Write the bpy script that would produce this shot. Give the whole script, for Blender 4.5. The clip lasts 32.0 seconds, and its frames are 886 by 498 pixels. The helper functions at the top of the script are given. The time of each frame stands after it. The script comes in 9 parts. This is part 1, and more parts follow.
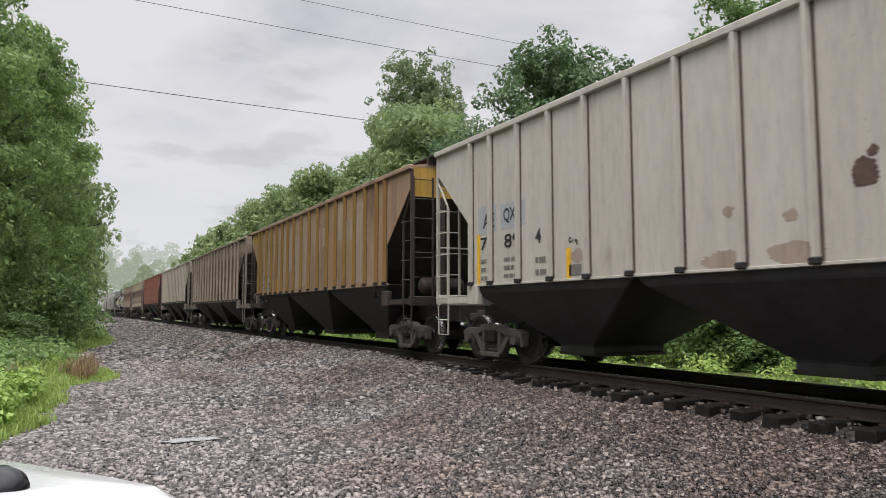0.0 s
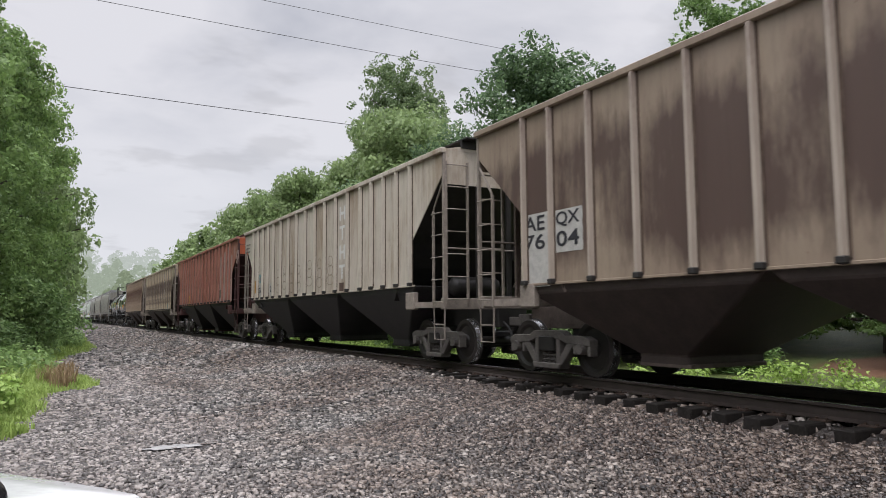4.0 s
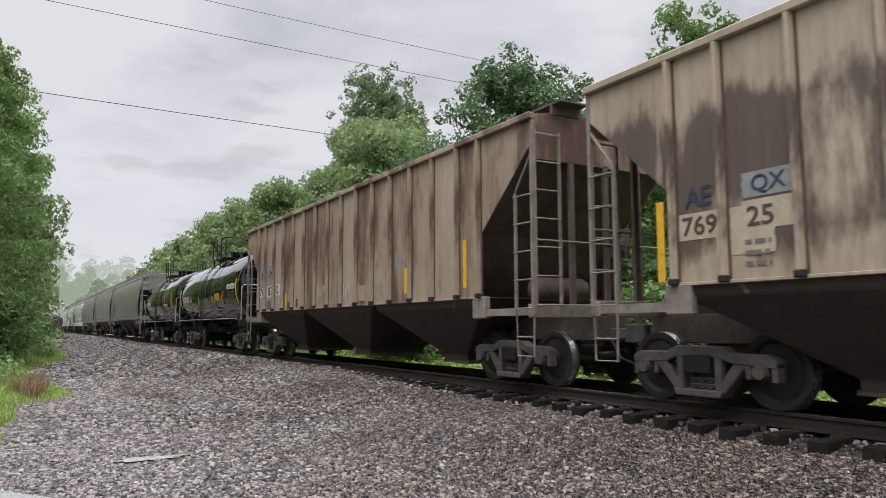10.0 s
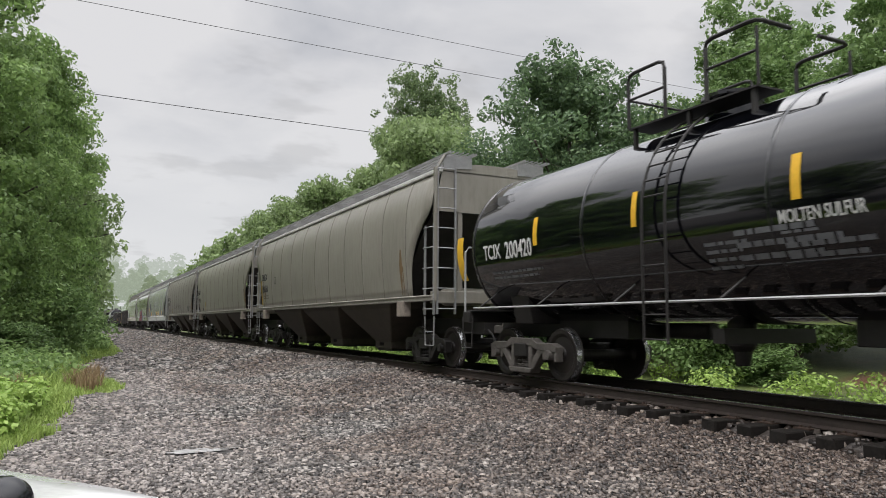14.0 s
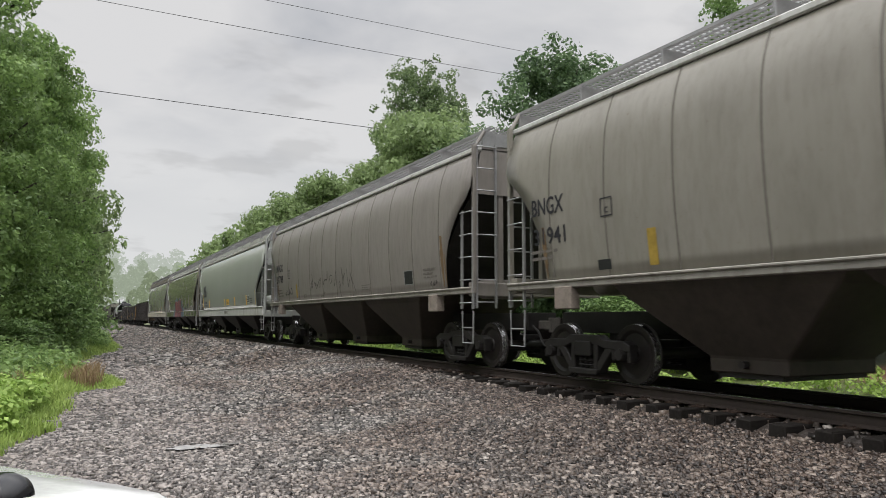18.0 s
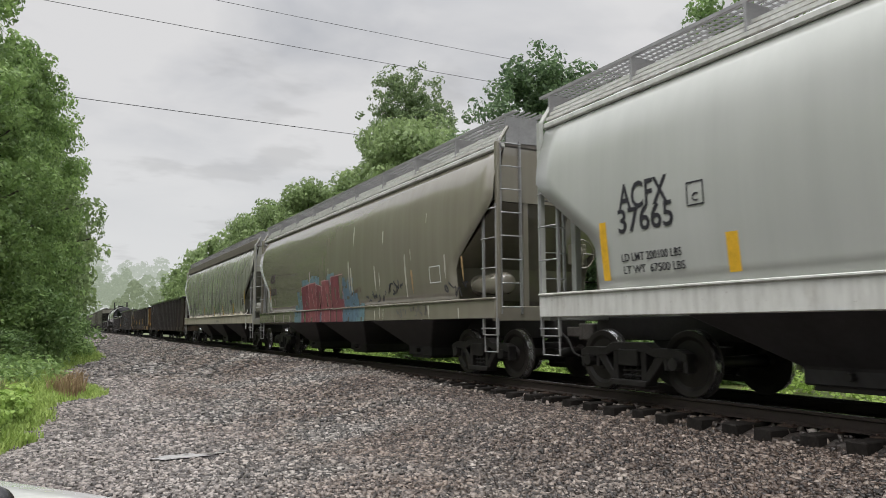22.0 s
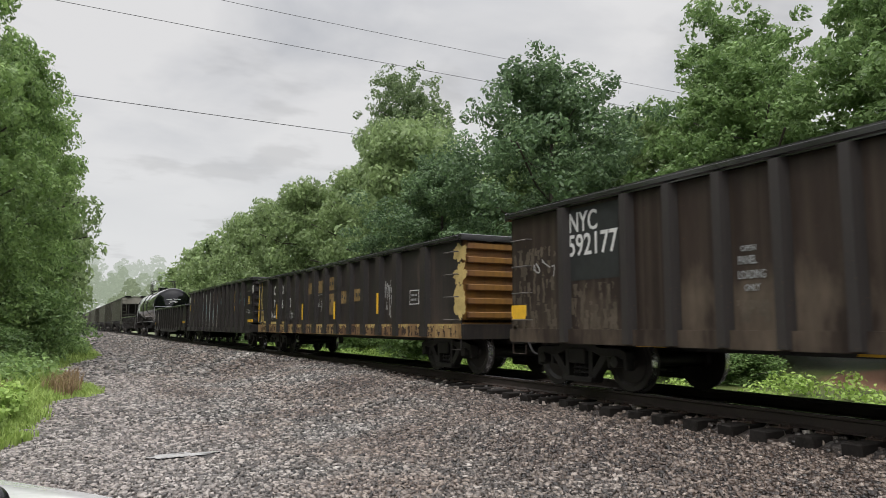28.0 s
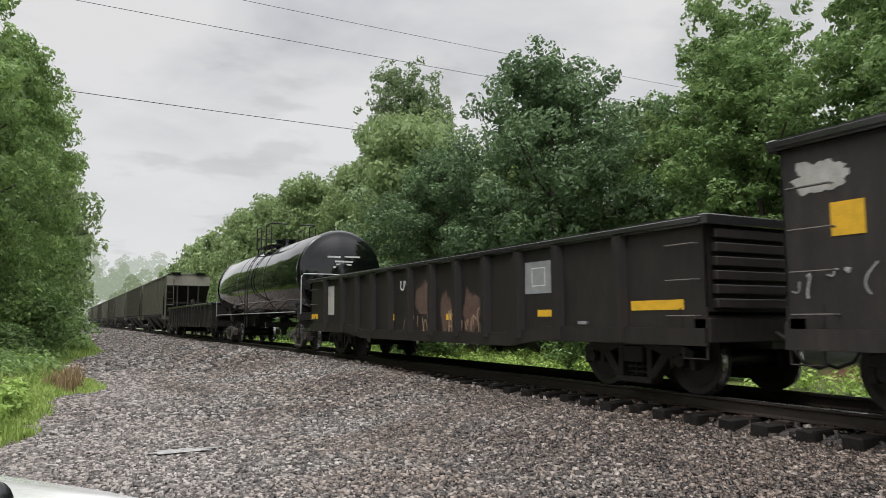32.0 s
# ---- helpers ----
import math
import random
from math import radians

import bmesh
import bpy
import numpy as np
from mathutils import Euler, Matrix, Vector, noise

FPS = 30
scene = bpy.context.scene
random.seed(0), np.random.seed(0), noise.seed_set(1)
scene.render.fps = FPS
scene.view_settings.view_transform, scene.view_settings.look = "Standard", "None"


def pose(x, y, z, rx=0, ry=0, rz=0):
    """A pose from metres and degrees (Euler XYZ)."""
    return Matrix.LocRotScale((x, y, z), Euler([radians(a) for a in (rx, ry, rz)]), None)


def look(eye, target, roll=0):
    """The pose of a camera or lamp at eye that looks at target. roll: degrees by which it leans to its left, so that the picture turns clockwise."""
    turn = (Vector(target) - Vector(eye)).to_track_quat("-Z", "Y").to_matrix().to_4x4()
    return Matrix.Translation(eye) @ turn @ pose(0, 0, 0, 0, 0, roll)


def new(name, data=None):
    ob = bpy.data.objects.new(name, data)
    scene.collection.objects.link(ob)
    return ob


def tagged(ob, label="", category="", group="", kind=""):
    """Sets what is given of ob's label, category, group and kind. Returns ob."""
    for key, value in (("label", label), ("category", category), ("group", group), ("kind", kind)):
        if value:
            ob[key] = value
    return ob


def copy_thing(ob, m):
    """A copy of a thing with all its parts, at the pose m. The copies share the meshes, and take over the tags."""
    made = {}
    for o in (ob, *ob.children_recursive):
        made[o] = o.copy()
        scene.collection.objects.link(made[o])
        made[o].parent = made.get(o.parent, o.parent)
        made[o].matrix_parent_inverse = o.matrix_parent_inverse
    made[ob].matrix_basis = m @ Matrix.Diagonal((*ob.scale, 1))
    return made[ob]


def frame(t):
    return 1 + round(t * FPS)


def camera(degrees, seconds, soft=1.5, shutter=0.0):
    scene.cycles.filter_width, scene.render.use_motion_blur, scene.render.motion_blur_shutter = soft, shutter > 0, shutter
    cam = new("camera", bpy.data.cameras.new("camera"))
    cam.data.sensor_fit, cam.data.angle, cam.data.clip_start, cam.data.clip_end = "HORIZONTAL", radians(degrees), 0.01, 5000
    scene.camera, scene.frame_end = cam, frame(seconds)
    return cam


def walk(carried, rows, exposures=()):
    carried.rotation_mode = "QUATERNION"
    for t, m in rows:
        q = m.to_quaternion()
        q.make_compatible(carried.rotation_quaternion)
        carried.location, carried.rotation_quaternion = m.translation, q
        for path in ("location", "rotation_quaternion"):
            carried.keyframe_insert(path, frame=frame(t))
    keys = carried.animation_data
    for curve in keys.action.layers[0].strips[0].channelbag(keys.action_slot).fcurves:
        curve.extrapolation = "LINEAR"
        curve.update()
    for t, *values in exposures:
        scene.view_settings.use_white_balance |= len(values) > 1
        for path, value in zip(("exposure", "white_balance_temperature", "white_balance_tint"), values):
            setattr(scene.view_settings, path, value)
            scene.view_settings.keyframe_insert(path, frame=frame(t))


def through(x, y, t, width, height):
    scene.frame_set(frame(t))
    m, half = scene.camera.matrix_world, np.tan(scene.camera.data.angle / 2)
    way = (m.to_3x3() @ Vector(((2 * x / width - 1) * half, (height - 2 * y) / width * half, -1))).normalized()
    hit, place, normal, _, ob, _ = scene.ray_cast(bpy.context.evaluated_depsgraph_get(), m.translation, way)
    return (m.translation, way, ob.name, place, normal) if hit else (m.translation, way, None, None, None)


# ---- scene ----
# One standing, hand-held camera that only turns a little; the train passes it.
cam = camera(63.38, 32.0, soft=0.75, shutter=0.12)
EYE = (0.0, 0.0, 1.0)
# seconds and the three turns, in degrees
PATH = [
    (0, 94.950, -0.000, -27.160),
    (0.5, 95.032, -0.007, -27.417),
    (1, 95.074, -0.050, -27.645),
    (1.5, 95.055, -0.045, -27.847),
    (2, 95.009, -0.047, -27.995),
    (2.5, 95.019, 0.029, -28.127),
    (3, 95.083, 0.165, -28.227),
    (3.5, 95.180, 0.270, -28.350),
    (5.5, 95.581, 0.439, -28.987),
    (6, 95.654, 0.426, -29.239),
    (6.5, 95.711, 0.384, -29.502),
    (7, 95.803, 0.289, -29.718),
    (7.5, 95.861, 0.254, -29.878),
    (8, 95.878, 0.219, -30.007),
    (8.5, 95.887, 0.306, -30.101),
    (9, 95.943, 0.295, -30.178),
    (9.5, 96.032, 0.219, -30.228),
    (10, 96.106, 0.155, -30.211),
    (10.5, 96.128, 0.025, -30.086),
    (11, 96.088, -0.085, -29.829),
    (11.5, 96.041, -0.116, -29.440),
    (12, 96.011, -0.099, -28.848),
    (12.5, 96.028, -0.099, -28.274),
    (13, 96.034, -0.167, -27.657),
    (13.5, 96.011, -0.206, -27.159),
    (14, 95.914, -0.287, -26.759),
    (14.5, 95.773, -0.347, -26.578),
    (16.5, 95.532, -0.149, -26.725),
    (17, 95.573, -0.130, -26.731),
    (17.5, 95.576, -0.158, -26.746),
    (18, 95.530, -0.070, -26.787),
    (18.5, 95.507, -0.052, -26.875),
    (19, 95.527, 0.022, -26.984),
    (19.5, 95.595, 0.072, -27.098),
    (20, 95.732, 0.090, -27.231),
    (20.5, 95.880, 0.135, -27.358),
    (21, 96.009, 0.157, -27.523),
    (21.5, 96.067, 0.240, -27.658),
    (22, 96.066, 0.275, -27.845),
    (22.5, 96.015, 0.290, -28.018),
    (23, 95.923, 0.258, -28.238),
    (23.5, 95.834, 0.314, -28.389),
    (24, 95.731, 0.303, -28.529),
    (24.5, 95.678, 0.303, -28.609),
    (25, 95.636, 0.259, -28.646),
    (25.5, 95.653, 0.265, -28.632),
    (27.5, 96.052, 0.100, -28.208),
    (28, 96.063, 0.007, -28.105),
    (28.5, 95.975, -0.056, -28.077),
    (29, 95.870, -0.050, -28.085),
    (29.5, 95.732, -0.039, -28.147),
    (30, 95.610, 0.013, -28.217),
    (30.5, 95.544, 0.056, -28.247),
    (31, 95.511, 0.105, -28.201),
    (31.5, 95.576, 0.130, -28.133),
    (32, 95.692, 0.155, -28.030),
]
walk(cam, [(t, pose(*EYE, rx, ry, rz)) for t, rx, ry, rz in PATH], exposures=[(0, 0.05, 6450, 13), (3, 0.05, 6300, 14), (12, 0.05, 6350, 13), (14, 0.02, 6500, 11), (18, -0.04, 6550, 10), (25, -0.04, 6550, 10), (28, 0.02, 6550, 10), (32, 0.03, 6550, 10)])

# ---- sky and light: a bright, even overcast after rain ----
world = bpy.data.worlds.new("overcast_sky")
scene.world = world
world.use_nodes = True
wt = world.node_tree
wt.nodes.clear()
w_out = wt.nodes.new("ShaderNodeOutputWorld")
w_bg = wt.nodes.new("ShaderNodeBackground")
w_sky = wt.nodes.new("ShaderNodeTexSky")
w_sky.sky_type = "NISHITA"
w_sky.sun_disc = False
w_sky.sun_elevation = radians(48)
w_sky.sun_rotation = radians(150)
w_coord = wt.nodes.new("ShaderNodeTexCoord")
w_sep = wt.nodes.new("ShaderNodeSeparateXYZ")
w_div = wt.nodes.new("ShaderNodeVectorMath")
w_div.operation = "DIVIDE"
w_add = wt.nodes.new("ShaderNodeMath")
w_add.operation = "ADD"
w_add.inputs[1].default_value = 0.22
w_abs = wt.nodes.new("ShaderNodeMath")
w_abs.operation = "ABSOLUTE"
wt.links.new(w_coord.outputs["Generated"], w_sep.inputs[0])
wt.links.new(w_sep.outputs["Z"], w_abs.inputs[0])
wt.links.new(w_abs.outputs[0], w_add.inputs[0])
wt.links.new(w_coord.outputs["Generated"], w_div.inputs[0])
w_comb = wt.nodes.new("ShaderNodeCombineXYZ")
for k in range(3):
    wt.links.new(w_add.outputs[0], w_comb.inputs[k])
wt.links.new(w_comb.outputs[0], w_div.inputs[1])
w_noise = wt.nodes.new("ShaderNodeTexNoise")
w_noise.inputs["Scale"].default_value = 2.1
w_noise.inputs["Detail"].default_value = 5
w_noise.inputs["Roughness"].default_value = 0.5
w_noise.inputs["Distortion"].default_value = 0.3
wt.links.new(w_div.outputs[0], w_noise.inputs["Vector"])
w_ramp = wt.nodes.new("ShaderNodeValToRGB")
w_ramp.color_ramp.elements[0].position, w_ramp.color_ramp.elements[0].color = 0.33, (0.52, 0.535, 0.57, 1)
w_ramp.color_ramp.elements[1].position, w_ramp.color_ramp.elements[1].color = 0.62, (0.74, 0.74, 0.75, 1)
wt.links.new(w_noise.outputs["Fac"], w_ramp.inputs[0])
w_mul = wt.nodes.new("ShaderNodeMix")
w_mul.data_type = "RGBA"
w_mul.inputs["Factor"].default_value = 0.97
w_skym = wt.nodes.new("ShaderNodeVectorMath")
w_skym.operation = "SCALE"
w_skym.inputs["Scale"].default_value = 0.1
wt.links.new(w_sky.outputs[0], w_skym.inputs[0])
wt.links.new(w_skym.outputs[0], w_mul.inputs["A"])
# towards the horizon the clouds melt into one pale veil
w_low = wt.nodes.new("ShaderNodeMapRange")
w_low.interpolation_type = "SMOOTHSTEP"
w_low.inputs["From Min"].default_value, w_low.inputs["From Max"].default_value = 0.06, 0.36
wt.links.new(w_sep.outputs["Z"], w_low.inputs["Value"])
w_veil = wt.nodes.new("ShaderNodeMix")
w_veil.data_type = "RGBA"
w_veil.inputs["A"].default_value = (0.735, 0.745, 0.755, 1)
wt.links.new(w_low.outputs[0], w_veil.inputs["Factor"])
wt.links.new(w_ramp.outputs[0], w_veil.inputs["B"])
wt.links.new(w_veil.outputs["Result"], w_mul.inputs["B"])
wt.links.new(w_mul.outputs["Result"], w_bg.inputs[0])
# an overcast sky is far brighter overhead than near the horizon
w_up = wt.nodes.new("ShaderNodeMapRange")
w_up.interpolation_type = "SMOOTHSTEP"
w_up.inputs["From Min"].default_value, w_up.inputs["From Max"].default_value = 0.38, 1.0
w_up.inputs["To Min"].default_value, w_up.inputs["To Max"].default_value = 1.0, 4.1
wt.links.new(w_sep.outputs["Z"], w_up.inputs["Value"])
# the cloud is brightest round the hidden sun, behind the lot
w_sun = wt.nodes.new("ShaderNodeVectorMath")
w_sun.operation = "DOT_PRODUCT"
w_sun.inputs[1].default_value = Vector((-24, -22, 60)).normalized()
wt.links.new(w_coord.outputs["Generated"], w_sun.inputs[0])
w_glow = wt.nodes.new("ShaderNodeMapRange")
w_glow.interpolation_type = "SMOOTHSTEP"
w_glow.inputs["From Min"].default_value, w_glow.inputs["From Max"].default_value = 0.02, 1.0
w_glow.inputs["To Min"].default_value, w_glow.inputs["To Max"].default_value = 1.0, 1.15
wt.links.new(w_sun.outputs["Value"], w_glow.inputs["Value"])
w_all = wt.nodes.new("ShaderNodeMath")
w_all.operation = "MULTIPLY"
wt.links.new(w_up.outputs[0], w_all.inputs[0])
wt.links.new(w_glow.outputs[0], w_all.inputs[1])
# small, flat shreds of darker cloud low in the sky
w_map = wt.nodes.new("ShaderNodeVectorMath")
w_map.operation = "MULTIPLY"
w_map.inputs[1].default_value = (1.0, 1.4, 1.0)
wt.links.new(w_div.outputs[0], w_map.inputs[0])
w_shred = wt.nodes.new("ShaderNodeTexNoise")
w_shred.inputs["Scale"].default_value = 2.7
w_shred.inputs["Detail"].default_value = 4
w_shred.inputs["Roughness"].default_value = 0.55
wt.links.new(w_map.outputs[0], w_shred.inputs["Vector"])
w_dim = wt.nodes.new("ShaderNodeMapRange")
w_dim.interpolation_type = "SMOOTHSTEP"
w_dim.inputs["From Min"].default_value, w_dim.inputs["From Max"].default_value = 0.54, 0.68
w_dim.inputs["To Min"].default_value, w_dim.inputs["To Max"].default_value = 1.0, 0.86
wt.links.new(w_shred.outputs["Fac"], w_dim.inputs["Value"])
w_sum = wt.nodes.new("ShaderNodeMath")
w_sum.operation = "MULTIPLY"
wt.links.new(w_all.outputs[0], w_sum.inputs[0])
wt.links.new(w_dim.outputs[0], w_sum.inputs[1])
wt.links.new(w_sum.outputs[0], w_bg.inputs[1])
wt.links.new(w_bg.outputs[0], w_out.inputs[0])

sun_data = bpy.data.lights.new("sun", "SUN")
sun_data.energy = 1.5
sun_data.angle = radians(25)
sun_data.color = (1.0, 0.97, 0.93)
sun = new("sun", sun_data)
sun.matrix_world = look((0, 0, 60), (24, 22, 0))

# ---- materials ----
MATS = {}


def lin(c):
    return tuple(c) + (1.0,) if len(c) == 3 else tuple(c)


class Nodes:
    """Small helper round one node material."""

    def __init__(self, name, rough=0.7, metal=0.0, spec=0.5):
        self.m = bpy.data.materials.new(name)
        self.m.use_nodes = True
        self.t = self.m.node_tree
        self.t.nodes.clear()
        self.out = self.add("ShaderNodeOutputMaterial")
        self.b = self.add("ShaderNodeBsdfPrincipled")
        self.b.inputs["Roughness"].default_value = rough
        self.b.inputs["Metallic"].default_value = metal
        self.b.inputs["Specular IOR Level"].default_value = spec
        self.link(self.b.outputs[0], self.out.inputs[0])
        self.c = self.add("ShaderNodeTexCoord")

    def add(self, kind):
        return self.t.nodes.new(kind)

    def link(self, a, b):
        self.t.links.new(a, b)

    def noise(self, scale, detail=4, rough=0.55, stretch=(1, 1, 1), where="Object", shift=None):
        mp = self.add("ShaderNodeMapping")
        mp.inputs["Scale"].default_value = stretch
        self.link(self.c.outputs[where], mp.inputs[0])
        if shift is not None:
            self.link(shift, mp.inputs["Location"])
        n = self.add("ShaderNodeTexNoise")
        n.inputs["Scale"].default_value = scale
        n.inputs["Detail"].default_value = detail
        n.inputs["Roughness"].default_value = rough
        self.link(mp.outputs[0], n.inputs["Vector"])
        return n.outputs["Fac"]

    def ramp(self, fac, stops):
        r = self.add("ShaderNodeValToRGB")
        e = r.color_ramp.elements
        e[0].position, e[0].color = stops[0][0], lin(stops[0][1])
        e[1].position, e[1].color = stops[-1][0], lin(stops[-1][1])
        for p, col in stops[1:-1]:
            k = e.new(p)
            k.color = lin(col)
        self.link(fac, r.inputs[0])
        return r.outputs[0]

    def mix(self, fac, a, b, blend="MIX"):
        n = self.add("ShaderNodeMix")
        n.data_type, n.blend_type = "RGBA", blend
        for sock, v in (("Factor", fac), ("A", a), ("B", b)):
            if isinstance(v, (int, float)):
                n.inputs[sock].default_value = v
            elif isinstance(v, tuple):
                n.inputs[sock].default_value = lin(v)
            else:
                self.link(v, n.inputs[sock])
        return n.outputs["Result"]

    def math(self, op, a, b=0.0):
        n = self.add("ShaderNodeMath")
        n.operation = op
        for k, v in enumerate((a, b)):
            if isinstance(v, (int, float)):
                n.inputs[k].default_value = v
            else:
                self.link(v, n.inputs[k])
        return n.outputs[0]

    def color(self, v):
        if isinstance(v, tuple):
            self.b.inputs["Base Color"].default_value = lin(v)
        else:
            self.link(v, self.b.inputs["Base Color"])

    def bump(self, fac, strength, dist=0.01):
        n = self.add("ShaderNodeBump")
        n.inputs["Strength"].default_value = strength
        n.inputs["Distance"].default_value = dist
        self.link(fac, n.inputs["Height"])
        self.link(n.outputs[0], self.b.inputs["Normal"])

    def rough(self, fac, lo, hi):
        n = self.add("ShaderNodeMapRange")
        n.inputs["To Min"].default_value, n.inputs["To Max"].default_value = lo, hi
        self.link(fac, n.inputs["Value"])
        self.link(n.outputs[0], self.b.inputs["Roughness"])

    def per_object(self):
        return self.add("ShaderNodeObjectInfo").outputs["Random"]

    def per_island(self):
        return self.add("ShaderNodeNewGeometry").outputs["Random Per Island"]


def paint(name, base, worn, stain, amount=0.5, rough=0.45, streak=0.5, seed=0.0, spec=0.4, band=None, cells=None, cell_mix=0.5, bumpy=0.12, cell_edge=1.0, blur=0.10, at_posts=0.0, wash=0.3):
    """Old railway paint: faded patches, running vertical streaks, rust specks.
    cells: outer and inner post spacing and the two places between which the inner one holds."""
    if name in MATS:
        return MATS[name]
    n = Nodes(name, rough, 0.0, spec)
    cb = n.add("ShaderNodeCombineXYZ")
    cb.inputs[0].default_value, cb.inputs[1].default_value, cb.inputs[2].default_value = seed * 3.1, seed * 7.7, seed
    s = cb.outputs[0]
    if cells:
        # each panel between two posts has faded in its own way
        cy = n.add("ShaderNodeSeparateXYZ")
        n.link(n.c.outputs["Object"], cy.inputs[0])
        outer, inner, ya, yb = cells
        y = cy.outputs["Y"]
        v = n.math("DIVIDE", n.math("MAXIMUM", n.math("SUBTRACT", y, ya), 0.0), outer)
        v = n.math("ADD", v, n.math("DIVIDE", n.math("SUBTRACT", n.math("MAXIMUM", n.math("MINIMUM", y, ya), yb), ya), inner))
        v = n.math("ADD", v, n.math("DIVIDE", n.math("MINIMUM", n.math("SUBTRACT", y, yb), 0.0), outer))
        wn_ = n.add("ShaderNodeTexWhiteNoise")
        wn_.noise_dimensions = "1D"
        n.link(n.math("ADD", n.math("FLOOR", v), seed * 1.37 + 0.5), wn_.inputs["W"])
        rnd = wn_.outputs["Value"]
        u2 = n.math("ABSOLUTE", n.math("SUBTRACT", n.math("MULTIPLY", n.math("FRACT", v), 2.0), 1.0))
        bell = n.math("SUBTRACT", 1.0, n.math("POWER", u2, 5.0))
        cb2 = n.add("ShaderNodeCombineXYZ")
        n.link(n.math("ADD", n.math("MULTIPLY", rnd, 6.0), seed * 3.1), cb2.inputs[0])
        cb2.inputs[1].default_value = seed * 7.7
        n.link(n.math("MULTIPLY", rnd, 0.5), cb2.inputs[2])
        s = cb2.outputs[0]
    big = n.noise(0.9, 5, 0.6, (1, 1, 0.55), shift=s)
    runs = n.noise(1.0, 6, 0.66, (2.0, 2.0, 0.3), shift=s)
    thin = n.noise(1.0, 4, 0.6, (7.0, 7.0, 0.10), shift=s)
    fine = n.noise(9.0, 5, 0.7, (1, 1, 0.25), shift=s)
    speck = n.noise(26.0, 3, 0.6, shift=s)
    tone = n.ramp(n.mix(0.3, big, runs), [(0.36, (0, 0, 0)), (0.64, (1, 1, 1))])
    if cells:
        tone = n.mix(cell_mix, tone, n.ramp(rnd, [(0.2, (0, 0, 0)), (0.8, (1, 1, 1))]))
    c1 = n.mix(tone, base, worn)
    edge = n.mix(0.15, n.mix(streak, big, runs), fine)
    if cells:
        edge = n.math("ADD", edge, n.math("MULTIPLY", n.math("SUBTRACT", rnd, 0.5), 0.14 * cell_edge))
        edge = n.math("ADD", edge, n.math("MULTIPLY", n.math("SUBTRACT", bell, 0.8), 0.10 * cell_edge - 0.3 * at_posts))
    if band:
        sp = n.add("ShaderNodeSeparateXYZ")
        n.link(n.c.outputs["Object"], sp.inputs[0])
        mid, half = (band[0] + band[1]) / 2, (band[1] - band[0]) / 2
        far_off = n.math("ABSOLUTE", n.math("SUBTRACT", sp.outputs["Z"], mid))
        edge = n.math("SUBTRACT", edge, n.math("MULTIPLY", n.math("MAXIMUM", n.math("SUBTRACT", far_off, half), 0.0), 0.35))
    lo = 0.68 - 0.32 * amount
    c2 = n.mix(n.ramp(edge, [(lo, (0, 0, 0)), (lo + blur, (0.85, 0.85, 0.85))]), c1, stain)
    # soot washed down in thin lines
    c3 = n.mix(n.math("MULTIPLY", n.ramp(thin, [(0.46, (0, 0, 0)), (0.72, (1, 1, 1))]), wash), c2, tuple(0.45 * v for v in stain))
    dirt = n.mix(n.ramp(fine, [(0.45, (0, 0, 0)), (0.8, (0.28, 0.28, 0.28))]), c3, (0.07, 0.055, 0.045))
    rust = n.mix(n.ramp(speck, [(0.68, (0, 0, 0)), (0.76, (0.7, 0.7, 0.7))]), dirt, (0.13, 0.06, 0.03))
    n.color(rust)
    n.rough(edge, rough - 0.22, rough + 0.08)
    n.bump(n.mix(0.5, fine, speck), bumpy, 0.004)
    MATS[name] = n.m
    return n.m


def plain(name, base, rough=0.6, metal=0.0, spec=0.4, vary=0.25, scale=6.0, bump=0.1):
    if name in MATS:
        return MATS[name]
    n = Nodes(name, rough, metal, spec)
    a = n.noise(scale, 5, 0.6)
    b = n.noise(scale * 7, 3, 0.6)
    k = n.mix(0.35, a, b)
    n.color(n.ramp(k, [(0.3, tuple(v * (1 - vary) for v in base)), (0.7, tuple(min(1, v * (1 + vary)) for v in base))]))
    n.rough(k, max(0.02, rough - 0.1), min(1, rough + 0.12))
    if bump:
        n.bump(k, bump, 0.004)
    MATS[name] = n.m
    return n.m


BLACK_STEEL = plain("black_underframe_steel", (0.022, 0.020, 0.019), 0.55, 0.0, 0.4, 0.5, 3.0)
TRUCK_STEEL = plain("dusty_cast_steel", (0.10, 0.09, 0.082), 0.7, 0.0, 0.35, 0.45, 4.0, 0.25)
WHEEL_STEEL = plain("brown_wheel_steel", (0.026, 0.022, 0.020), 0.5, 0.0, 0.4, 0.4, 5.0)
TREAD_STEEL = plain("bright_worn_tread", (0.55, 0.55, 0.56), 0.25, 0.9, 0.5, 0.1, 5.0, 0.0)
BAY_STEEL = plain("dark_hopper_bay", (0.036, 0.034, 0.036), 0.55, 0.0, 0.4, 0.5, 1.2)
BROWN_BAY = plain("dark_brown_hopper_bay", (0.057, 0.047, 0.039), 0.6, 0.0, 0.4, 0.5, 1.0)
YELLOW = plain("reflective_yellow", (0.72, 0.42, 0.03), 0.5, 0, 0.4, 0.2, 8)
WET_RIM = plain("wet_black_rim", (0.022, 0.021, 0.022), 0.14, 0.0, 1.0, 0.4, 4.0, 0.03)
# post edges: grime and the shade beside the posts in one colour
SHADE_GRIME = plain("shaded_grimy_rust_edge", (0.10, 0.072, 0.055), 0.75, 0, 0.3, 0.5, 5.0, 0.2)


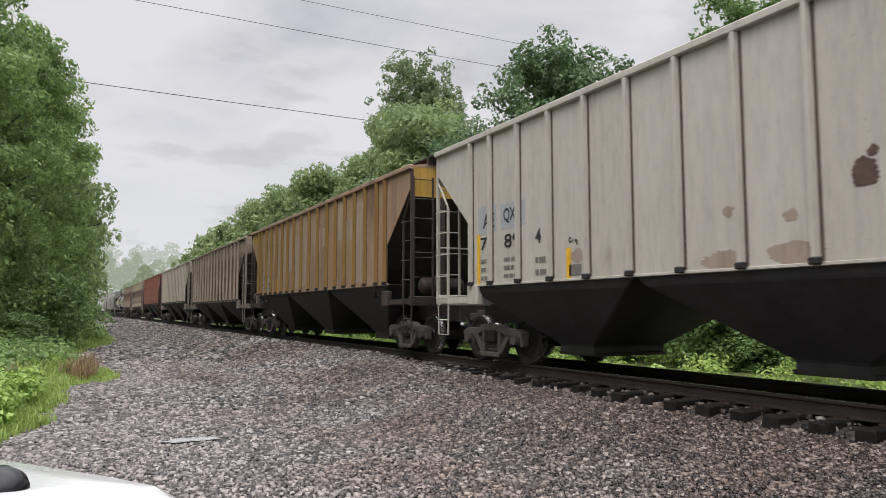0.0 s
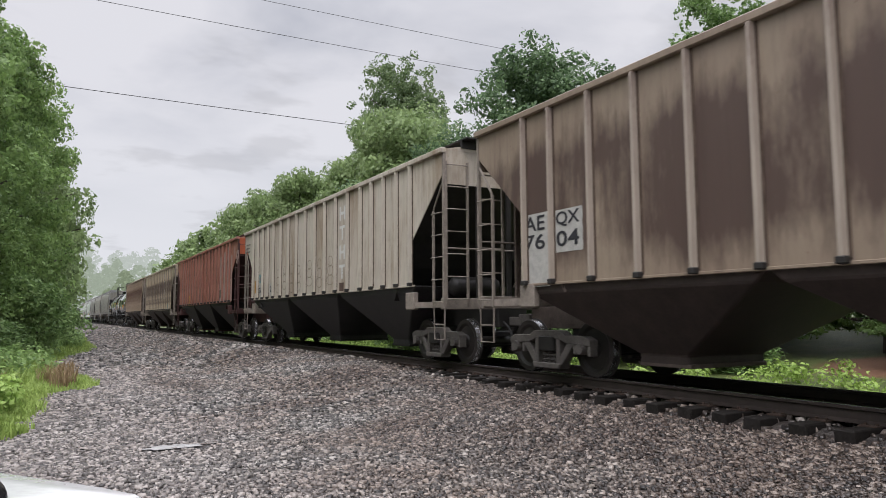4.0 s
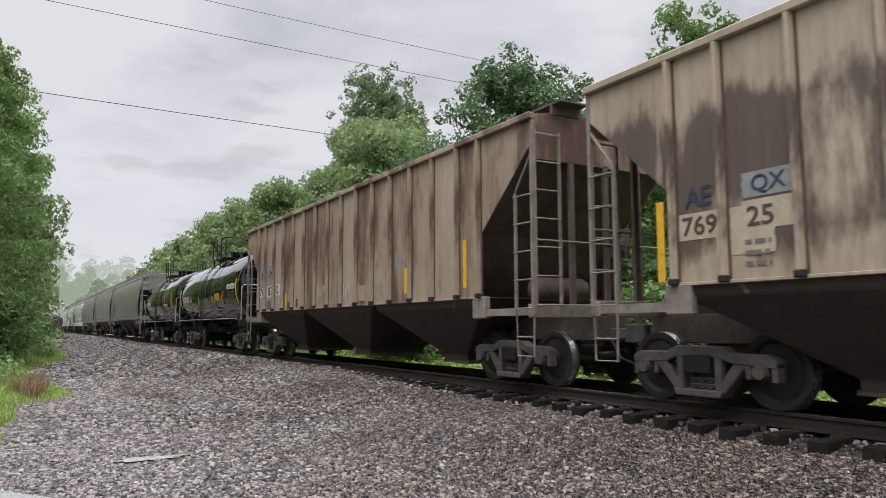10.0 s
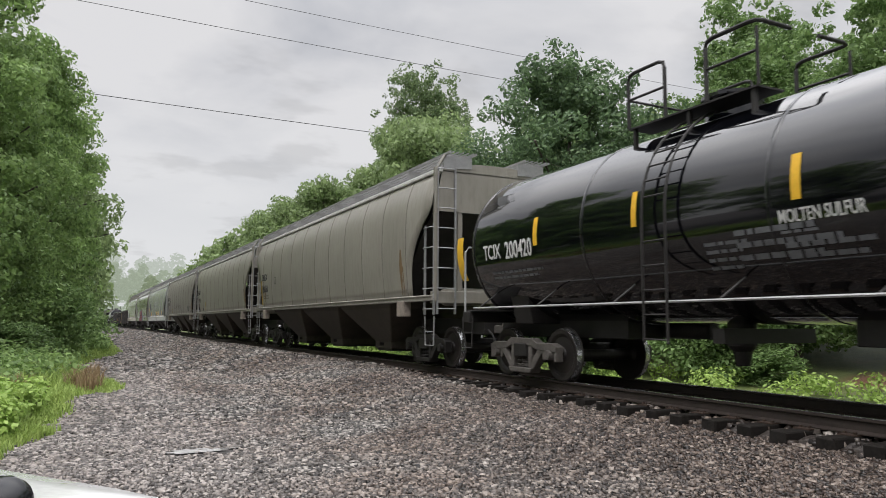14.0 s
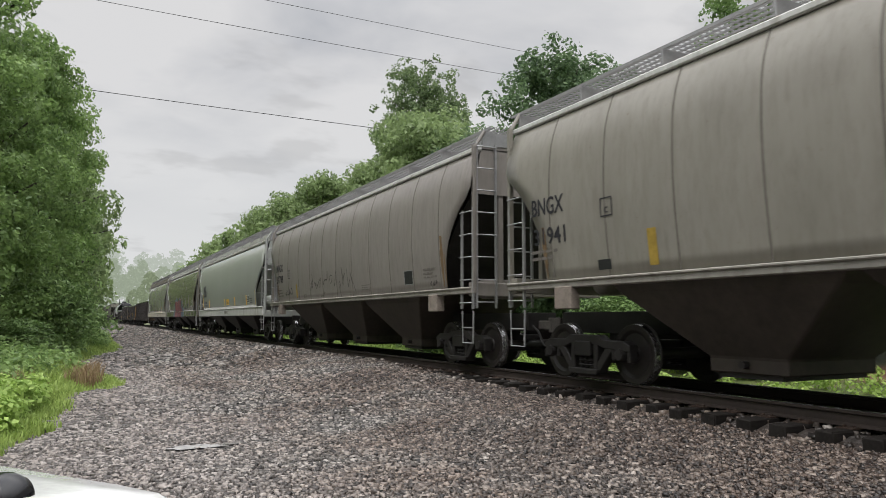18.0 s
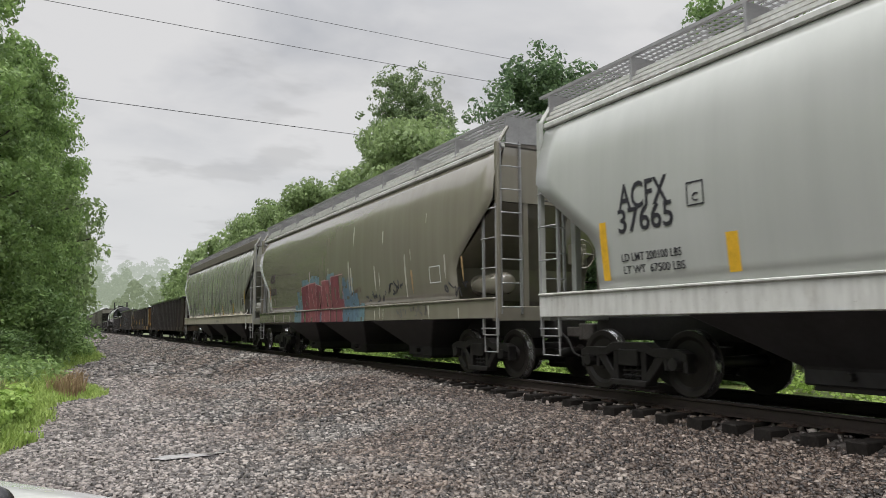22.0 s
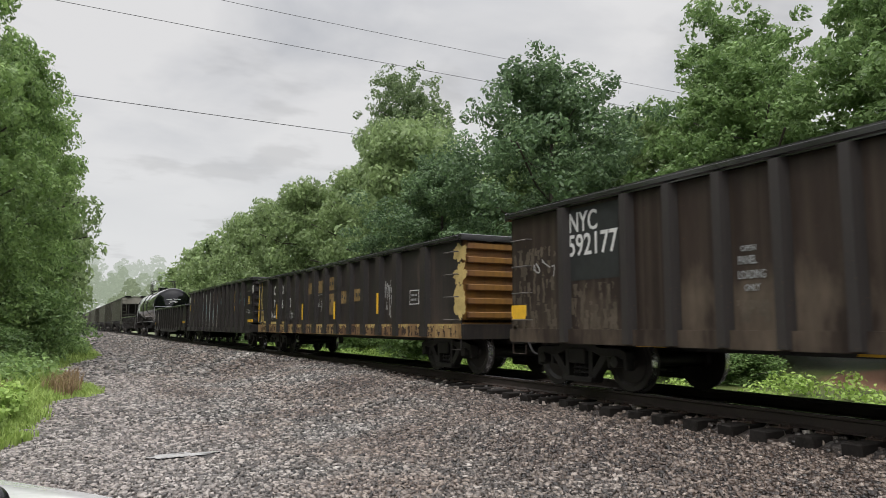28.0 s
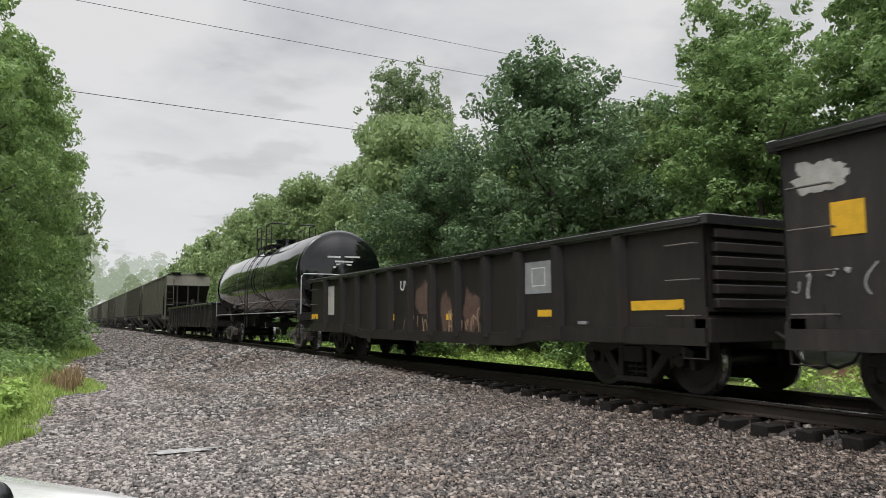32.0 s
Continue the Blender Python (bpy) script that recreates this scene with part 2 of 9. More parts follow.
def smooth_paint(name, base, worn, rough=0.2, spec=0.5, coat=0.0):
    """Sound, glossy enamel: faint fading, thin vertical water marks."""
    n = Nodes(name, rough, 0, spec)
    big = n.noise(0.4, 4, 0.5)
    runs = n.noise(1.0, 5, 0.6, (3.0, 3.0, 0.12))
    n.color(n.mix(n.ramp(n.mix(0.55, big, runs), [(0.35, (0, 0, 0)), (0.68, (1, 1, 1))]), base, worn))
    n.rough(runs, rough - 0.06, rough + 0.12)
    n.bump(n.noise(0.8, 2, 0.5), 0.12 if not coat else 0.05, 0.02)
    n.b.inputs["Coat Weight"].default_value = coat
    n.b.inputs["Coat IOR"].default_value = 1.7
    n.b.inputs["Coat Roughness"].default_value = 0.05
    return n.m


def tank_paint(name):
    """Wet gloss black with faint dust runs."""
    n = Nodes(name, 0.04, 0, 0.3)
    runs = n.noise(1.0, 5, 0.6, (1.5, 3.0, 0.3))
    n.color(n.ramp(runs, [(0.4, (0.0018, 0.002, 0.0032)), (0.8, (0.0045, 0.0048, 0.0066))]))
    n.rough(n.mix(0.5, runs, n.noise(14, 4)), 0.02, 0.09)
    n.b.inputs["Coat Weight"].default_value = 1.0
    n.b.inputs["Coat IOR"].default_value = 1.46
    n.b.inputs["Coat Roughness"].default_value = 0.07
    n.bump(n.noise(1.1, 2, 0.5), 0.06, 0.02)
    return n.m

# ---- mesh helpers ----
def part(name, bm, material, parent=None, label="", smooth=False, at=None):
    """One bmesh as one mesh object under a thing or a part."""
    me = bpy.data.meshes.new(name)
    bm.to_mesh(me)
    bm.free()
    if smooth:
        me.shade_smooth()
    me.materials.append(material)
    ob = new(name, me)
    if parent is not None:
        ob.parent = parent
    if at is not None:
        ob.matrix_basis = at
    if label:
        ob["label"] = label
    return ob


SHARED = {}


def shared(name, key, make, material, parent, at=None, label="", smooth=False):
    """A part whose mesh is built once for its key; each object wears its own material."""
    if key not in SHARED:
        bm = make()
        me = bpy.data.meshes.new(name)
        bm.to_mesh(me)
        bm.free()
        if smooth:
            me.shade_smooth()
        me.materials.append(None)
        SHARED[key] = me
    ob = new(name, SHARED[key])
    ob.material_slots[0].link = "OBJECT"
    ob.material_slots[0].material = material
    ob.parent = parent
    if at is not None:
        ob.matrix_basis = at
    if label:
        ob["label"] = label
    return ob


def box(bm, x0, x1, y0, y1, z0, z1):
    v = [bm.verts.new(p) for p in ((x0, y0, z0), (x1, y0, z0), (x1, y1, z0), (x0, y1, z0), (x0, y0, z1), (x1, y0, z1), (x1, y1, z1), (x0, y1, z1))]
    for f in ((3, 2, 1, 0), (4, 5, 6, 7), (0, 1, 5, 4), (1, 2, 6, 5), (2, 3, 7, 6), (3, 0, 4, 7)):
        bm.faces.new([v[i] for i in f])
    return bm


def prism(bm, poly, axis, a, b):
    """A polygon in the two other axes, pushed along axis from a to b."""
    def put(u, v, w):
        return {"x": (w, u, v), "y": (u, w, v), "z": (u, v, w)}[axis]
    lo = [bm.verts.new(put(u, v, a)) for u, v in poly]
    hi = [bm.verts.new(put(u, v, b)) for u, v in poly]
    n = len(poly)
    bm.faces.new(lo[::-1])
    bm.faces.new(hi)
    for i in range(n):
        bm.faces.new((lo[i], lo[(i + 1) % n], hi[(i + 1) % n], hi[i]))
    return bm


def tube(bm, pts, r, n=6):
    """A round bar along points."""
    pts = [Vector(p) for p in pts]
    rings = []
    for i, p in enumerate(pts):
        d = (pts[min(i + 1, len(pts) - 1)] - pts[max(i - 1, 0)]).normalized()
        side = d.cross(Vector((0, 0, 1)) if abs(d.z) < 0.9 else Vector((1, 0, 0))).normalized()
        up = side.cross(d)
        rings.append([bm.verts.new(p + r * (math.cos(k * 2 * math.pi / n) * side + math.sin(k * 2 * math.pi / n) * up)) for k in range(n)])
    for a, b in zip(rings, rings[1:]):
        for k in range(n):
            bm.faces.new((a[k], a[(k + 1) % n], b[(k + 1) % n], b[k]))
    bm.faces.new(rings[0][::-1])
    bm.faces.new(rings[-1])
    return bm


def lathe(bm, profile, axis="x", n=32, at=(0, 0, 0)):
    """Turn (along, radius) pairs round an axis."""
    rings = []
    for a, r in profile:
        ring = []
        for k in range(n):
            c, s = r * math.cos(2 * math.pi * k / n), r * math.sin(2 * math.pi * k / n)
            p = {"x": (a, c, s), "y": (c, a, s), "z": (c, s, a)}[axis]
            ring.append(bm.verts.new(Vector(p) + Vector(at)))
        rings.append(ring)
    for a, b in zip(rings, rings[1:]):
        for k in range(n):
            bm.faces.new((a[k], a[(k + 1) % n], b[(k + 1) % n], b[k]))
    bm.faces.new(rings[0][::-1])
    bm.faces.new(rings[-1])
    return bm


def loft(bm, sections, close=True, caps=True):
    """Skin over equal rings of points."""
    rings = [[bm.verts.new(p) for p in s] for s in sections]
    n = len(rings[0])
    for a, b in zip(rings, rings[1:]):
        for k in range(n if close else n - 1):
            bm.faces.new((a[k], a[(k + 1) % n], b[(k + 1) % n], b[k]))
    if caps:
        bm.faces.new(rings[0][::-1])
        bm.faces.new(rings[-1])
    return bm


def soften(bm, width=0.01, segments=1):
    bmesh.ops.recalc_face_normals(bm, faces=bm.faces)
    bmesh.ops.bevel(bm, geom=[e for e in bm.edges if e.is_manifold and e.calc_face_angle(0) > 0.5], offset=width, segments=segments, affect="EDGES", clamp_overlap=True)
    return bm


def fixed(bm):
    bmesh.ops.recalc_face_normals(bm, faces=bm.faces)
    return bm


def thing(name, label, category, group="", at=None):
    ob = new(name)
    ob.empty_display_size = 0.2
    if at is not None:
        ob.matrix_basis = at
    return tagged(ob, label, category, group)


def grid_mesh(name, verts, faces, material, smooth=False):
    me = bpy.data.meshes.new(name)
    me.from_pydata(verts, [], faces)
    if smooth:
        me.shade_smooth()
    me.materials.append(material)
    return new(name, me)


# ---- plan: the track runs along y at x = TRACK; rail tops at z = 0 ----
TRACK = 8.44
GAUGE = 0.7525
LOT = -0.52


def smoothstep(a, b, v):
    k = min(1.0, max(0.0, (v - a) / (b - a)))
    return k * k * (3 - 2 * k)


def ground_z(x, y):
    """Height of the bare ground and ballast."""
    crest = -0.34 + 0.18 * smoothstep(8, 20, y)
    if x < TRACK:
        z = LOT + (crest - LOT) * smoothstep(3.6, 6.2, x)
        z += (-0.24 - crest) * smoothstep(7.1 + 0.35 * smoothstep(10, 20, y), 7.5 + 0.3 * smoothstep(10, 20, y), x)
        z += 0.11 * math.exp(-((x - 5.3) / 1.0) ** 2 - ((y - 13.5) / 2.6) ** 2) + 0.07 * math.exp(-((x - 5.0) / 0.9) ** 2 - ((y - 8.0) / 1.6) ** 2)
    else:
        z = -0.24 + (-0.75 + 0.24) * smoothstep(TRACK + 1.3, TRACK + 3.2, x)
        z += 1.5 * smoothstep(TRACK + 7, TRACK + 26, x)
    z += 0.05 * noise.noise((x * 0.5, y * 0.35, 0)) * (1 - smoothstep(6.4, 7.0, x) * (1 - smoothstep(10.5, 11.5, x)))
    z += 0.5 * smoothstep(-2, -14, x)
    return z


# ---- ground ----
n = Nodes("wet_shaded_gravel_and_soil", 0.5, 0, 0.5)
g1 = n.noise(0.35, 4, 0.6)
g2 = n.noise(14, 4, 0.7)
vor = n.add("ShaderNodeTexVoronoi")
vor.inputs["Scale"].default_value = 22
vor.inputs["Randomness"].default_value = 1.0
n.link(n.c.outputs["Object"], vor.inputs["Vector"])
# darkened below true gravel: holds the shadows seen between the loose stones
shaded_stone_col = n.ramp(vor.outputs["Color"], [(0.0, (0.012, 0.010, 0.010)), (0.45, (0.04, 0.035, 0.033)), (0.8, (0.085, 0.078, 0.074)), (1.0, (0.16, 0.148, 0.14))])
grav = n.mix(n.ramp(g2, [(0.35, (0, 0, 0)), (0.75, (0.6, 0.6, 0.6))]), shaded_stone_col, (0.07, 0.06, 0.055))
brown = n.mix(n.ramp(g1, [(0.45, (0, 0, 0)), (0.75, (0.5, 0.5, 0.5))]), grav, (0.12, 0.085, 0.065))
sep = n.add("ShaderNodeSeparateXYZ")
n.link(n.c.outputs["Object"], sep.inputs[0])
far_side = n.ramp(n.math("ADD", n.math("MULTIPLY", sep.outputs["X"], 0.02), n.math("MULTIPLY", g1, 0.04)), [(0.232, (0, 0, 0)), (0.246, (1, 1, 1))])
soil = n.ramp(n.noise(1.3, 5, 0.6), [(0.3, (0.05, 0.075, 0.02)), (0.6, (0.10, 0.12, 0.035)), (0.75, (0.15, 0.09, 0.055))])
# a bare, reddish earth bank shows below the trees across the track
bank = None
for cx, cy, rx, ry in ((20.6, 11.4, 2.4, 2.4), (17.6, 8.9, 1.6, 0.9)):
    dx = n.math("DIVIDE", n.math("SUBTRACT", sep.outputs["X"], cx), rx)
    dy = n.math("DIVIDE", n.math("SUBTRACT", sep.outputs["Y"], cy), ry)
    d2 = n.math("ADD", n.math("MULTIPLY", dx, dx), n.math("MULTIPLY", dy, dy))
    bank = d2 if bank is None else n.math("MINIMUM", bank, d2)
bank = n.ramp(n.math("ADD", n.math("MULTIPLY", bank, 0.5), n.math("MULTIPLY", g1, 0.5)), [(0.55, (1, 1, 1)), (0.8, (0, 0, 0))])
soil = n.mix(bank, soil, n.ramp(g2, [(0.3, (0.13, 0.062, 0.036)), (0.7, (0.24, 0.125, 0.075))]))
n.color(n.mix(far_side, brown, soil))
n.rough(g2, 0.35, 0.7)
n.bump(n.mix(0.4, vor.outputs["Distance"], g2), 0.8, 0.03)
GROUND = n.m


def axis_steps(stops):
    out = [stops[0][0]]
    for (a, _), (b, step) in zip(stops, stops[1:]):
        k = max(1, round((b - a) / step))
        out += [a + (b - a) * (i + 1) / k for i in range(k)]
    return out


xs = axis_steps([(-2500, 0), (-200, 500), (-30, 40), (-6, 3), (12.5, 0.3), (40, 2.5), (200, 40), (2500, 500)])
ys = axis_steps([(-2500, 0), (-200, 500), (-20, 30), (0, 3), (40, 0.5), (100, 4), (400, 40), (2600, 500)])
verts = [(x, y, ground_z(x, y)) for y in ys for x in xs]
nx = len(xs)
faces = [(j * nx + i, j * nx + i + 1, (j + 1) * nx + i + 1, (j + 1) * nx + i) for j in range(len(ys) - 1) for i in range(nx - 1)]
ground = grid_mesh("ground", verts, faces, GROUND, True)
tagged(ground, "wet gravel lot and ballast shoulder beside a railway track", "ground", kind="structure")

# ---- track ----
RAIL_SIDE = plain("rusty_rail_side", (0.035, 0.026, 0.022), 0.65, 0.0, 0.4, 0.4, 4)
RAIL_TOP = plain("polished_rail_head", (0.5, 0.5, 0.52), 0.22, 0.9, 0.5, 0.08, 3, 0.0)
n = Nodes("dark_creosoted_tie", 0.8, 0, 0.2)
tg = n.noise(3.0, 6, 0.65, (1, 9, 9))
tv = n.mix(0.5, tg, n.noise(20, 3))
n.color(n.mix(n.math("MULTIPLY", n.per_object(), 0.5), n.ramp(tv, [(0.3, (0.007, 0.006, 0.0055)), (0.7, (0.027, 0.023, 0.020))]), (0.015, 0.013, 0.012)))
n.bump(tv, 0.5, 0.01)
TIE = n.m
PLATE = plain("rusty_tie_plate", (0.05, 0.032, 0.024), 0.7)

track = tagged(new("railway_track"), "single railway track with steel rails on dark wooden ties", "track", kind="structure")
rail_poly = [(-0.075, -0.18), (0.075, -0.18), (0.075, -0.168), (0.012, -0.145), (0.009, -0.05), (0.036, -0.038), (0.036, -0.006), (-0.036, -0.006), (-0.036, -0.038), (-0.009, -0.05), (-0.012, -0.145), (-0.075, -0.168)]
for side in (-1, 1):
    bm = bmesh.new()
    prism(bm, [(TRACK + side * GAUGE + u, v) for u, v in rail_poly], "y", -120, 700)
    rail = part("rail", fixed(bm), RAIL_SIDE, track)
    bm = bmesh.new()
    c = TRACK + side * GAUGE
    prism(bm, [(c - 0.036, -0.006), (c + 0.036, -0.006), (c + 0.028, 0.0), (c - 0.028, 0.0)], "y", -120, 700)
    part("rail_head", fixed(bm), RAIL_TOP, rail, "polished steel running surface")


def tie_mesh(k):
    def make():
        r = random.Random(k)
        bm = bmesh.new()
        e = 1.30 + r.uniform(-0.03, 0.03)
        box(bm, -e, e, -0.115, 0.115, -0.19 - 0.18, -0.192)
        soften(bm, 0.014)
        for v in bm.verts:
            v.co += Vector((r.uniform(-0.012, 0.012), r.uniform(-0.008, 0.008), r.uniform(-0.008, 0.006)))
        return bm
    return make


rt = random.Random(5)
y = -6.0
k = 0
while y < 85:
    tie = shared("tie", ("tie", k % 5), tie_mesh(k % 5), TIE, track, pose(TRACK + rt.uniform(-0.03, 0.03), y, 0, 0, 0, rt.uniform(-1.2, 1.2)))
    if y < 32:
        for side in (-1, 1):
            def plate():
                b = bmesh.new()
                box(b, -0.18, 0.18, -0.10, 0.10, -0.196, -0.178)
                for sx in (-0.1, 0.1):
                    for sy in (-0.06, 0.06):
                        box(b, sx - 0.014, sx + 0.014, sy - 0.012, sy + 0.012, -0.178, -0.155)
                return fixed(b)
            shared("tie_plate", "tie_plate", plate, PLATE, tie, pose(side * GAUGE, 0, 0))
    y += 0.53
    k += 1
bm = bmesh.new()
while y < 420:
    box(bm, TRACK - 1.3, TRACK + 1.3, y - 0.115, y + 0.115, -0.37, -0.192)
    y += 0.53
tagged(part("far_ties", bm, TIE, track), kind="stuff")

END_INK = plain("white_end_marking", (0.55, 0.55, 0.54), 0.5, 0, 0.3, 0.2, 9)
SEAM = plain("grimy_weld_seam", (0.14, 0.128, 0.11), 0.6, 0, 0.3, 0.3, 6)

# ---- railway cars: local y along the track, x across (the lot lies on the -x side), z up from the rail tops ----
WHEEL_R = 0.457


def wheelset(car, y, spin):
    """An axle with two wheels, turning about its own axis."""
    def axle():
        b = bmesh.new()
        lathe(b, [(-1.02, 0.075), (-0.8, 0.08), (-0.7, 0.11), (0, 0.085), (0.7, 0.11), (0.8, 0.08), (1.02, 0.075)], "x", 12)
        return fixed(b)

    def wheel():
        b = bmesh.new()
        R = WHEEL_R
        lathe(b, [(-0.085, 0.06), (-0.09, 0.13), (-0.05, 0.15), (-0.03, 0.32), (-0.062, 0.375), (-0.068, R - 0.012), (-0.060, R), (0.045, R + 0.004), (0.055, R + 0.028), (0.07, R + 0.026), (0.07, 0.375), (0.0, 0.16), (0.085, 0.06)], "x", 32)
        return fixed(b)

    def rim():
        b = bmesh.new()
        lathe(b, [(-0.061, WHEEL_R - 0.004), (-0.056, WHEEL_R + 0.001), (0.042, WHEEL_R + 0.006), (0.044, WHEEL_R - 0.004)], "x", 32)
        bmesh.ops.delete(b, geom=[f for f in b.faces if len(f.verts) > 4], context="FACES_ONLY")
        return fixed(b)
    ws = shared("wheelset", "axle", axle, WHEEL_STEEL, car, pose(0, y, WHEEL_R), smooth=True)
    for s in (-1, 1):
        shared("wheel", "wheel", wheel, WHEEL_STEEL, ws, pose(s * GAUGE, 0, 0, 0, 0, 0 if s < 0 else 180), smooth=False)
        shared("tread", "tread", rim, TREAD_STEEL, ws, pose(s * GAUGE, 0, 0, 0, 0, 0 if s < 0 else 180), "bright worn wheel tread")
    spin.append(ws)


def sideframe_mesh():
    """Cast truck side frame with its two windows and the spring pocket."""
    b = bmesh.new()
    x0, x1 = -0.09, 0.09
    prism(b, [(-1.10, 0.60), (-0.95, 0.66), (-0.5, 0.66), (-0.35, 0.74), (0.35, 0.74), (0.5, 0.66), (0.95, 0.66), (1.10, 0.60), (1.10, 0.50), (0.5, 0.535), (0.32, 0.60), (-0.32, 0.60), (-0.5, 0.535), (-1.10, 0.50)], "x", x0, x1)
    for s in (-1, 1):
        prism(b, [(s * 0.72, 0.54), (s * 0.52, 0.54), (s * 0.22, 0.17), (s * 0.34, 0.13)], "x", x0 + 0.01, x1 - 0.01)
        prism(b, [(s * 0.34, 0.62), (s * 0.24, 0.62), (s * 0.24, 0.17), (s * 0.34, 0.17)], "x", x0 + 0.005, x1 - 0.005)
        prism(b, [(s * 1.10, 0.56), (s * 1.02, 0.56), (s * 1.02, 0.34), (s * 1.10, 0.34)], "x", x0 + 0.012, x1 - 0.012)
        prism(b, [(s * 0.74, 0.56), (s * 0.66, 0.56), (s * 0.68, 0.36), (s * 0.75, 0.36)], "x", x0 + 0.012, x1 - 0.012)
    prism(b, [(-0.38, 0.20), (0.38, 0.20), (0.34, 0.11), (-0.34, 0.11)], "x", x0 - 0.03, x1 + 0.03)
    fixed(b)
    bmesh.ops.bevel(b, geom=list(b.edges), offset=0.012, segments=1, affect="EDGES", clamp_overlap=True)
    return b


def spring_mesh():
    b = bmesh.new()
    for cy in (-0.13, 0.0, 0.13):
        pts = [(0.055 * math.cos(a * 0.9), cy + 0.055 * math.sin(a * 0.9), 0.20 + 0.20 * a / 38) for a in range(0, 39, 1)][::2]
        tube(b, pts, 0.016, 4)
    return fixed(b)


def truck(car, y, spin, steel=None):
    steel = steel or TRUCK_STEEL
    for dy in (-0.89, 0.89):
        wheelset(car, y + dy, spin)
    for s in (-1, 1):
        fr = shared("side_frame", "side_frame", sideframe_mesh, steel, car, pose(s * 1.0, y, 0.0))
        shared("spring_nest", "springs", spring_mesh, steel, fr, pose(0, 0, 0), "coiled steel springs of the truck")

        def cap():
            b = bmesh.new()
            lathe(b, [(-0.14, 0.045), (-0.135, 0.085), (-0.06, 0.095), (0.08, 0.095)], "x", 14)
            box(b, -0.08, 0.08, -0.12, 0.12, 0.06, 0.13)
            return fixed(b)
        for dy in (-0.89, 0.89):
            shared("bearing_cap", "cap", cap, steel, fr, pose(0, dy, WHEEL_R, 0, 0, 0 if s < 0 else 180))

    def bolster():
        b = bmesh.new()
        box(b, -1.12, 1.12, -0.2, 0.2, 0.40, 0.64)
        box(b, -0.3, 0.3, -0.3, 0.3, 0.62, 0.9)
        for dy in (-0.42, 0.42):
            box(b, -0.85, 0.85, dy - 0.06, dy + 0.06, 0.30, 0.42)
        return soften(b, 0.015)
    shared("bolster", "bolster", bolster, BLACK_STEEL, car, pose(0, y, 0))


def coupler(car, L, end):
    def make():
        b = bmesh.new()
        box(b, -0.09, 0.09, -1.0, -0.14, 0.78, 0.96)
        prism(b, [(-0.20, -0.30), (0.05, -0.30), (0.12, -0.12), (0.08, 0.0), (-0.02, -0.08), (-0.12, 0.05), (-0.22, -0.05)], "z", 0.72, 1.02)
        return soften(b, 0.02)

    def hose():
        b = bmesh.new()
        tube(b, [(0.25, -0.55, 0.85), (0.26, -0.35, 0.74), (0.24, -0.18, 0.48), (0.12, -0.04, 0.40), (0.0, 0.0, 0.44)], 0.025, 6)
        return fixed(b)
    at = pose(0, end * L / 2, 0, 0, 0, 0 if end > 0 else 180)
    shared("coupler", "coupler", make, TRUCK_STEEL, car, at)
    shared("brake_hose", "hose", hose, BLACK_STEEL, car, at, "black rubber air hose")


def ladder(car, mat, x, y, z0, z1, rungs, width=0.42, along="y", name="ladder"):
    """Two stiles and round rungs, standing just off a face."""
    def stiles():
        b = bmesh.new()
        for s in (0, width):
            if along == "y":
                box(b, -0.01, 0.035, s - 0.02, s + 0.02, z0, z1)
            else:
                box(b, s - 0.02, s + 0.02, -0.01, 0.035, z0, z1)
        return fixed(b)

    def rung():
        b = bmesh.new()
        if along == "y":
            tube(b, [(-0.02, 0, 0), (-0.055, 0.03, 0), (-0.055, width - 0.03, 0), (-0.02, width, 0)], 0.013, 6)
        else:
            tube(b, [(0, -0.02, 0), (0.03, -0.055, 0), (width - 0.03, -0.055, 0), (width, -0.02, 0)], 0.013, 6)
        return fixed(b)
    ld = shared(name, ("stiles", z0, z1, width, along), stiles, mat, car, pose(x, y, 0))
    for i in range(rungs):
        z = z0 + 0.12 + (z1 - z0 - 0.2) * i / max(1, rungs - 1)
        shared("rung", ("rung", width, along), rung, mat, ld, pose(0, 0, z))
    return ld


def pos_step(car, mat, x, y, w=0.42):
    """Sill step: a bent flat bar under the corner."""
    def make():
        b = bmesh.new()
        tube(b, [(0, 0, 1.15), (0, 0.02, 0.52), (0, w - 0.02, 0.52), (0, w, 1.15)], 0.018, 6)
        tube(b, [(0, 0.0, 0.82), (0, w, 0.82)], 0.014, 6)
        return fixed(b)
    shared("sill_step", ("step", w), make, mat, car, pose(x, y, 0))


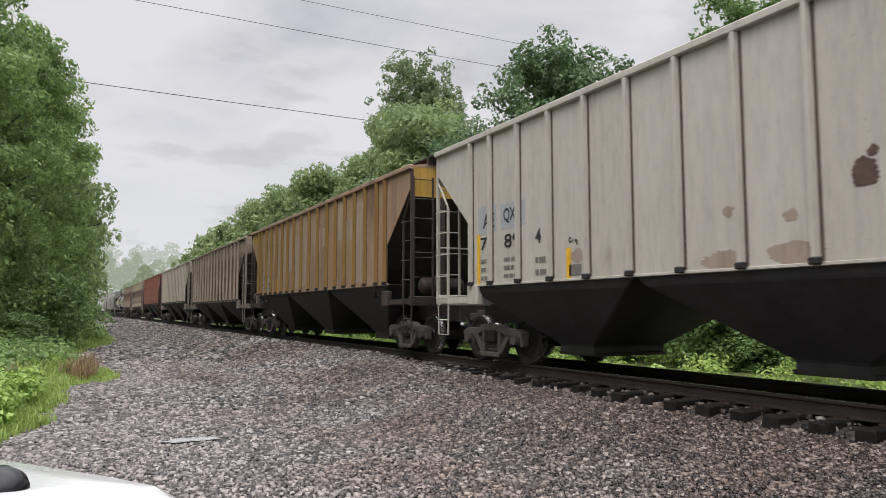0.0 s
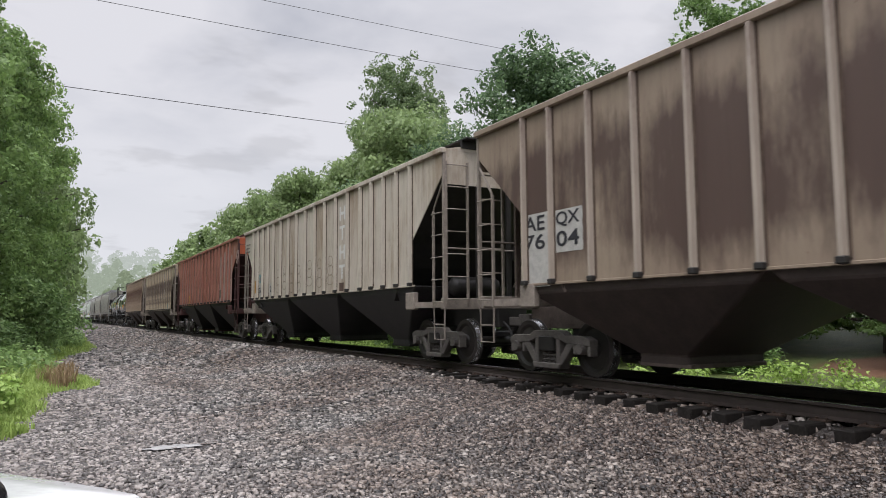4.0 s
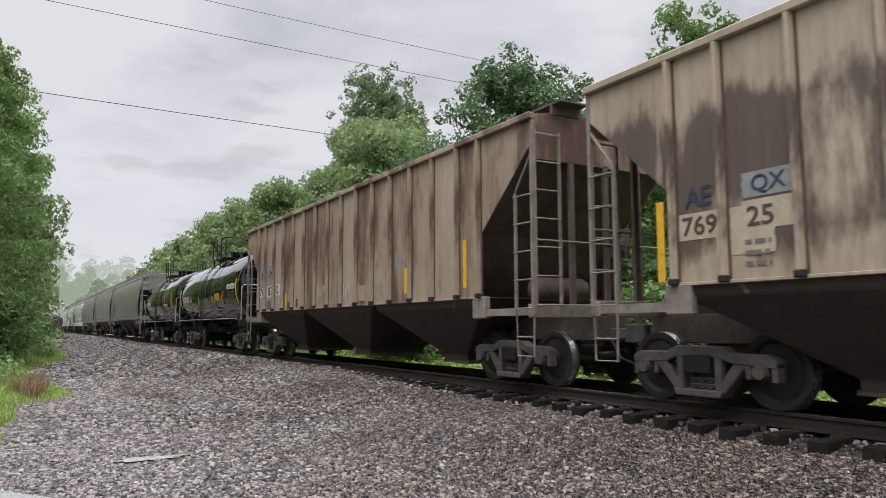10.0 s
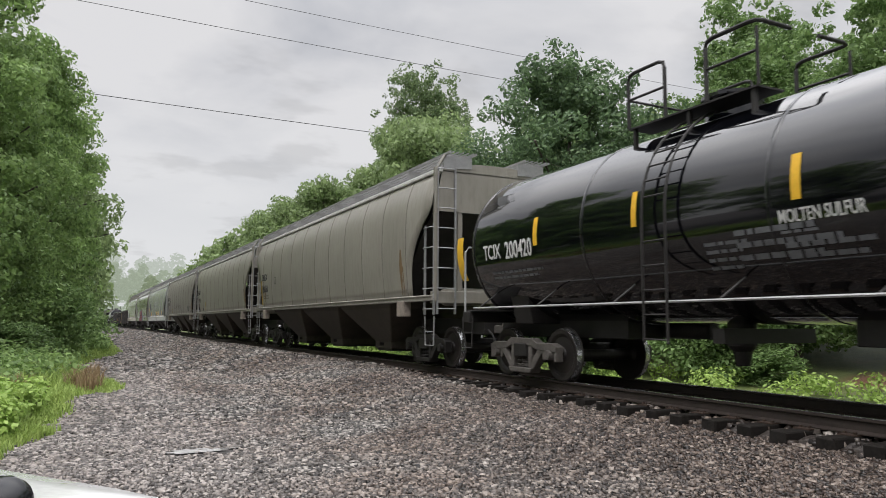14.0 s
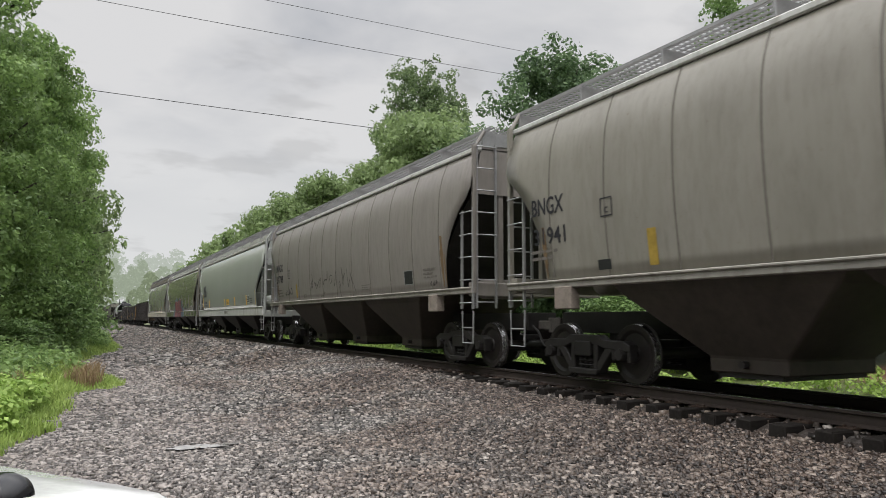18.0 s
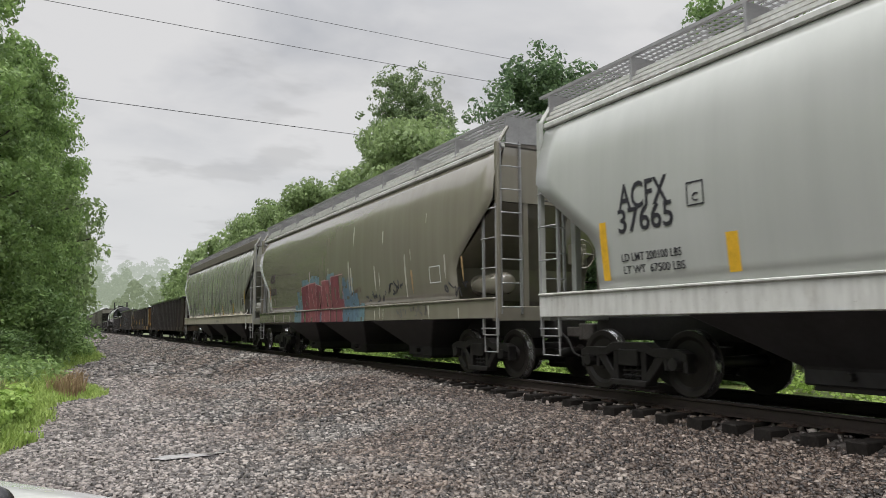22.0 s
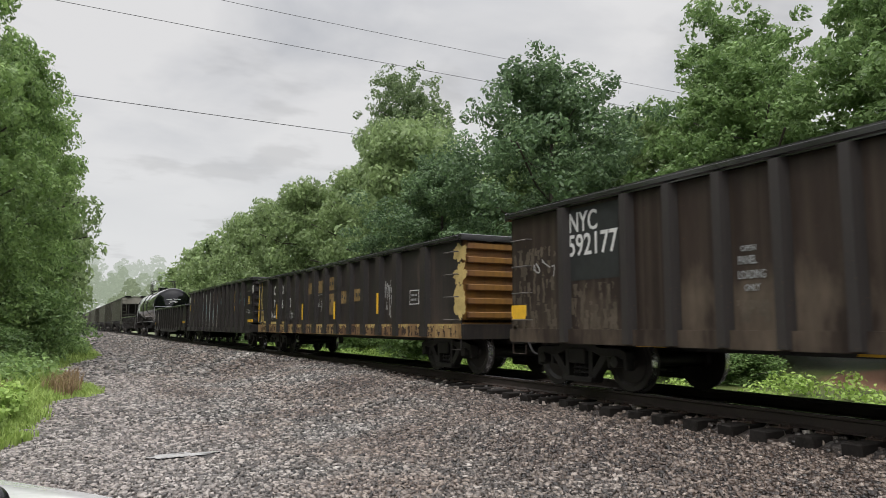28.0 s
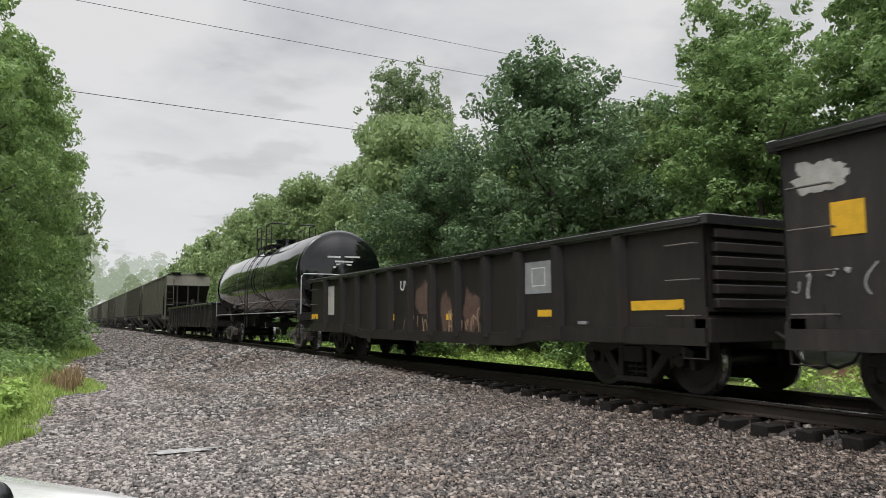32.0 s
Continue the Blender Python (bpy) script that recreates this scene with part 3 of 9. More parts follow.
def end_gear(car, L, end, mat, HX, lengthwise=False):
    """Brake wheel, valve box and pipes seen on the end of a hopper."""
    e = end
    def wheel():
        b = bmesh.new()
        pts = [(0.27 * math.cos(a * math.pi / 12), 0, 0.27 * math.sin(a * math.pi / 12)) for a in range(25)]
        tube(b, pts, 0.016, 6)
        for a in range(4):
            tube(b, [(0, 0, 0), (0.27 * math.cos(a * math.pi / 2), 0, 0.27 * math.sin(a * math.pi / 2))], 0.012, 5)
        return fixed(b)

    def gear():
        b = bmesh.new()
        box(b, -0.16, 0.16, -0.1, 0.1, -0.2, 0.2)
        lathe(b, [(-0.16, 0.10), (-0.12, 0.15), (0.1, 0.15)], "y", 16)
        return soften(b, 0.02)

    def reservoir():
        b = bmesh.new()
        lathe(b, [(-0.6, 0.06), (-0.56, 0.17), (-0.48, 0.21), (0.48, 0.21), (0.56, 0.17), (0.6, 0.06)], "x", 20)
        return fixed(b)
    if end < 0:
        shared("brake_wheel", "brake_wheel", wheel, mat, car, pose(0.35, e * (L / 2 - 0.62), 2.35))
        shared("brake_housing", "brake_housing", gear, mat, car, pose(0.35, e * (L / 2 - 0.78), 2.35))
    shared("air_reservoir", "reservoir", reservoir, mat, car, pose(-1.15, e * (L / 2 - 1.5), 1.78, 0, 0, 90) if lengthwise else pose(-0.35 if end < 0 else 0.3, e * (L / 2 - 1.55), 1.62), smooth=True)


def even_posts(hi):
    """A narrow panel at each end and thirteen even ones between."""
    return [-hi + 0.05, hi - 0.05] + [(-0.5 + i / 13) * 2 * (hi - 0.78) for i in range(14)]


def wide_middle_posts(shift):
    """Four wide panels in the middle, narrower ones towards both ends."""
    return [6.84, -6.84] + [shift + 1.63 + 0.805 * i for i in range(7) if shift + 1.63 + 0.805 * i < 6.7] + [shift + 1.63 - 0.9325 * i for i in range(1, 4)] + [shift - 2.1 - 0.815 * i for i in range(6) if shift - 2.1 - 0.815 * i > -6.7]


def narrow_end_posts():
    """Four narrow panels at each end and nine wide ones between."""
    return [e * (7.0 - 0.725 * i) for e in (-1, 1) for i in range(4)] + [-4.1 + 8.2 * i / 9 for i in range(10)]


def ribbed_hopper(name, L, y0, skin, end_skin, spin, label, posts=None, top=4.38, dark=None, rack=True, gear=None, post_skin=None, bay_mat=None, low=1.49):
    """Covered hopper with outside posts, three bays and raked ends."""
    car = thing(name, label, "hopper car", "cars of the freight train", pose(TRACK, y0, 0))
    dark = dark or BLACK_STEEL
    gear = gear or skin
    post_skin = post_skin or skin
    bay_mat = bay_mat or BAY_STEEL
    hb = L / 2 - 0.68          # half length of the roof
    hi = hb - 1.45             # the inner end of the side sheet
    W = 1.58
    S0, S1 = low, top
    posts = posts or even_posts(hi)
    for s in (-1, 1):
        def side(s=s):
            b = bmesh.new()
            prism(b, [(-hi, S0), (hi, S0), (hi, 2.62), (hb, S1 - 0.48), (hb, S1), (-hb, S1), (-hb, S1 - 0.48), (-hi, 2.62)], "x", s * W, s * (W - 0.02))
            return fixed(b)
        sd = shared("side_sheet", ("side", L, top, low, s), side, skin, car)

        def chord(s=s):
            b = bmesh.new()
            x0, x1 = sorted((s * (W + 0.075), s * (W - 0.05)))
            box(b, x0, x1, -hb - 0.04, hb + 0.04, S1 - 0.09, S1 + 0.02)
            return soften(b, 0.015)
        shared("top_chord", ("chord", L, top, s), chord, skin, sd)

        def sill(s=s):
            b = bmesh.new()
            x0, x1 = sorted((s * (W + 0.018), s * (W - 0.06)))
            box(b, x0, x1, -hi - 0.04, hi + 0.04, S0 - 0.022, S0 + 0.018)
            return soften(b, 0.006)
        shared("side_sill", ("sill", L, low, s), sill, skin, sd)

        def rib(s=s):
            """A pressed hat section, set on a dark edge strip."""
            b = bmesh.new()
            hat = [(-0.042, 0.004), (-0.026, 0.085), (0.026, 0.085), (0.042, 0.004)]
            lo = [(s * d, u, S0 + 0.03) for u, d in hat]
            hi_ = [(s * d, u, S1 - 0.09) for u, d in hat]
            loft(b, [lo, hi_])
            return fixed(b)

        # added dark strip that paints shade and grime along both sides of a post
        def edge_shade(s=s):
            b = bmesh.new()
            box(b, *sorted((s * 0.001, s * 0.012)), -0.075, 0.075, S0 + 0.03, S1 - 0.09)
            return fixed(b)

        def foot(s=s):
            b = bmesh.new()
            box(b, *sorted((s * 0.0, s * 0.10)), -0.058, 0.058, S0 - 0.01, S0 + 0.07)
            return soften(b, 0.012)
        for y in posts:
            po = shared("side_post", ("rib", top, low, s), rib, post_skin, sd, pose(s * W, y, 0))
            if s < 0:
                shared("post_flange", ("edge_shade", top, low, s), edge_shade, SHADE_GRIME, po)
                shared("post_foot", ("foot", low, s), foot, BLACK_STEEL, po)

    def roof():
        b = bmesh.new()
        prof = [(-W, S1), (-W * 0.7, S1 + 0.09), (0, S1 + 0.13), (W * 0.7, S1 + 0.09), (W, S1), (W, S1 - 0.03), (-W, S1 - 0.03)]
        prism(b, prof, "y", -hb, hb)
        return fixed(b)
    rf = shared("roof", ("roof", L, top), roof, skin, car)

    def hatch():
        b = bmesh.new()
        box(b, -0.28, 0.28, -hb * 0.94, hb * 0.94, S1 + 0.11, S1 + 0.25)
        return soften(b, 0.03)
    shared("hatch_cover", ("hatch", L, top), hatch, skin, rf)
    if rack:
        def walkway(s):
            def make():
                b = bmesh.new()
                x = s * 0.86
                box(b, x - 0.3, x + 0.3, -hb - 0.25, hb + 0.25, S1 + 0.21, S1 + 0.24)
                for i in range(9):
                    y = -hb + 2 * hb * i / 8
                    box(b, x - 0.3, x + 0.3, y - 0.03, y + 0.03, S1 + 0.05, S1 + 0.21)
                return fixed(b)
            return make
        for s in (-1, 1):
            shared("running_board", ("walk", L, top, s), walkway(s), dark, rf)
    for e in (-1, 1):
        def end(e=e):
            b = bmesh.new()
            y0_, y1_ = e * hb, e * (hi - 1.0)
            loft(b, [[(-W + 0.02, y0_, S1 - 0.02), (W - 0.02, y0_, S1 - 0.02), (W - 0.02, y0_ - e * 0.03, S1 - 0.02), (-W + 0.02, y0_ - e * 0.03, S1 - 0.02)],
                     [(-W + 0.02, y0_, S1 - 0.72), (W - 0.02, y0_, S1 - 0.72), (W - 0.02, y0_ - e * 0.03, S1 - 0.70), (-W + 0.02, y0_ - e * 0.03, S1 - 0.70)]])
            return fixed(b)
        shared("end_panel", ("end", L, top, e), end, end_skin, car)

        def slope(e=e):
            b = bmesh.new()
            line = [(hb - 0.01, S1 - 0.50), (hi - 0.10, 2.60), (hi - 0.45, 2.05), (hi - 1.0, 1.34)]
            loft(b, [[(-W + 0.03, e * p, z), (W - 0.03, e * p, z), (W - 0.03, e * (p - 0.04), z + 0.02), (-W + 0.03, e * (p - 0.04), z + 0.02)] for p, z in line])
            return fixed(b)
        shared("slope_sheet", ("slope", L, top, e), slope, dark, car, None, "raked end sheet")

        def end_post():
            b = bmesh.new()
            box(b, -0.05, 0.05, -0.03, 0.03, 1.3, S1 - 0.68)
            return fixed(b)
        for sx in (-0.75, 0.0, 0.75):
            shared("end_post", ("endpost", top), end_post, dark, car, pose(sx, e * (hb - 0.03), 0))

        def end_sill(e=e):
            b = bmesh.new()
            box(b, -W, W, *sorted((e * (hb + 0.02), e * (hb - 0.14))), 1.12, 1.34)
            return soften(b, 0.012)
        shared("end_sill", ("endsill", L, e), end_sill, gear, car)

        def draft(e=e):
            b = bmesh.new()
            box(b, -0.35, 0.35, *sorted((e * (hb + 0.1), e * (hi - 2.2))), 0.75, 1.15)
            return soften(b, 0.012)
        shared("draft_sill", ("draft", L, e), draft, dark, car)

        def arm(e=e):
            b = bmesh.new()
            box(b, -0.04, 0.04, *sorted((e * (hb - 0.1), e * (hi - 0.15))), 1.16, 1.28)
            return fixed(b)
        for s in (-1, 1):
            shared("platform_arm", ("arm", L, e), arm, gear, car, pose(s * (W - 0.05), 0, 0))

        def jack():
            b = bmesh.new()
            box(b, -0.065, 0.065, -0.2, 0.2, 1.12, 1.50)
            return soften(b, 0.02)
        for s in (-1, 1):
            shared("jacking_pad", "jack", jack, gear if gear is not skin else skin, car, pose(s * (W - 0.035), e * (hi - 0.08), 0))
        corner = e * hb - (0.0 if e < 0 else 0.46)
        ladder(car, gear, -W, corner, 1.15, 3.15, 5, 0.46)

        def brace(e=e):
            b = bmesh.new()
            tube(b, [(-W + 0.01, e * (hb - 0.46), 3.1), (-W + 0.01, e * (hb - 0.43), 3.2), (-W + 0.01, e * (hb - 0.03), 3.72)], 0.022, 6)
            return fixed(b)
        shared("ladder_brace", ("brace", L, e), brace, gear, car)

        def rail(e=e):
            b = bmesh.new()
            tube(b, [(-W + 0.02, e * hb, 2.35), (W - 0.02, e * hb, 2.35)], 0.02, 6)
            return fixed(b)
        shared("end_handrail", ("hrail", L, e), rail, gear, car)

        def stile(e=e):
            b = bmesh.new()
            box(b, -W - 0.015, -W + 0.045, e * hb - 0.03, e * hb + 0.03, 1.15, S1 - 0.05)
            return fixed(b)
        shared("corner_post", ("stile", L, top, e), stile, gear, car)
        ladder(car, gear, -W + 0.05, e * (hb + 0.03), 1.2, S1 - 0.25, 7, 0.5, "x", "end_ladder")
        pos_step(car, gear, -W + 0.02, corner, 0.46)
        coupler(car, L, e)
        end_gear(car, L, e, dark, W)
    bays = 3
    bw = (2 * hi + 0.2) / bays
    for i in range(bays):
        def bay():
            b = bmesh.new()
            t = bw / 2
            loft(b, [[(-W + 0.03, -t, S0), (W - 0.03, -t, S0), (W - 0.03, t, S0), (-W + 0.03, t, S0)],
                     [(-W + 0.05, -t * 0.93, S0 - 0.14), (W - 0.05, -t * 0.93, S0 - 0.14), (W - 0.05, t * 0.93, S0 - 0.14), (-W + 0.05, t * 0.93, S0 - 0.14)],
                     [(-0.78, -0.46, 0.42), (0.78, -0.46, 0.42), (0.78, 0.46, 0.42), (-0.78, 0.46, 0.42)],
                     [(-0.78, -0.46, 0.28), (0.78, -0.46, 0.28), (0.78, 0.46, 0.28), (-0.78, 0.46, 0.28)]])
            return soften(b, 0.02)
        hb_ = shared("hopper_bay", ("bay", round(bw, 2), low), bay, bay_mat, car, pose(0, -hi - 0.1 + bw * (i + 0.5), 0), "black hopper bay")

        def gate():
            b = bmesh.new()
            box(b, -0.78, 0.78, -0.5, 0.5, 0.25, 0.31)
            for s in (-1, 1):
                box(b, s * 0.72 - 0.05, s * 0.72 + 0.05, -0.3, 0.3, 0.29, 0.42)
            return soften(b, 0.01)
        shared("outlet_gate", "gate", gate, dark, hb_)
    for e in (-1, 1):
        truck(car, e * (L / 2 - 2.03), spin)
    return car


def curved_hopper(name, L, y0, skin, end_skin, spin, label, seams=9, top=4.41, belly=0.10, rail_mat=None, roof_mat=None, sill_mat=None, round_end=True, sill=(1.49, 1.62), dark=None, post_mat=None, edge_mat=None, rails=False, crown=0.05):
    """Covered hopper with smooth bulging sides and a continuous side sill."""
    # the black default paints shade onto raked end sheets that are really grey
    dark = dark or BLACK_STEEL
    post_mat = post_mat or skin
    car = thing(name, label, "hopper car", "cars of the freight train", pose(TRACK, y0, 0))
    rail_mat = rail_mat or skin
    roof_mat = roof_mat or skin
    sill_mat = sill_mat or skin
    hb = L / 2 - 0.68
    W = 1.55
    z_lo, z_hi = sill
    S0 = z_hi
    rows = 14

    def bulge(k):
        """Half width at height share k."""
        return W + belly * math.sin(math.pi * min(1, k * 1.02)) - 0.16 * max(0, k - 0.72) ** 2 / 0.08
    cut = 1.14 if round_end else 1.42
    CUT = ((0.0, 1.14), (0.12, 1.12), (0.22, 1.07), (0.32, 0.97), (0.42, 0.80), (0.52, 0.56), (0.60, 0.32), (0.68, 0.0))

    def inset_at(k):
        """How far the side is cut back from the end at height share k."""
        if round_end:
            # a raked cut that stands upright near the sill
            for (k0, c0), (k1, c1) in zip(CUT, CUT[1:]):
                if k0 <= k < k1:
                    return c0 + (c1 - c0) * (k - k0) / (k1 - k0)
            return 0.0
        return cut * min(1.0, max(0.0, (0.62 - k) / 0.37))
    for s in (-1, 1):
        def side(s=s):
            b = bmesh.new()
            cols = 40
            grid = []
            for j in range(rows + 1):
                k = j / rows
                z = S0 + (top - S0) * k
                inset = inset_at(k)
                ring = []
                for i in range(cols + 1):
                    y = (-hb + inset) + 2 * (hb - inset) * i / cols
                    ring.append(b.verts.new((s * bulge(k), y, z)))
                grid.append(ring)
            for j in range(rows):
                for i in range(cols):
                    f = (grid[j][i], grid[j][i + 1], grid[j + 1][i + 1], grid[j + 1][i])
                    b.faces.new(f if s < 0 else f[::-1])
            bmesh.ops.recalc_face_normals(b, faces=b.faces)
            bmesh.ops.solidify(b, geom=list(b.faces), thickness=0.015)
            return b
        sd = shared("side_shell", ("cside", L, top, belly, s, round_end, z_hi), side, skin, car, smooth=True)

        def seam(s=s):
            b = bmesh.new()
            for j in range(rows):
                k0, k1 = j / rows, (j + 1) / rows
                z0, z1 = S0 + (top - S0) * k0, S0 + (top - S0) * k1
                a0, a1 = s * bulge(k0), s * bulge(k1)
                loft(b, [[(a0 - s * 0.004, -0.02, z0), (a0 + s * 0.007, -0.012, z0), (a0 + s * 0.007, 0.012, z0), (a0 - s * 0.004, 0.02, z0)],
                         [(a1 - s * 0.004, -0.02, z1), (a1 + s * 0.007, -0.012, z1), (a1 + s * 0.007, 0.012, z1), (a1 - s * 0.004, 0.02, z1)]], caps=False)
            return fixed(b)
        for i in range(seams):
            y = (hb - 1.36) * (-1 + 2 * i / (seams - 1)) if seams > 1 else 0
            shared("weld_seam", ("seam", top, belly, s, z_hi), seam, SEAM, sd, pose(0, y, 0))

        def side_beam(s=s):
            b = bmesh.new()
            x0, x1 = sorted((s * (W + 0.06), s * (W - 0.1)))
            box(b, x0, x1, -hb, hb, z_lo, z_hi - 0.02)
            box(b, *sorted((s * (W + 0.09), s * (W - 0.1))), -hb, hb, z_hi - 0.04, z_hi)
            return soften(b, 0.012)
        shared("side_sill", ("csill", L, z_lo, s), side_beam, sill_mat, car)

        def chord(s=s):
            b = bmesh.new()
            x = bulge(1.0)
            x0, x1 = sorted((s * (x + 0.07), s * (x - 0.04)))
            box(b, x0, x1, -hb - 0.02, hb + 0.02, top - 0.05, top + crown)
            return soften(b, 0.02)
        shared("roof_rail", ("cchord", L, top, belly, s), chord, edge_mat or roof_mat, car)

        def eave(o, z):
            def make(s=s):
                b = bmesh.new()
                x = bulge(1.0) - o
                box(b, *sorted((s * x, s * (x - 0.05))), -hb, hb, top + z, top + z + 0.05)
                return fixed(b)
            return make
        if rails:
            for o, z in ((-0.02, 0.10), (0.06, 0.20), (0.14, 0.30)):
                shared("eave_rail", ("ceave", L, top, belly, s, o), eave(o, z), edge_mat or roof_mat, car)

    def roof():
        b = bmesh.new()
        x = bulge(1.0)
        prof = [(-x, top), (-x * 0.8, top + 0.12), (-x * 0.35, top + 0.21), (0, top + 0.22), (x * 0.35, top + 0.21), (x * 0.8, top + 0.12), (x, top), (x, top - 0.03), (-x, top - 0.03)]
        prism(b, prof, "y", -hb, hb)
        return fixed(b)
    rf = shared("roof", ("croof", L, top, belly), roof, roof_mat, car)

    def hatch():
        b = bmesh.new()
        box(b, -0.3, 0.3, -hb * 0.93, hb * 0.93, top + 0.2, top + 0.33)
        return soften(b, 0.04)
    shared("hatch_cover", ("chatch", L, top), hatch, skin, rf)
    x = 0.98
    lift = 0.22 if top < 4.4 else 0.0

    def grating(s):
        """Open mesh walkway along the roof: bearers and a grid of bars."""
        def make():
            b = bmesh.new()
            for dx in (-0.33, 0.33):
                box(b, s * x + dx - 0.012, s * x + dx + 0.012, -hb - 0.3, hb + 0.3, top + 0.34 + lift, top + 0.39 + lift)
            for i in range(5):
                dx = -0.25 + 0.5 * i / 4
                box(b, s * x + dx - 0.008, s * x + dx + 0.008, -hb - 0.3, hb + 0.3, top + 0.355 + lift, top + 0.385 + lift)
            k = int(2 * hb / 0.1)
            for i in range(k + 1):
                y = -hb + 2 * hb * i / k
                box(b, s * x - 0.33, s * x + 0.33, y - 0.006, y + 0.006, top + 0.36 + lift, top + 0.38 + lift)
            return b
        return make

    def bearer(s):
        def make():
            b = bmesh.new()
            prism(b, [(s * x - 0.36, top + 0.05), (s * x + 0.36, top + 0.08), (s * x + 0.36, top + 0.34 + lift), (s * x - 0.36, top + 0.34 + lift)], "y", -0.02, 0.02)
            return b
        return make
    for s in (-1, 1):
        gr = shared("roof_walkway", ("grating", L, top, s), grating(s), rail_mat, rf)
        for i in range(10):
            shared("walkway_bracket", ("bearer", top, s), bearer(s), rail_mat, gr, pose(0, -hb + 2 * hb * i / 9, 0))
    for e in (-1, 1):
        def end(e=e):
            b = bmesh.new()
            x_ = bulge(1.0) - 0.03
            drop = 0.93 if round_end else 1.05
            loft(b, [[(-x_, e * hb, top + 0.0), (x_, e * hb, top + 0.0), (x_, e * (hb - 0.03), top), (-x_, e * (hb - 0.03), top)],
                     [(-W, e * hb, top - drop), (W, e * hb, top - drop), (W, e * (hb - 0.03), top - drop + 0.02), (-W, e * (hb - 0.03), top - drop + 0.02)]])
            return fixed(b)
        shared("end_panel", ("cend", L, top, e, round_end), end, end_skin, car)

        def slope(e=e):
            b = bmesh.new()
            line = []
            for i in range(9):
                k = (0.67 if round_end else 0.62) * (1 - i / 8)
                line.append((hb - 0.02 - inset_at(k) - 0.5 * (i / 8) ** 2, S0 + (top - S0) * k))
            line.append((hb - cut - 0.9, max(1.1, z_lo + 0.06)))
            loft(b, [[(-W + 0.02, e * p, z), (W - 0.02, e * p, z), (W - 0.02, e * (p - 0.05), z + 0.02), (-W + 0.02, e * (p - 0.05), z + 0.02)] for p, z in line])
            return fixed(b)
        shared("slope_sheet", ("cslope", L, top, e, round_end, z_hi), slope, dark, car, None, "raked end sheet")

        def end_sill(e=e):
            b = bmesh.new()
            box(b, -W, W, *sorted((e * (hb + 0.02), e * (hb - 0.2))), z_lo - 0.05, z_lo + 0.22)
            return soften(b, 0.012)
        shared("end_sill", ("cendsill", L, e, z_lo), end_sill, end_skin, car)

        def draft(e=e):
            b = bmesh.new()
            box(b, -0.35, 0.35, *sorted((e * (hb + 0.1), e * (hb - 3.2))), 0.75, 1.12)
            return soften(b, 0.012)
        shared("draft_sill", ("cdraft", L, e), draft, BLACK_STEEL, car)

        def end_post(e=e):
            b = bmesh.new()
            box(b, -0.06, 0.06, *sorted((e * (hb - 0.02), e * (hb - 0.14))), z_lo + 0.1, top - 0.7)
            return soften(b, 0.01)
        for sx in (-0.9, 0.9):
            shared("end_post", ("cpost", L, top, e, z_lo), end_post, end_skin, car, pose(sx, 0, 0))

        def corner(e=e):
            b = bmesh.new()
            box(b, -W - 0.02, -W + 0.06, *sorted((e * (hb + 0.05), e * (hb - 0.03))), z_lo, top + 0.05)
            tube(b, [(-W + 0.02, e * (hb + 0.02), top), (-W + 0.25, e * (hb + 0.02), top + 0.36)], 0.035, 6)
            return fixed(b)
        shared("corner_post", ("ccorner", L, top, e, z_lo), corner, post_mat, car)

        def bracket(e=e):
            b = bmesh.new()
            prism(b, [(e * (hb - 1.45), z_lo + 0.02), (e * (hb - 1.88), z_lo + 0.02), (e * (hb - 1.88), z_lo - 0.34), (e * (hb - 1.45), z_lo - 0.34)], "x", -W - 0.09, -W + 0.1)
            return soften(b, 0.015)
        if round_end:
            shared("jacking_bracket", ("cbracket", L, e, z_lo), bracket, GEAR_TAN, car)
        ladder(car, rail_mat, -W - 0.02, (e * hb - (0.0 if e < 0 else 0.46)), z_lo - 0.3, 3.2, 5, 0.46)
        ladder(car, rail_mat, -W + 0.06, e * (hb + 0.04), 1.2, top + 0.1, 8, 0.44, "x", "end_ladder")
        pos_step(car, rail_mat, -W + 0.0, e * hb - (0.0 if e < 0 else 0.46), 0.46)
        coupler(car, L, e)
        end_gear(car, L, e, end_skin, W, z_lo < 1.3 and e < 0)
    bays = 3
    span = 2 * (hb - 2.6)
    bt = max(1.36, z_lo + 0.08)
    bw = span / bays
    for i in range(bays):
        def bay():
            b = bmesh.new()
            t = bw / 2
            loft(b, [[(-W + 0.05, -t, bt), (W - 0.05, -t, bt), (W - 0.05, t, bt), (-W + 0.05, t, bt)],
                     [(-W + 0.12, -t * 0.9, bt - 0.2), (W - 0.12, -t * 0.9, bt - 0.2), (W - 0.12, t * 0.9, bt - 0.2), (-W + 0.12, t * 0.9, bt - 0.2)],
                     [(-0.85, -0.6, 0.5), (0.85, -0.6, 0.5), (0.85, 0.6, 0.5), (-0.85, 0.6, 0.5)],
                     [(-0.85, -0.6, 0.3), (0.85, -0.6, 0.3), (0.85, 0.6, 0.3), (-0.85, 0.6, 0.3)]])
            return soften(b, 0.02)
        hb_ = shared("hopper_bay", ("cbay", round(bw, 2), bt), bay, BROWN_BAY if round_end else BAY_STEEL, car, pose(0, -span / 2 + bw * (i + 0.5), 0), "dark sloping hopper bay")

        def gate():
            b = bmesh.new()
            box(b, -0.8, 0.8, -0.5, 0.5, 0.24, 0.32)
            tube(b, [(-0.95, 0.0, 0.42), (0.95, 0.0, 0.42)], 0.05, 8)
            return fixed(b)
        shared("outlet_gate", "cgate", gate, BLACK_STEEL, hb_)
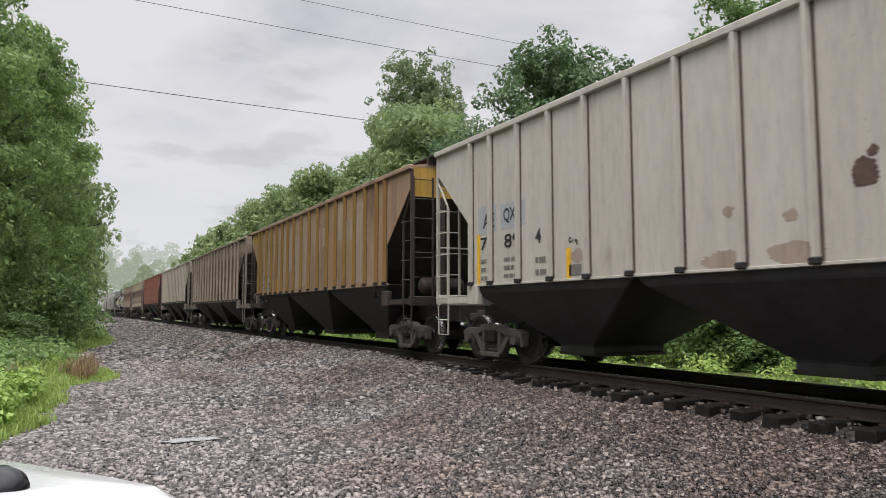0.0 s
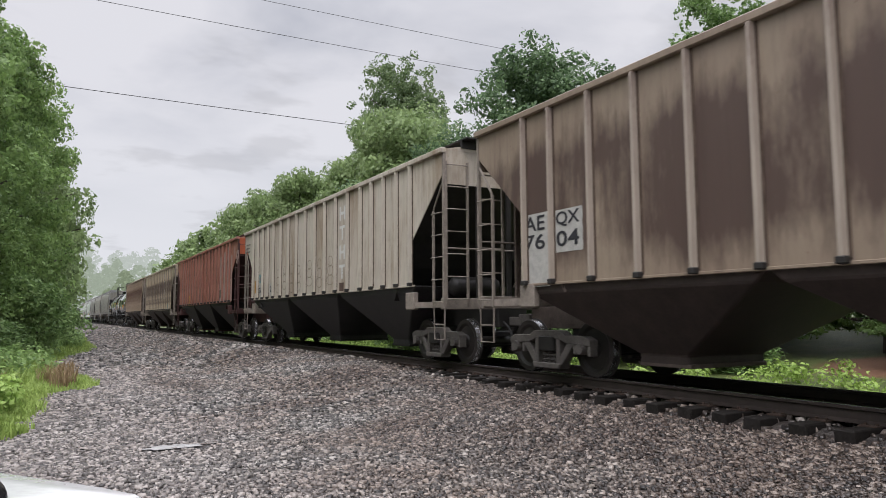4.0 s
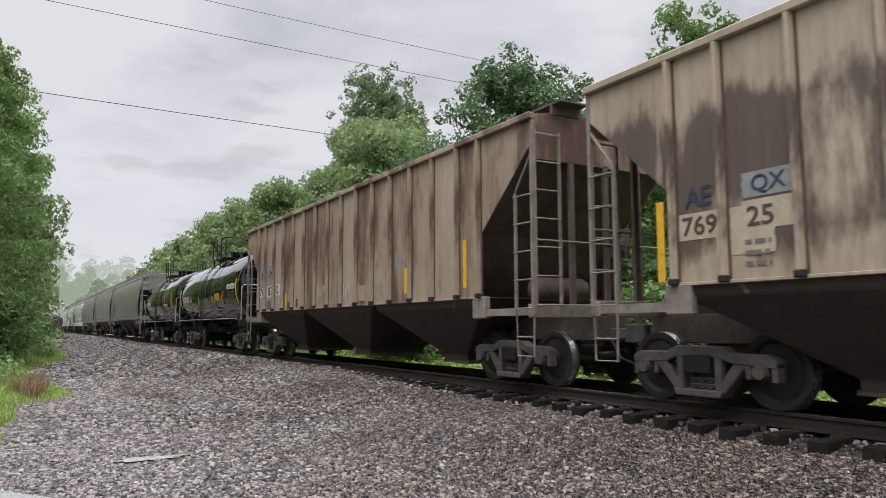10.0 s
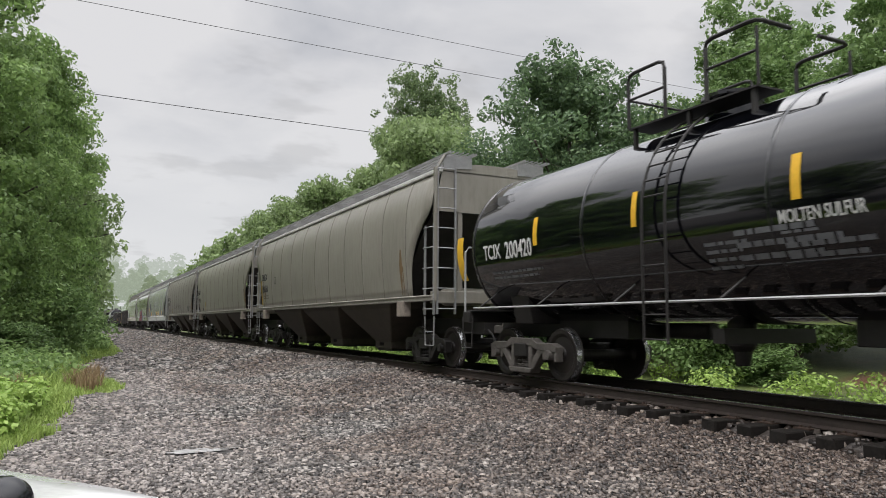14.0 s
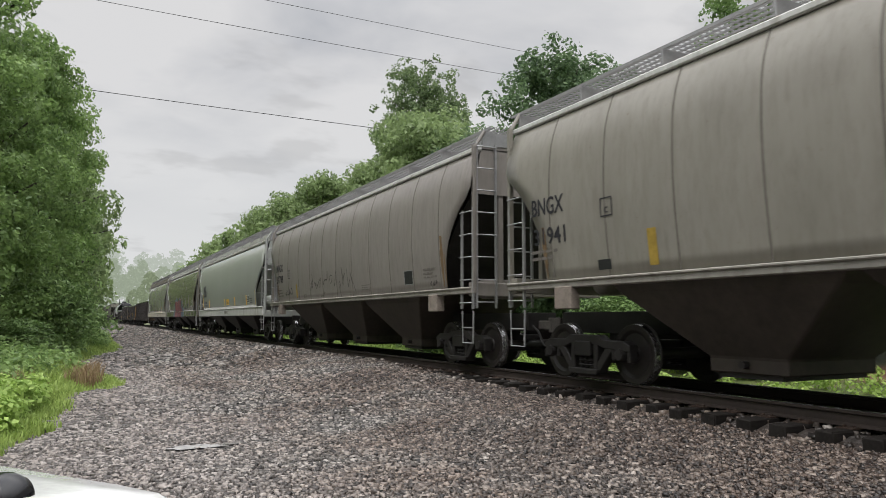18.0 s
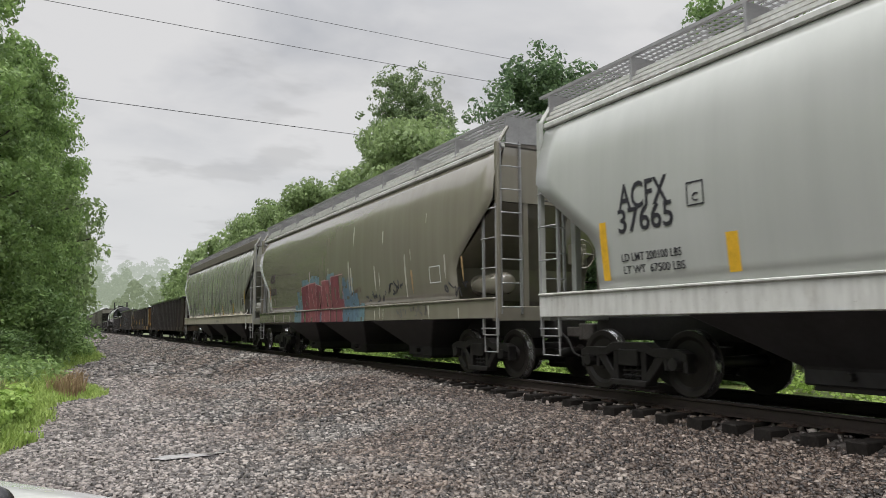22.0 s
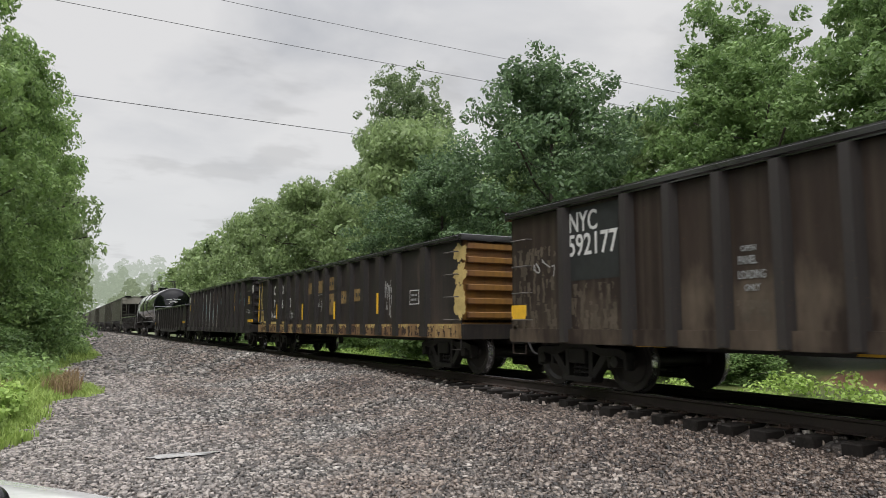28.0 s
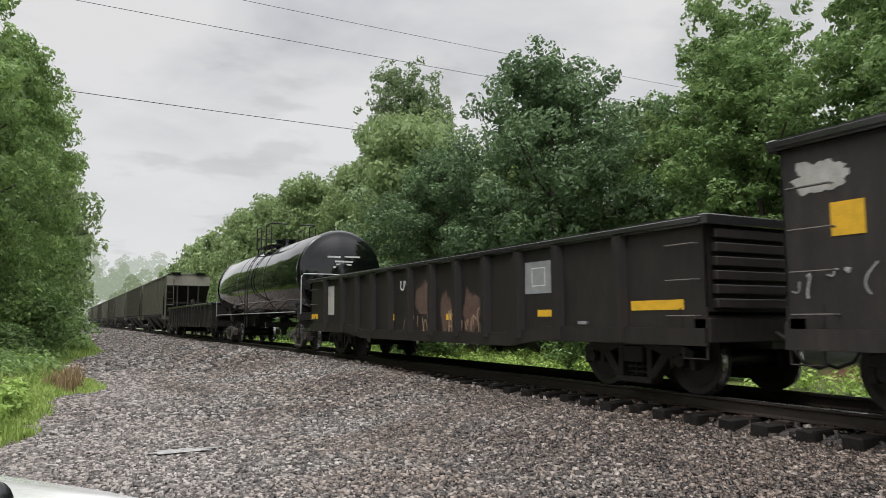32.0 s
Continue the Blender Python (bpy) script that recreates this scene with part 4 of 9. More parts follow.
    for e in (-1, 1):
        truck(car, e * (L / 2 - 2.15), spin, BLACK_STEEL)
    return car


def tank_car(name, L, y0, skin, spin, label, radius=1.5, centre=2.5, walk_mat=None, tank_half=None):
    """Tank car: a dished cylinder on saddles, a top platform with rails, ladders and a side rail."""
    car = thing(name, label, "tank car", "cars of the freight train", pose(TRACK, y0, 0))
    th = tank_half or L / 2 - 0.95
    walk_mat = walk_mat or BLACK_STEEL

    def tank():
        b = bmesh.new()
        prof = []
        inner = radius - 0.12
        for k in range(9):
            r_ = max(0.02, inner * k / 9)
            prof.append((-th - 0.10 - 0.26 * (1 - (r_ / inner) ** 2), r_))
        for k in range(6):
            a = math.pi / 2 * k / 5
            prof.append((-th - 0.10 * math.cos(a), inner + 0.12 * math.sin(a)))
        prof += [(y_, radius) for y_ in (-th * 0.5, 0, th * 0.5)]
        prof += [(-p[0], p[1]) for p in prof[14::-1]]
        lathe(b, prof, "y", 56, (0, 0, centre))
        return fixed(b)
    tk = shared("tank", ("tank", L, radius, centre), tank, skin, car, smooth=True)

    def band(y):
        def make():
            b = bmesh.new()
            lathe(b, [(y - 0.03, radius), (y - 0.025, radius + 0.008), (y + 0.025, radius + 0.008), (y + 0.03, radius)], "y", 56, (0, 0, centre))
            return fixed(b)
        return make
    for y in (-th + 0.05, -0.33 * th, 0.33 * th, th - 0.05):
        shared("weld_band", ("band", y, radius), band(y), skin, tk, smooth=True)

    def dome():
        b = bmesh.new()
        lathe(b, [(centre + radius - 0.1, 0.42), (centre + radius + 0.25, 0.42), (centre + radius + 0.28, 0.46), (centre + radius + 0.33, 0.46), (centre + radius + 0.36, 0.1)], "z", 24)
        return fixed(b)
    shared("manway", ("dome", radius, centre), dome, skin, tk)

    def deck():
        b = bmesh.new()
        z = centre + radius - 0.02
        for s in (-1, 1):
            box(b, *sorted((s * 0.45, s * 0.95)), -1.2, 1.2, z + 0.02, z + 0.045)
            for y in (-1.1, 0, 1.1):
                box(b, *sorted((s * 0.86, s * 0.92)), y - 0.03, y + 0.03, z - 0.4, z + 0.03)
        return fixed(b)
    shared("top_platform", ("deck", radius, centre), deck, walk_mat, car)

    z_rail = centre + radius + 0.03
    hi = z_rail + 0.86

    def bent(b, pts, r):
        """A pipe with rounded corners."""
        out = [Vector(pts[0])]
        for a, p, c in zip(pts, pts[1:], pts[2:]):
            a, p, c = Vector(a), Vector(p), Vector(c)
            i, o = p + (a - p).normalized() * 0.12, p + (c - p).normalized() * 0.12
            out += [i, (i + o) / 4 + p / 2, o]
        out.append(Vector(pts[-1]))
        tube(b, out, r, 8)

    for s in (-1, 1):
        x = s * 0.93

        def front_rail(x=x):
            b = bmesh.new()
            bent(b, [(x, 1.2, z_rail), (x, 1.2, hi), (x, 0.42, hi), (x, 0.42, z_rail)], 0.028)
            tube(b, [(x, 1.2, z_rail + 0.45), (x, 0.42, z_rail + 0.45)], 0.02, 6)
            return fixed(b)

        def rear_rail(x=x):
            b = bmesh.new()
            bent(b, [(x, -0.36, z_rail), (x, -0.36, hi), (x, -1.2, hi), (x * 0.3, -1.2, hi)], 0.032)
            tube(b, [(x, -0.36, z_rail + 0.45), (x, -1.2, z_rail + 0.45)], 0.02, 6)
            return fixed(b)

        def rail_post(x=x):
            b = bmesh.new()
            tube(b, [(x, -1.2, z_rail), (x, -1.2, hi - 0.1)], 0.024, 6)
            return fixed(b)
        shared("handrail", ("frail", radius, centre, s), front_rail, walk_mat, car)
        shared("handrail", ("rrail", radius, centre, s), rear_rail, walk_mat, car)
        shared("rail_post", ("rpost", radius, centre, s), rail_post, walk_mat, car)

    def cross_rail():
        b = bmesh.new()
        tube(b, [(-0.93, 1.2, z_rail + 0.45), (0.93, 1.2, z_rail + 0.45)], 0.02, 6)
        return fixed(b)
    shared("cross_rail", ("crail", radius, centre), cross_rail, walk_mat, car)

    def side_ladder():
        b = bmesh.new()
        for dy in (-0.22, 0.22):
            pts = [(-radius - 0.12, dy, 0.75)]
            for k in range(9):
                a = math.pi - 0.75 * math.pi / 2 * k / 8
                pts.append(((radius + 0.1) * math.cos(a) - 0.02, dy, centre + (radius + 0.1) * math.sin(a)))
            tube(b, pts, 0.02, 6)
        return fixed(b)

    def side_rung():
        b = bmesh.new()
        tube(b, [(0, -0.22, 0), (0, 0.22, 0)], 0.013, 6)
        return fixed(b)
    ld = shared("side_ladder", ("sladder", radius, centre), side_ladder, walk_mat, car)
    for k in range(12):
        if k < 5:
            at = pose(-radius - 0.12, 0, 0.8 + 0.33 * k)
        else:
            a = math.pi - 0.75 * math.pi / 2 * (k - 4) / 8
            at = pose((radius + 0.1) * math.cos(a) - 0.02, 0, centre + (radius + 0.1) * math.sin(a))
        shared("rung", "trung", side_rung, walk_mat, ld, at)

    def side_rail():
        b = bmesh.new()
        tube(b, [(0, -th + 0.1, 1.30), (0, th - 0.1, 1.30)], 0.02, 6)
        return fixed(b)

    def rail_strut():
        b = bmesh.new()
        tube(b, [(-1.52, 0, 1.30), (-1.1, -0.15, 1.65)], 0.016, 5)
        return fixed(b)
    for s in (-1, 1):
        shared("grab_rail", ("srail", L, th), side_rail, plain("pale_worn_grab_rail", (0.42, 0.42, 0.42), 0.45, 0.3), car, pose(s * 1.52, 0, 0), "long pale handrail along the tank")
    for k in range(6):
        shared("rail_strut", "tstrut", rail_strut, BLACK_STEEL, car, pose(0, (-th + 0.3) + 2 * (th - 0.3) * k / 5, 0))
    for e in (-1, 1):
        def saddle(e=e):
            b = bmesh.new()
            y_ = e * (L / 2 - 2.05)
            prism(b, [(-1.15, 1.62), (-1.0, 1.0), (1.0, 1.0), (1.15, 1.62), (0.6, 1.25), (-0.6, 1.25)], "y", y_ - 0.28, y_ + 0.28)
            return soften(b, 0.015)
        shared("saddle", ("saddle", L, e), saddle, BLACK_STEEL, car)

        def stub(e=e):
            b = bmesh.new()
            box(b, -0.4, 0.4, *sorted((e * (L / 2 - 0.3), e * (L / 2 - 4.2))), 0.75, 1.18)
            return soften(b, 0.015)

        def beam(e=e):
            b = bmesh.new()
            box(b, -1.5, 1.5, *sorted((e * (L / 2 - 0.55), e * (L / 2 - 0.8))), 1.02, 1.238)
            return soften(b, 0.015)

        def platform(e=e):
            b = bmesh.new()
            box(b, -1.45, 1.45, *sorted((e * (L / 2 - 0.55), e * (L / 2 - 1.5))), 1.24, 1.27)
            return soften(b, 0.008)
        shared("stub_sill", ("stub", L, e), stub, BLACK_STEEL, car)
        shared("end_beam", ("beam", L, e), beam, BLACK_STEEL, car)
        shared("end_platform", ("platform", L, e), platform, BLACK_STEEL, car)
        if e < 0:
            for (x0, x1, z) in ((-0.55, -0.1, 0.55), (0.05, 0.6, 0.57), (-0.3, 0.35, 0.40), (-0.25, 0.3, 0.30), (-0.35, 0.1, 0.20)):
                def bar(x0=x0, x1=x1, z=z):
                    b = bmesh.new()
                    box(b, x0, x1, -th - 0.345, -th - 0.30, centre + z - 0.028, centre + z + 0.028)
                    return fixed(b)
                shared("end_marking", ("emark", th, centre, x0, z), bar, END_INK, car)

        def end_rail(e=e):
            b = bmesh.new()
            y_ = e * (L / 2 - 0.58)
            tube(b, [(-1.46, y_, 1.2), (-1.46, y_, 2.45), (-1.38, y_, 2.55), (1.38, y_, 2.55), (1.46, y_, 2.45), (1.46, y_, 1.2)], 0.022, 6)
            return fixed(b)
        shared("end_handrail", ("erail", L, e), end_rail, plain("pale_worn_grab_rail", (0.42, 0.42, 0.42)), car, None, "bent pipe end handrail")
        pos_step(car, BLACK_STEEL, -1.5, e * (L / 2 - 0.75) - 0.2, 0.4)
        coupler(car, L, e)
        truck(car, e * (L / 2 - 2.05), spin)

    def valve():
        b = bmesh.new()
        lathe(b, [(0.42, 0.10), (0.62, 0.13), (0.7, 0.2), (centre - radius + 0.05, 0.2)], "z", 16)
        box(b, -0.9, 0.9, -0.5, -0.3, 0.75, 0.95)
        return fixed(b)

    def cylinder():
        b = bmesh.new()
        lathe(b, [(-0.54, 0.06), (-0.5, 0.16), (0.5, 0.16), (0.54, 0.06)], "y", 14, (0.5, 1.5, 0.92))
        return fixed(b)
    shared("bottom_outlet", ("valve", centre - radius), valve, BLACK_STEEL, car)
    shared("brake_cylinder", "tankcyl", cylinder, BLACK_STEEL, car, smooth=True)
    return car


def gondola(name, L, y0, skin, spin, label, top=3.15, floor=0.70, bays=(1.5, 1.43, 1.04), drop=0.0, end_skin=None, load=None, sill_mat=None, inset=0.55, post_half=(0.11, 0.06), sill_top=0.2, post_skin=None):
    """Open gondola: plate sides with outside posts, heavy top chord, corrugated ends."""
    car = thing(name, label, "gondola car", "cars of the freight train", pose(TRACK, y0, 0))
    hb = L / 2 - inset
    W = 1.46
    # two wide bays at each end, even ones between
    inner = hb - bays[0] - bays[1]
    count = max(1, round(2 * inner / bays[2]))
    post_at = [-hb + bays[0], hb - bays[0]] + [-inner + 2 * inner * i / count for i in range(count + 1)]
    end_skin = end_skin or skin
    for s in (-1, 1):
        def side(s=s):
            b = bmesh.new()
            prism(b, [(-hb, floor), (-hb + 3.4, floor), (-hb + 4.3, floor - drop), (hb - 4.3, floor - drop), (hb - 3.4, floor), (hb, floor), (hb, top), (-hb, top)], "x", s * W, s * (W - 0.025))
            return fixed(b)
        sd = shared("side_plate", ("gside", L, top, floor, drop, s), side, skin, car)

        def chord(s=s):
            b = bmesh.new()
            x0, x1 = sorted((s * (W + 0.11), s * (W - 0.05)))
            box(b, x0, x1, -hb - 0.03, hb + 0.03, top - 0.10, top + 0.03)
            return soften(b, 0.035, 3)
        shared("top_chord", ("gchord", L, top, s), chord, WET_RIM, sd)

        def sill(s=s):
            b = bmesh.new()
            prism(b, [(-hb, floor - 0.02), (-hb + 3.4, floor - 0.02), (-hb + 4.3, floor - drop - 0.02), (hb - 4.3, floor - drop - 0.02), (hb - 3.4, floor - 0.02), (hb, floor - 0.02), (hb, floor + sill_top), (hb - 3.4, floor + sill_top), (hb - 4.3, floor - drop + sill_top), (-hb + 4.3, floor - drop + sill_top), (-hb + 3.4, floor + sill_top), (-hb, floor + sill_top)], "x", s * (W + 0.06), s * (W - 0.04))
            return fixed(b)
        shared("side_sill", ("gsill", L, floor, drop, s), sill, sill_mat or skin, sd)

        def post(s=s):
            b = bmesh.new()
            for (a0, a1, d) in ((*post_half, 0.12),):
                loft(b, [[(0, -a0, floor), (s * d, -a1, floor), (s * d, a1, floor), (0, a0, floor)],
                         [(0, -a0, top - 0.1), (s * d, -a1, top - 0.1), (s * d, a1, top - 0.1), (0, a0, top - 0.1)]])
            return fixed(b)
        for y in post_at:
            shared("side_post", ("gpost", top, floor, post_half, s), post, post_skin or skin, sd, pose(s * W, y, 0))
    for e in (-1, 1):
        def end(e=e):
            b = bmesh.new()
            box(b, -W, W, *sorted((e * hb, e * (hb - 0.03))), 1.0, top)
            return soften(b, 0.006)
        ew = shared("end_wall", ("gend", L, top, floor, e), end, end_skin, car)

        def end_rib(e=e):
            b = bmesh.new()
            box(b, -W + 0.1, W - 0.1, *sorted((e * hb, e * (hb + 0.09))), -0.06, 0.06)
            return soften(b, 0.012)

        def end_cap(e=e):
            b = bmesh.new()
            box(b, -W - 0.08, W + 0.08, *sorted((e * (hb - 0.05), e * (hb + 0.12))), top - 0.1, top + 0.03)
            return soften(b, 0.012)
        for i in range(6):
            shared("end_rib", ("grib", L, e), end_rib, end_skin, ew, pose(0, 0, 1.2 + (top - 1.4) * i / 5))
        shared("end_cap", ("gcap", L, top, e), end_cap, WET_RIM, ew)

        def under(e=e):
            b = bmesh.new()
            box(b, -W, W, *sorted((e * (hb + 0.03), e * (hb - 0.22))), 0.72, 1.02)
            return soften(b, 0.012)
        shared("end_sill", ("gunder", L, floor, e), under, skin, car)
        def iron():
            b = bmesh.new()
            tube(b, [(0, -0.24, 0), (-0.08, -0.24, 0), (-0.08, 0.24, 0), (0, 0.24, 0)], 0.013, 6)
            return fixed(b)
        for z in (floor + 0.35, floor + 0.8, floor + 1.25, floor + 1.7):
            if z < top - 0.25:
                shared("grab_iron", "giron", iron, TRUCK_STEEL, car, pose(-W, e * (hb - 0.35), z))
        pos_step(car, skin, -W, e * hb - (0.0 if e < 0 else 0.42), 0.42)
        coupler(car, L, e)
        truck(car, e * (L / 2 - 2.25), spin, BLACK_STEEL)

    def deck():
        b = bmesh.new()
        box(b, -W + 0.02, W - 0.02, -hb, hb, 1.05, 1.1)
        box(b, -0.3, 0.3, -hb, hb, 0.62, 1.0)
        k = 12
        for i in range(k):
            y = -hb + 0.8 + (2 * hb - 1.6) * i / (k - 1)
            box(b, -W + 0.02, W - 0.02, y - 0.05, y + 0.05, 0.85, 1.05)
        return fixed(b)
    shared("floor_frame", ("gdeck", L, floor), deck, BLACK_STEEL, car)
    if load is not None:
        def heap():
            b = bmesh.new()
            nu, nv = 10, 60
            g = [[b.verts.new((-W + 0.05 + (2 * W - 0.1) * i / nu, -hb + 0.05 + (2 * hb - 0.1) * j / nv,
                               top - 0.12 + 0.14 * noise.noise((i * 0.7, j * 0.45, 3.0)) + 0.12 * math.sin(math.pi * i / nu))) for i in range(nu + 1)] for j in range(nv + 1)]
            for j in range(nv):
                for i in range(nu):
                    b.faces.new((g[j][i], g[j][i + 1], g[j + 1][i + 1], g[j + 1][i]))
            return b
        shared("scrap_load", ("heap", L, top), heap, load, car, None, "heaped load level with the rim")
    return car

# ---- the train: couplings at t = 0, in metres along the track; it comes on at SPEED ----
SPEED = 9.62
SPIN = []
CARS = []
CELLS_13 = (0.935, 0.935, 0.4675, -0.4675)
WHITE_A = paint("dirty_white_paint", (0.545, 0.51, 0.45), (0.475, 0.44, 0.38), (0.31, 0.265, 0.22), 0.22, 0.5, 0.6, 1, cells=CELLS_13, cell_mix=0.3, at_posts=0.35, wash=0.12)
TAN_B = paint("faded_tan_paint", (0.32, 0.20, 0.115), (0.38, 0.275, 0.205), (0.15, 0.085, 0.06), 0.54, 0.55, 0.6, 2, cells=(0.81, 0.9325, 1.53, -2.2), cell_mix=0.6, at_posts=0.2, blur=0.14, wash=0.15)
TAN_POST = paint("tan_post_paint", (0.44, 0.375, 0.31), (0.36, 0.30, 0.25), (0.19, 0.135, 0.115), 0.45, 0.6, 0.7, 20)
DARK_C = paint("stained_beige_and_brown_paint", (0.32, 0.255, 0.19), (0.22, 0.162, 0.12), (0.064, 0.037, 0.032), 1.08, 0.6, 0.45, 3, band=(2.1, 3.4), cells=CELLS_13, cell_mix=0.35, cell_edge=0.5, blur=0.16, wash=0.15)
WHITE_D = paint("stained_light_grey_paint", (0.56, 0.515, 0.44), (0.47, 0.415, 0.34), (0.28, 0.205, 0.14), 0.52, 0.5, 0.6, 4, cells=(0.911, 0.911, 0.4555, -0.4555), cell_mix=0.3, at_posts=0.3, blur=0.16, wash=0.15)
RED_E = paint("faded_brick_red_paint", (0.295, 0.098, 0.062), (0.38, 0.185, 0.14), (0.16, 0.066, 0.048), 0.32, 0.5, 0.8, 5, cells=(0.81, 0.9325, 1.63, -2.1), cell_mix=0.5, blur=0.14, wash=0.15)
BROWN_F = paint("peeling_beige_and_plum_paint", (0.50, 0.425, 0.315), (0.36, 0.285, 0.205), (0.075, 0.049, 0.046), 0.82, 0.55, 0.5, 6, band=(2.0, 3.4), cells=CELLS_13, cell_mix=0.35, cell_edge=0.7, blur=0.085, wash=0.22)
BROWN_G = paint("peeling_beige_and_brown_paint", (0.44, 0.365, 0.28), (0.295, 0.212, 0.152), (0.095, 0.046, 0.035), 0.58, 0.55, 0.45, 7, cells=CELLS_13, cell_mix=0.45, at_posts=0.45, blur=0.11, wash=0.14)
TANK_H = tank_paint("glossy_black_tank_paint")
GREY_J = paint("grimy_grey_paint", (0.245, 0.232, 0.198), (0.30, 0.284, 0.246), (0.16, 0.143, 0.122), 0.42, 0.4, 0.7, 8, blur=0.3, wash=0.1, bumpy=0.04)
GREY_L = paint("grimy_mauve_grey_paint", (0.225, 0.207, 0.188), (0.28, 0.258, 0.236), (0.145, 0.127, 0.112), 0.45, 0.4, 0.7, 9, blur=0.3, wash=0.12, bumpy=0.04)
GREY_M = smooth_paint("clean_pale_grey_paint", (0.46, 0.475, 0.445), (0.40, 0.415, 0.385), 0.2, 0.5, 0.4)
GREY_N = smooth_paint("streaked_grey_paint", (0.205, 0.188, 0.148), (0.255, 0.238, 0.192), 0.2, 0.5, 1.0)
GREY_O = smooth_paint("dull_pale_grey_paint", (0.365, 0.365, 0.315), (0.325, 0.325, 0.28), 0.24, 0.5, 0.9)
GON_P = paint("rusty_black_gondola_paint", (0.020, 0.0135, 0.011), (0.036, 0.025, 0.0195), (0.155, 0.122, 0.088), 0.70, 0.62, 0.3, 12, spec=0.25, band=(0.75, 1.35), blur=0.2, wash=0.6)
GON_Q = paint("rusty_black_and_yellow_paint", (0.0165, 0.0145, 0.0145), (0.028, 0.023, 0.021), (0.085, 0.06, 0.045), 0.55, 0.6, 0.75, 13, blur=0.2)
GON_R = paint("dark_brown_gondola_paint", (0.017, 0.0155, 0.0155), (0.032, 0.0275, 0.0265), (0.085, 0.072, 0.064), 0.42, 0.6, 0.6, 14, blur=0.22, wash=0.5)
GON_S = paint("dark_rust_gondola_paint", (0.015, 0.0135, 0.0135), (0.026, 0.022, 0.021), (0.07, 0.048, 0.04), 0.36, 0.5, 0.6, 15, blur=0.2)
YELLOW_END = paint("worn_yellow_end_paint", (0.26, 0.13, 0.03), (0.17, 0.08, 0.04), (0.09, 0.05, 0.035), 0.5, 0.55, 0.6, 16)
ORANGE_END = paint("worn_orange_end_paint", (0.42, 0.10, 0.04), (0.36, 0.09, 0.04), (0.12, 0.05, 0.04), 0.4, 0.55, 0.6, 17)
TAN_END = paint("worn_ochre_end_paint", (0.50, 0.30, 0.05), (0.42, 0.26, 0.06), (0.14, 0.08, 0.04), 0.3, 0.55, 0.6, 18)
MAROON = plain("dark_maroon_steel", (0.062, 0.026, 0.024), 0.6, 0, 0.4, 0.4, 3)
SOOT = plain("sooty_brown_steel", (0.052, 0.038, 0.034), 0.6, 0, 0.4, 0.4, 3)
# brown for beige cars' ends, with the shade on their raked sheets included
SHADED_BROWN = plain("shaded_brown_steel", (0.115, 0.088, 0.075), 0.65, 0, 0.4, 0.5, 3)
GEAR_TAN = plain("dusty_tan_ironwork", (0.235, 0.20, 0.17), 0.6, 0, 0.4, 0.4, 5)
WALK_GREY = plain("galvanised_walkway", (0.34, 0.34, 0.34), 0.5, 0.5, 0.5, 0.2, 5)
OCHRE_POST = paint("brown_and_ochre_post_paint", (0.26, 0.15, 0.04), (0.36, 0.22, 0.055), (0.10, 0.055, 0.03), 0.35, 0.55, 0.7, 19)
SILL_GREY = paint("worn_grey_sill_paint", (0.36, 0.34, 0.305), (0.29, 0.275, 0.245), (0.16, 0.14, 0.12), 0.35, 0.5, 0.8, 26)
ROOF_O = paint("brown_grey_roof_and_gap_shade_paint", (0.17, 0.15, 0.13), (0.21, 0.19, 0.165), (0.13, 0.11, 0.095), 0.3, 0.5, 0.5, 23)
SILL_AND_SHINE_WHITE = paint("dirty_white_sill_and_shine_paint", (0.66, 0.67, 0.64), (0.58, 0.58, 0.55), (0.36, 0.34, 0.30), 0.3, 0.4, 0.8, 24)
SILL_CREAM = paint("dirty_cream_sill_paint", (0.52, 0.49, 0.40), (0.46, 0.42, 0.33), (0.34, 0.25, 0.16), 0.35, 0.4, 0.8, 27)
RUST_SILL = paint("rust_yellow_sill_paint", (0.40, 0.27, 0.115), (0.28, 0.165, 0.072), (0.085, 0.04, 0.022), 0.86, 0.6, 0.35, 25, blur=0.2)
TAIL_DARK = paint("sooty_olive_paint", (0.062, 0.062, 0.046), (0.085, 0.083, 0.062), (0.055, 0.048, 0.038), 0.4, 0.5, 0.8, 29)
TAIL_GREY = paint("grimy_olive_grey_paint", (0.105, 0.11, 0.083), (0.135, 0.138, 0.105), (0.09, 0.083, 0.066), 0.4, 0.5, 0.8, 28)
LOAD = plain("scrap_and_soil_load", (0.10, 0.11, 0.05), 0.9, 0, 0.3, 0.5, 2, 0.6)

COUPLING = dict(A=14.3, B=32.35, C=50.4, D=68.7, E=86.6, F=104.5, G=122.5, H=135.8, I=148.1, J=166.95, K=184.8, L=202.75, M=221.9, N=240.6, O=260.1, P=281.6, Q=299.3, R=316.45, S=333.2, T=348.7, U=366.6)
order = list(COUPLING)


def span(key):
    """Length and middle of a car at t = 0, between its couplings."""
    b = COUPLING[key]
    i = order.index(key)
    a = COUPLING[order[i - 1]] if i else b - 18.0
    return b - a, (a + b) / 2


def make(kind, key, *args, **kw):
    L, mid = span(key)
    L = round(L, 2)
    car = kind(args[0], L, mid, *args[1:3], SPIN, *args[3:], **kw) if kind in (ribbed_hopper, curved_hopper) else kind(args[0], L, mid, args[1], SPIN, *args[2:], **kw)
    CARS.append((car, mid))
    return car


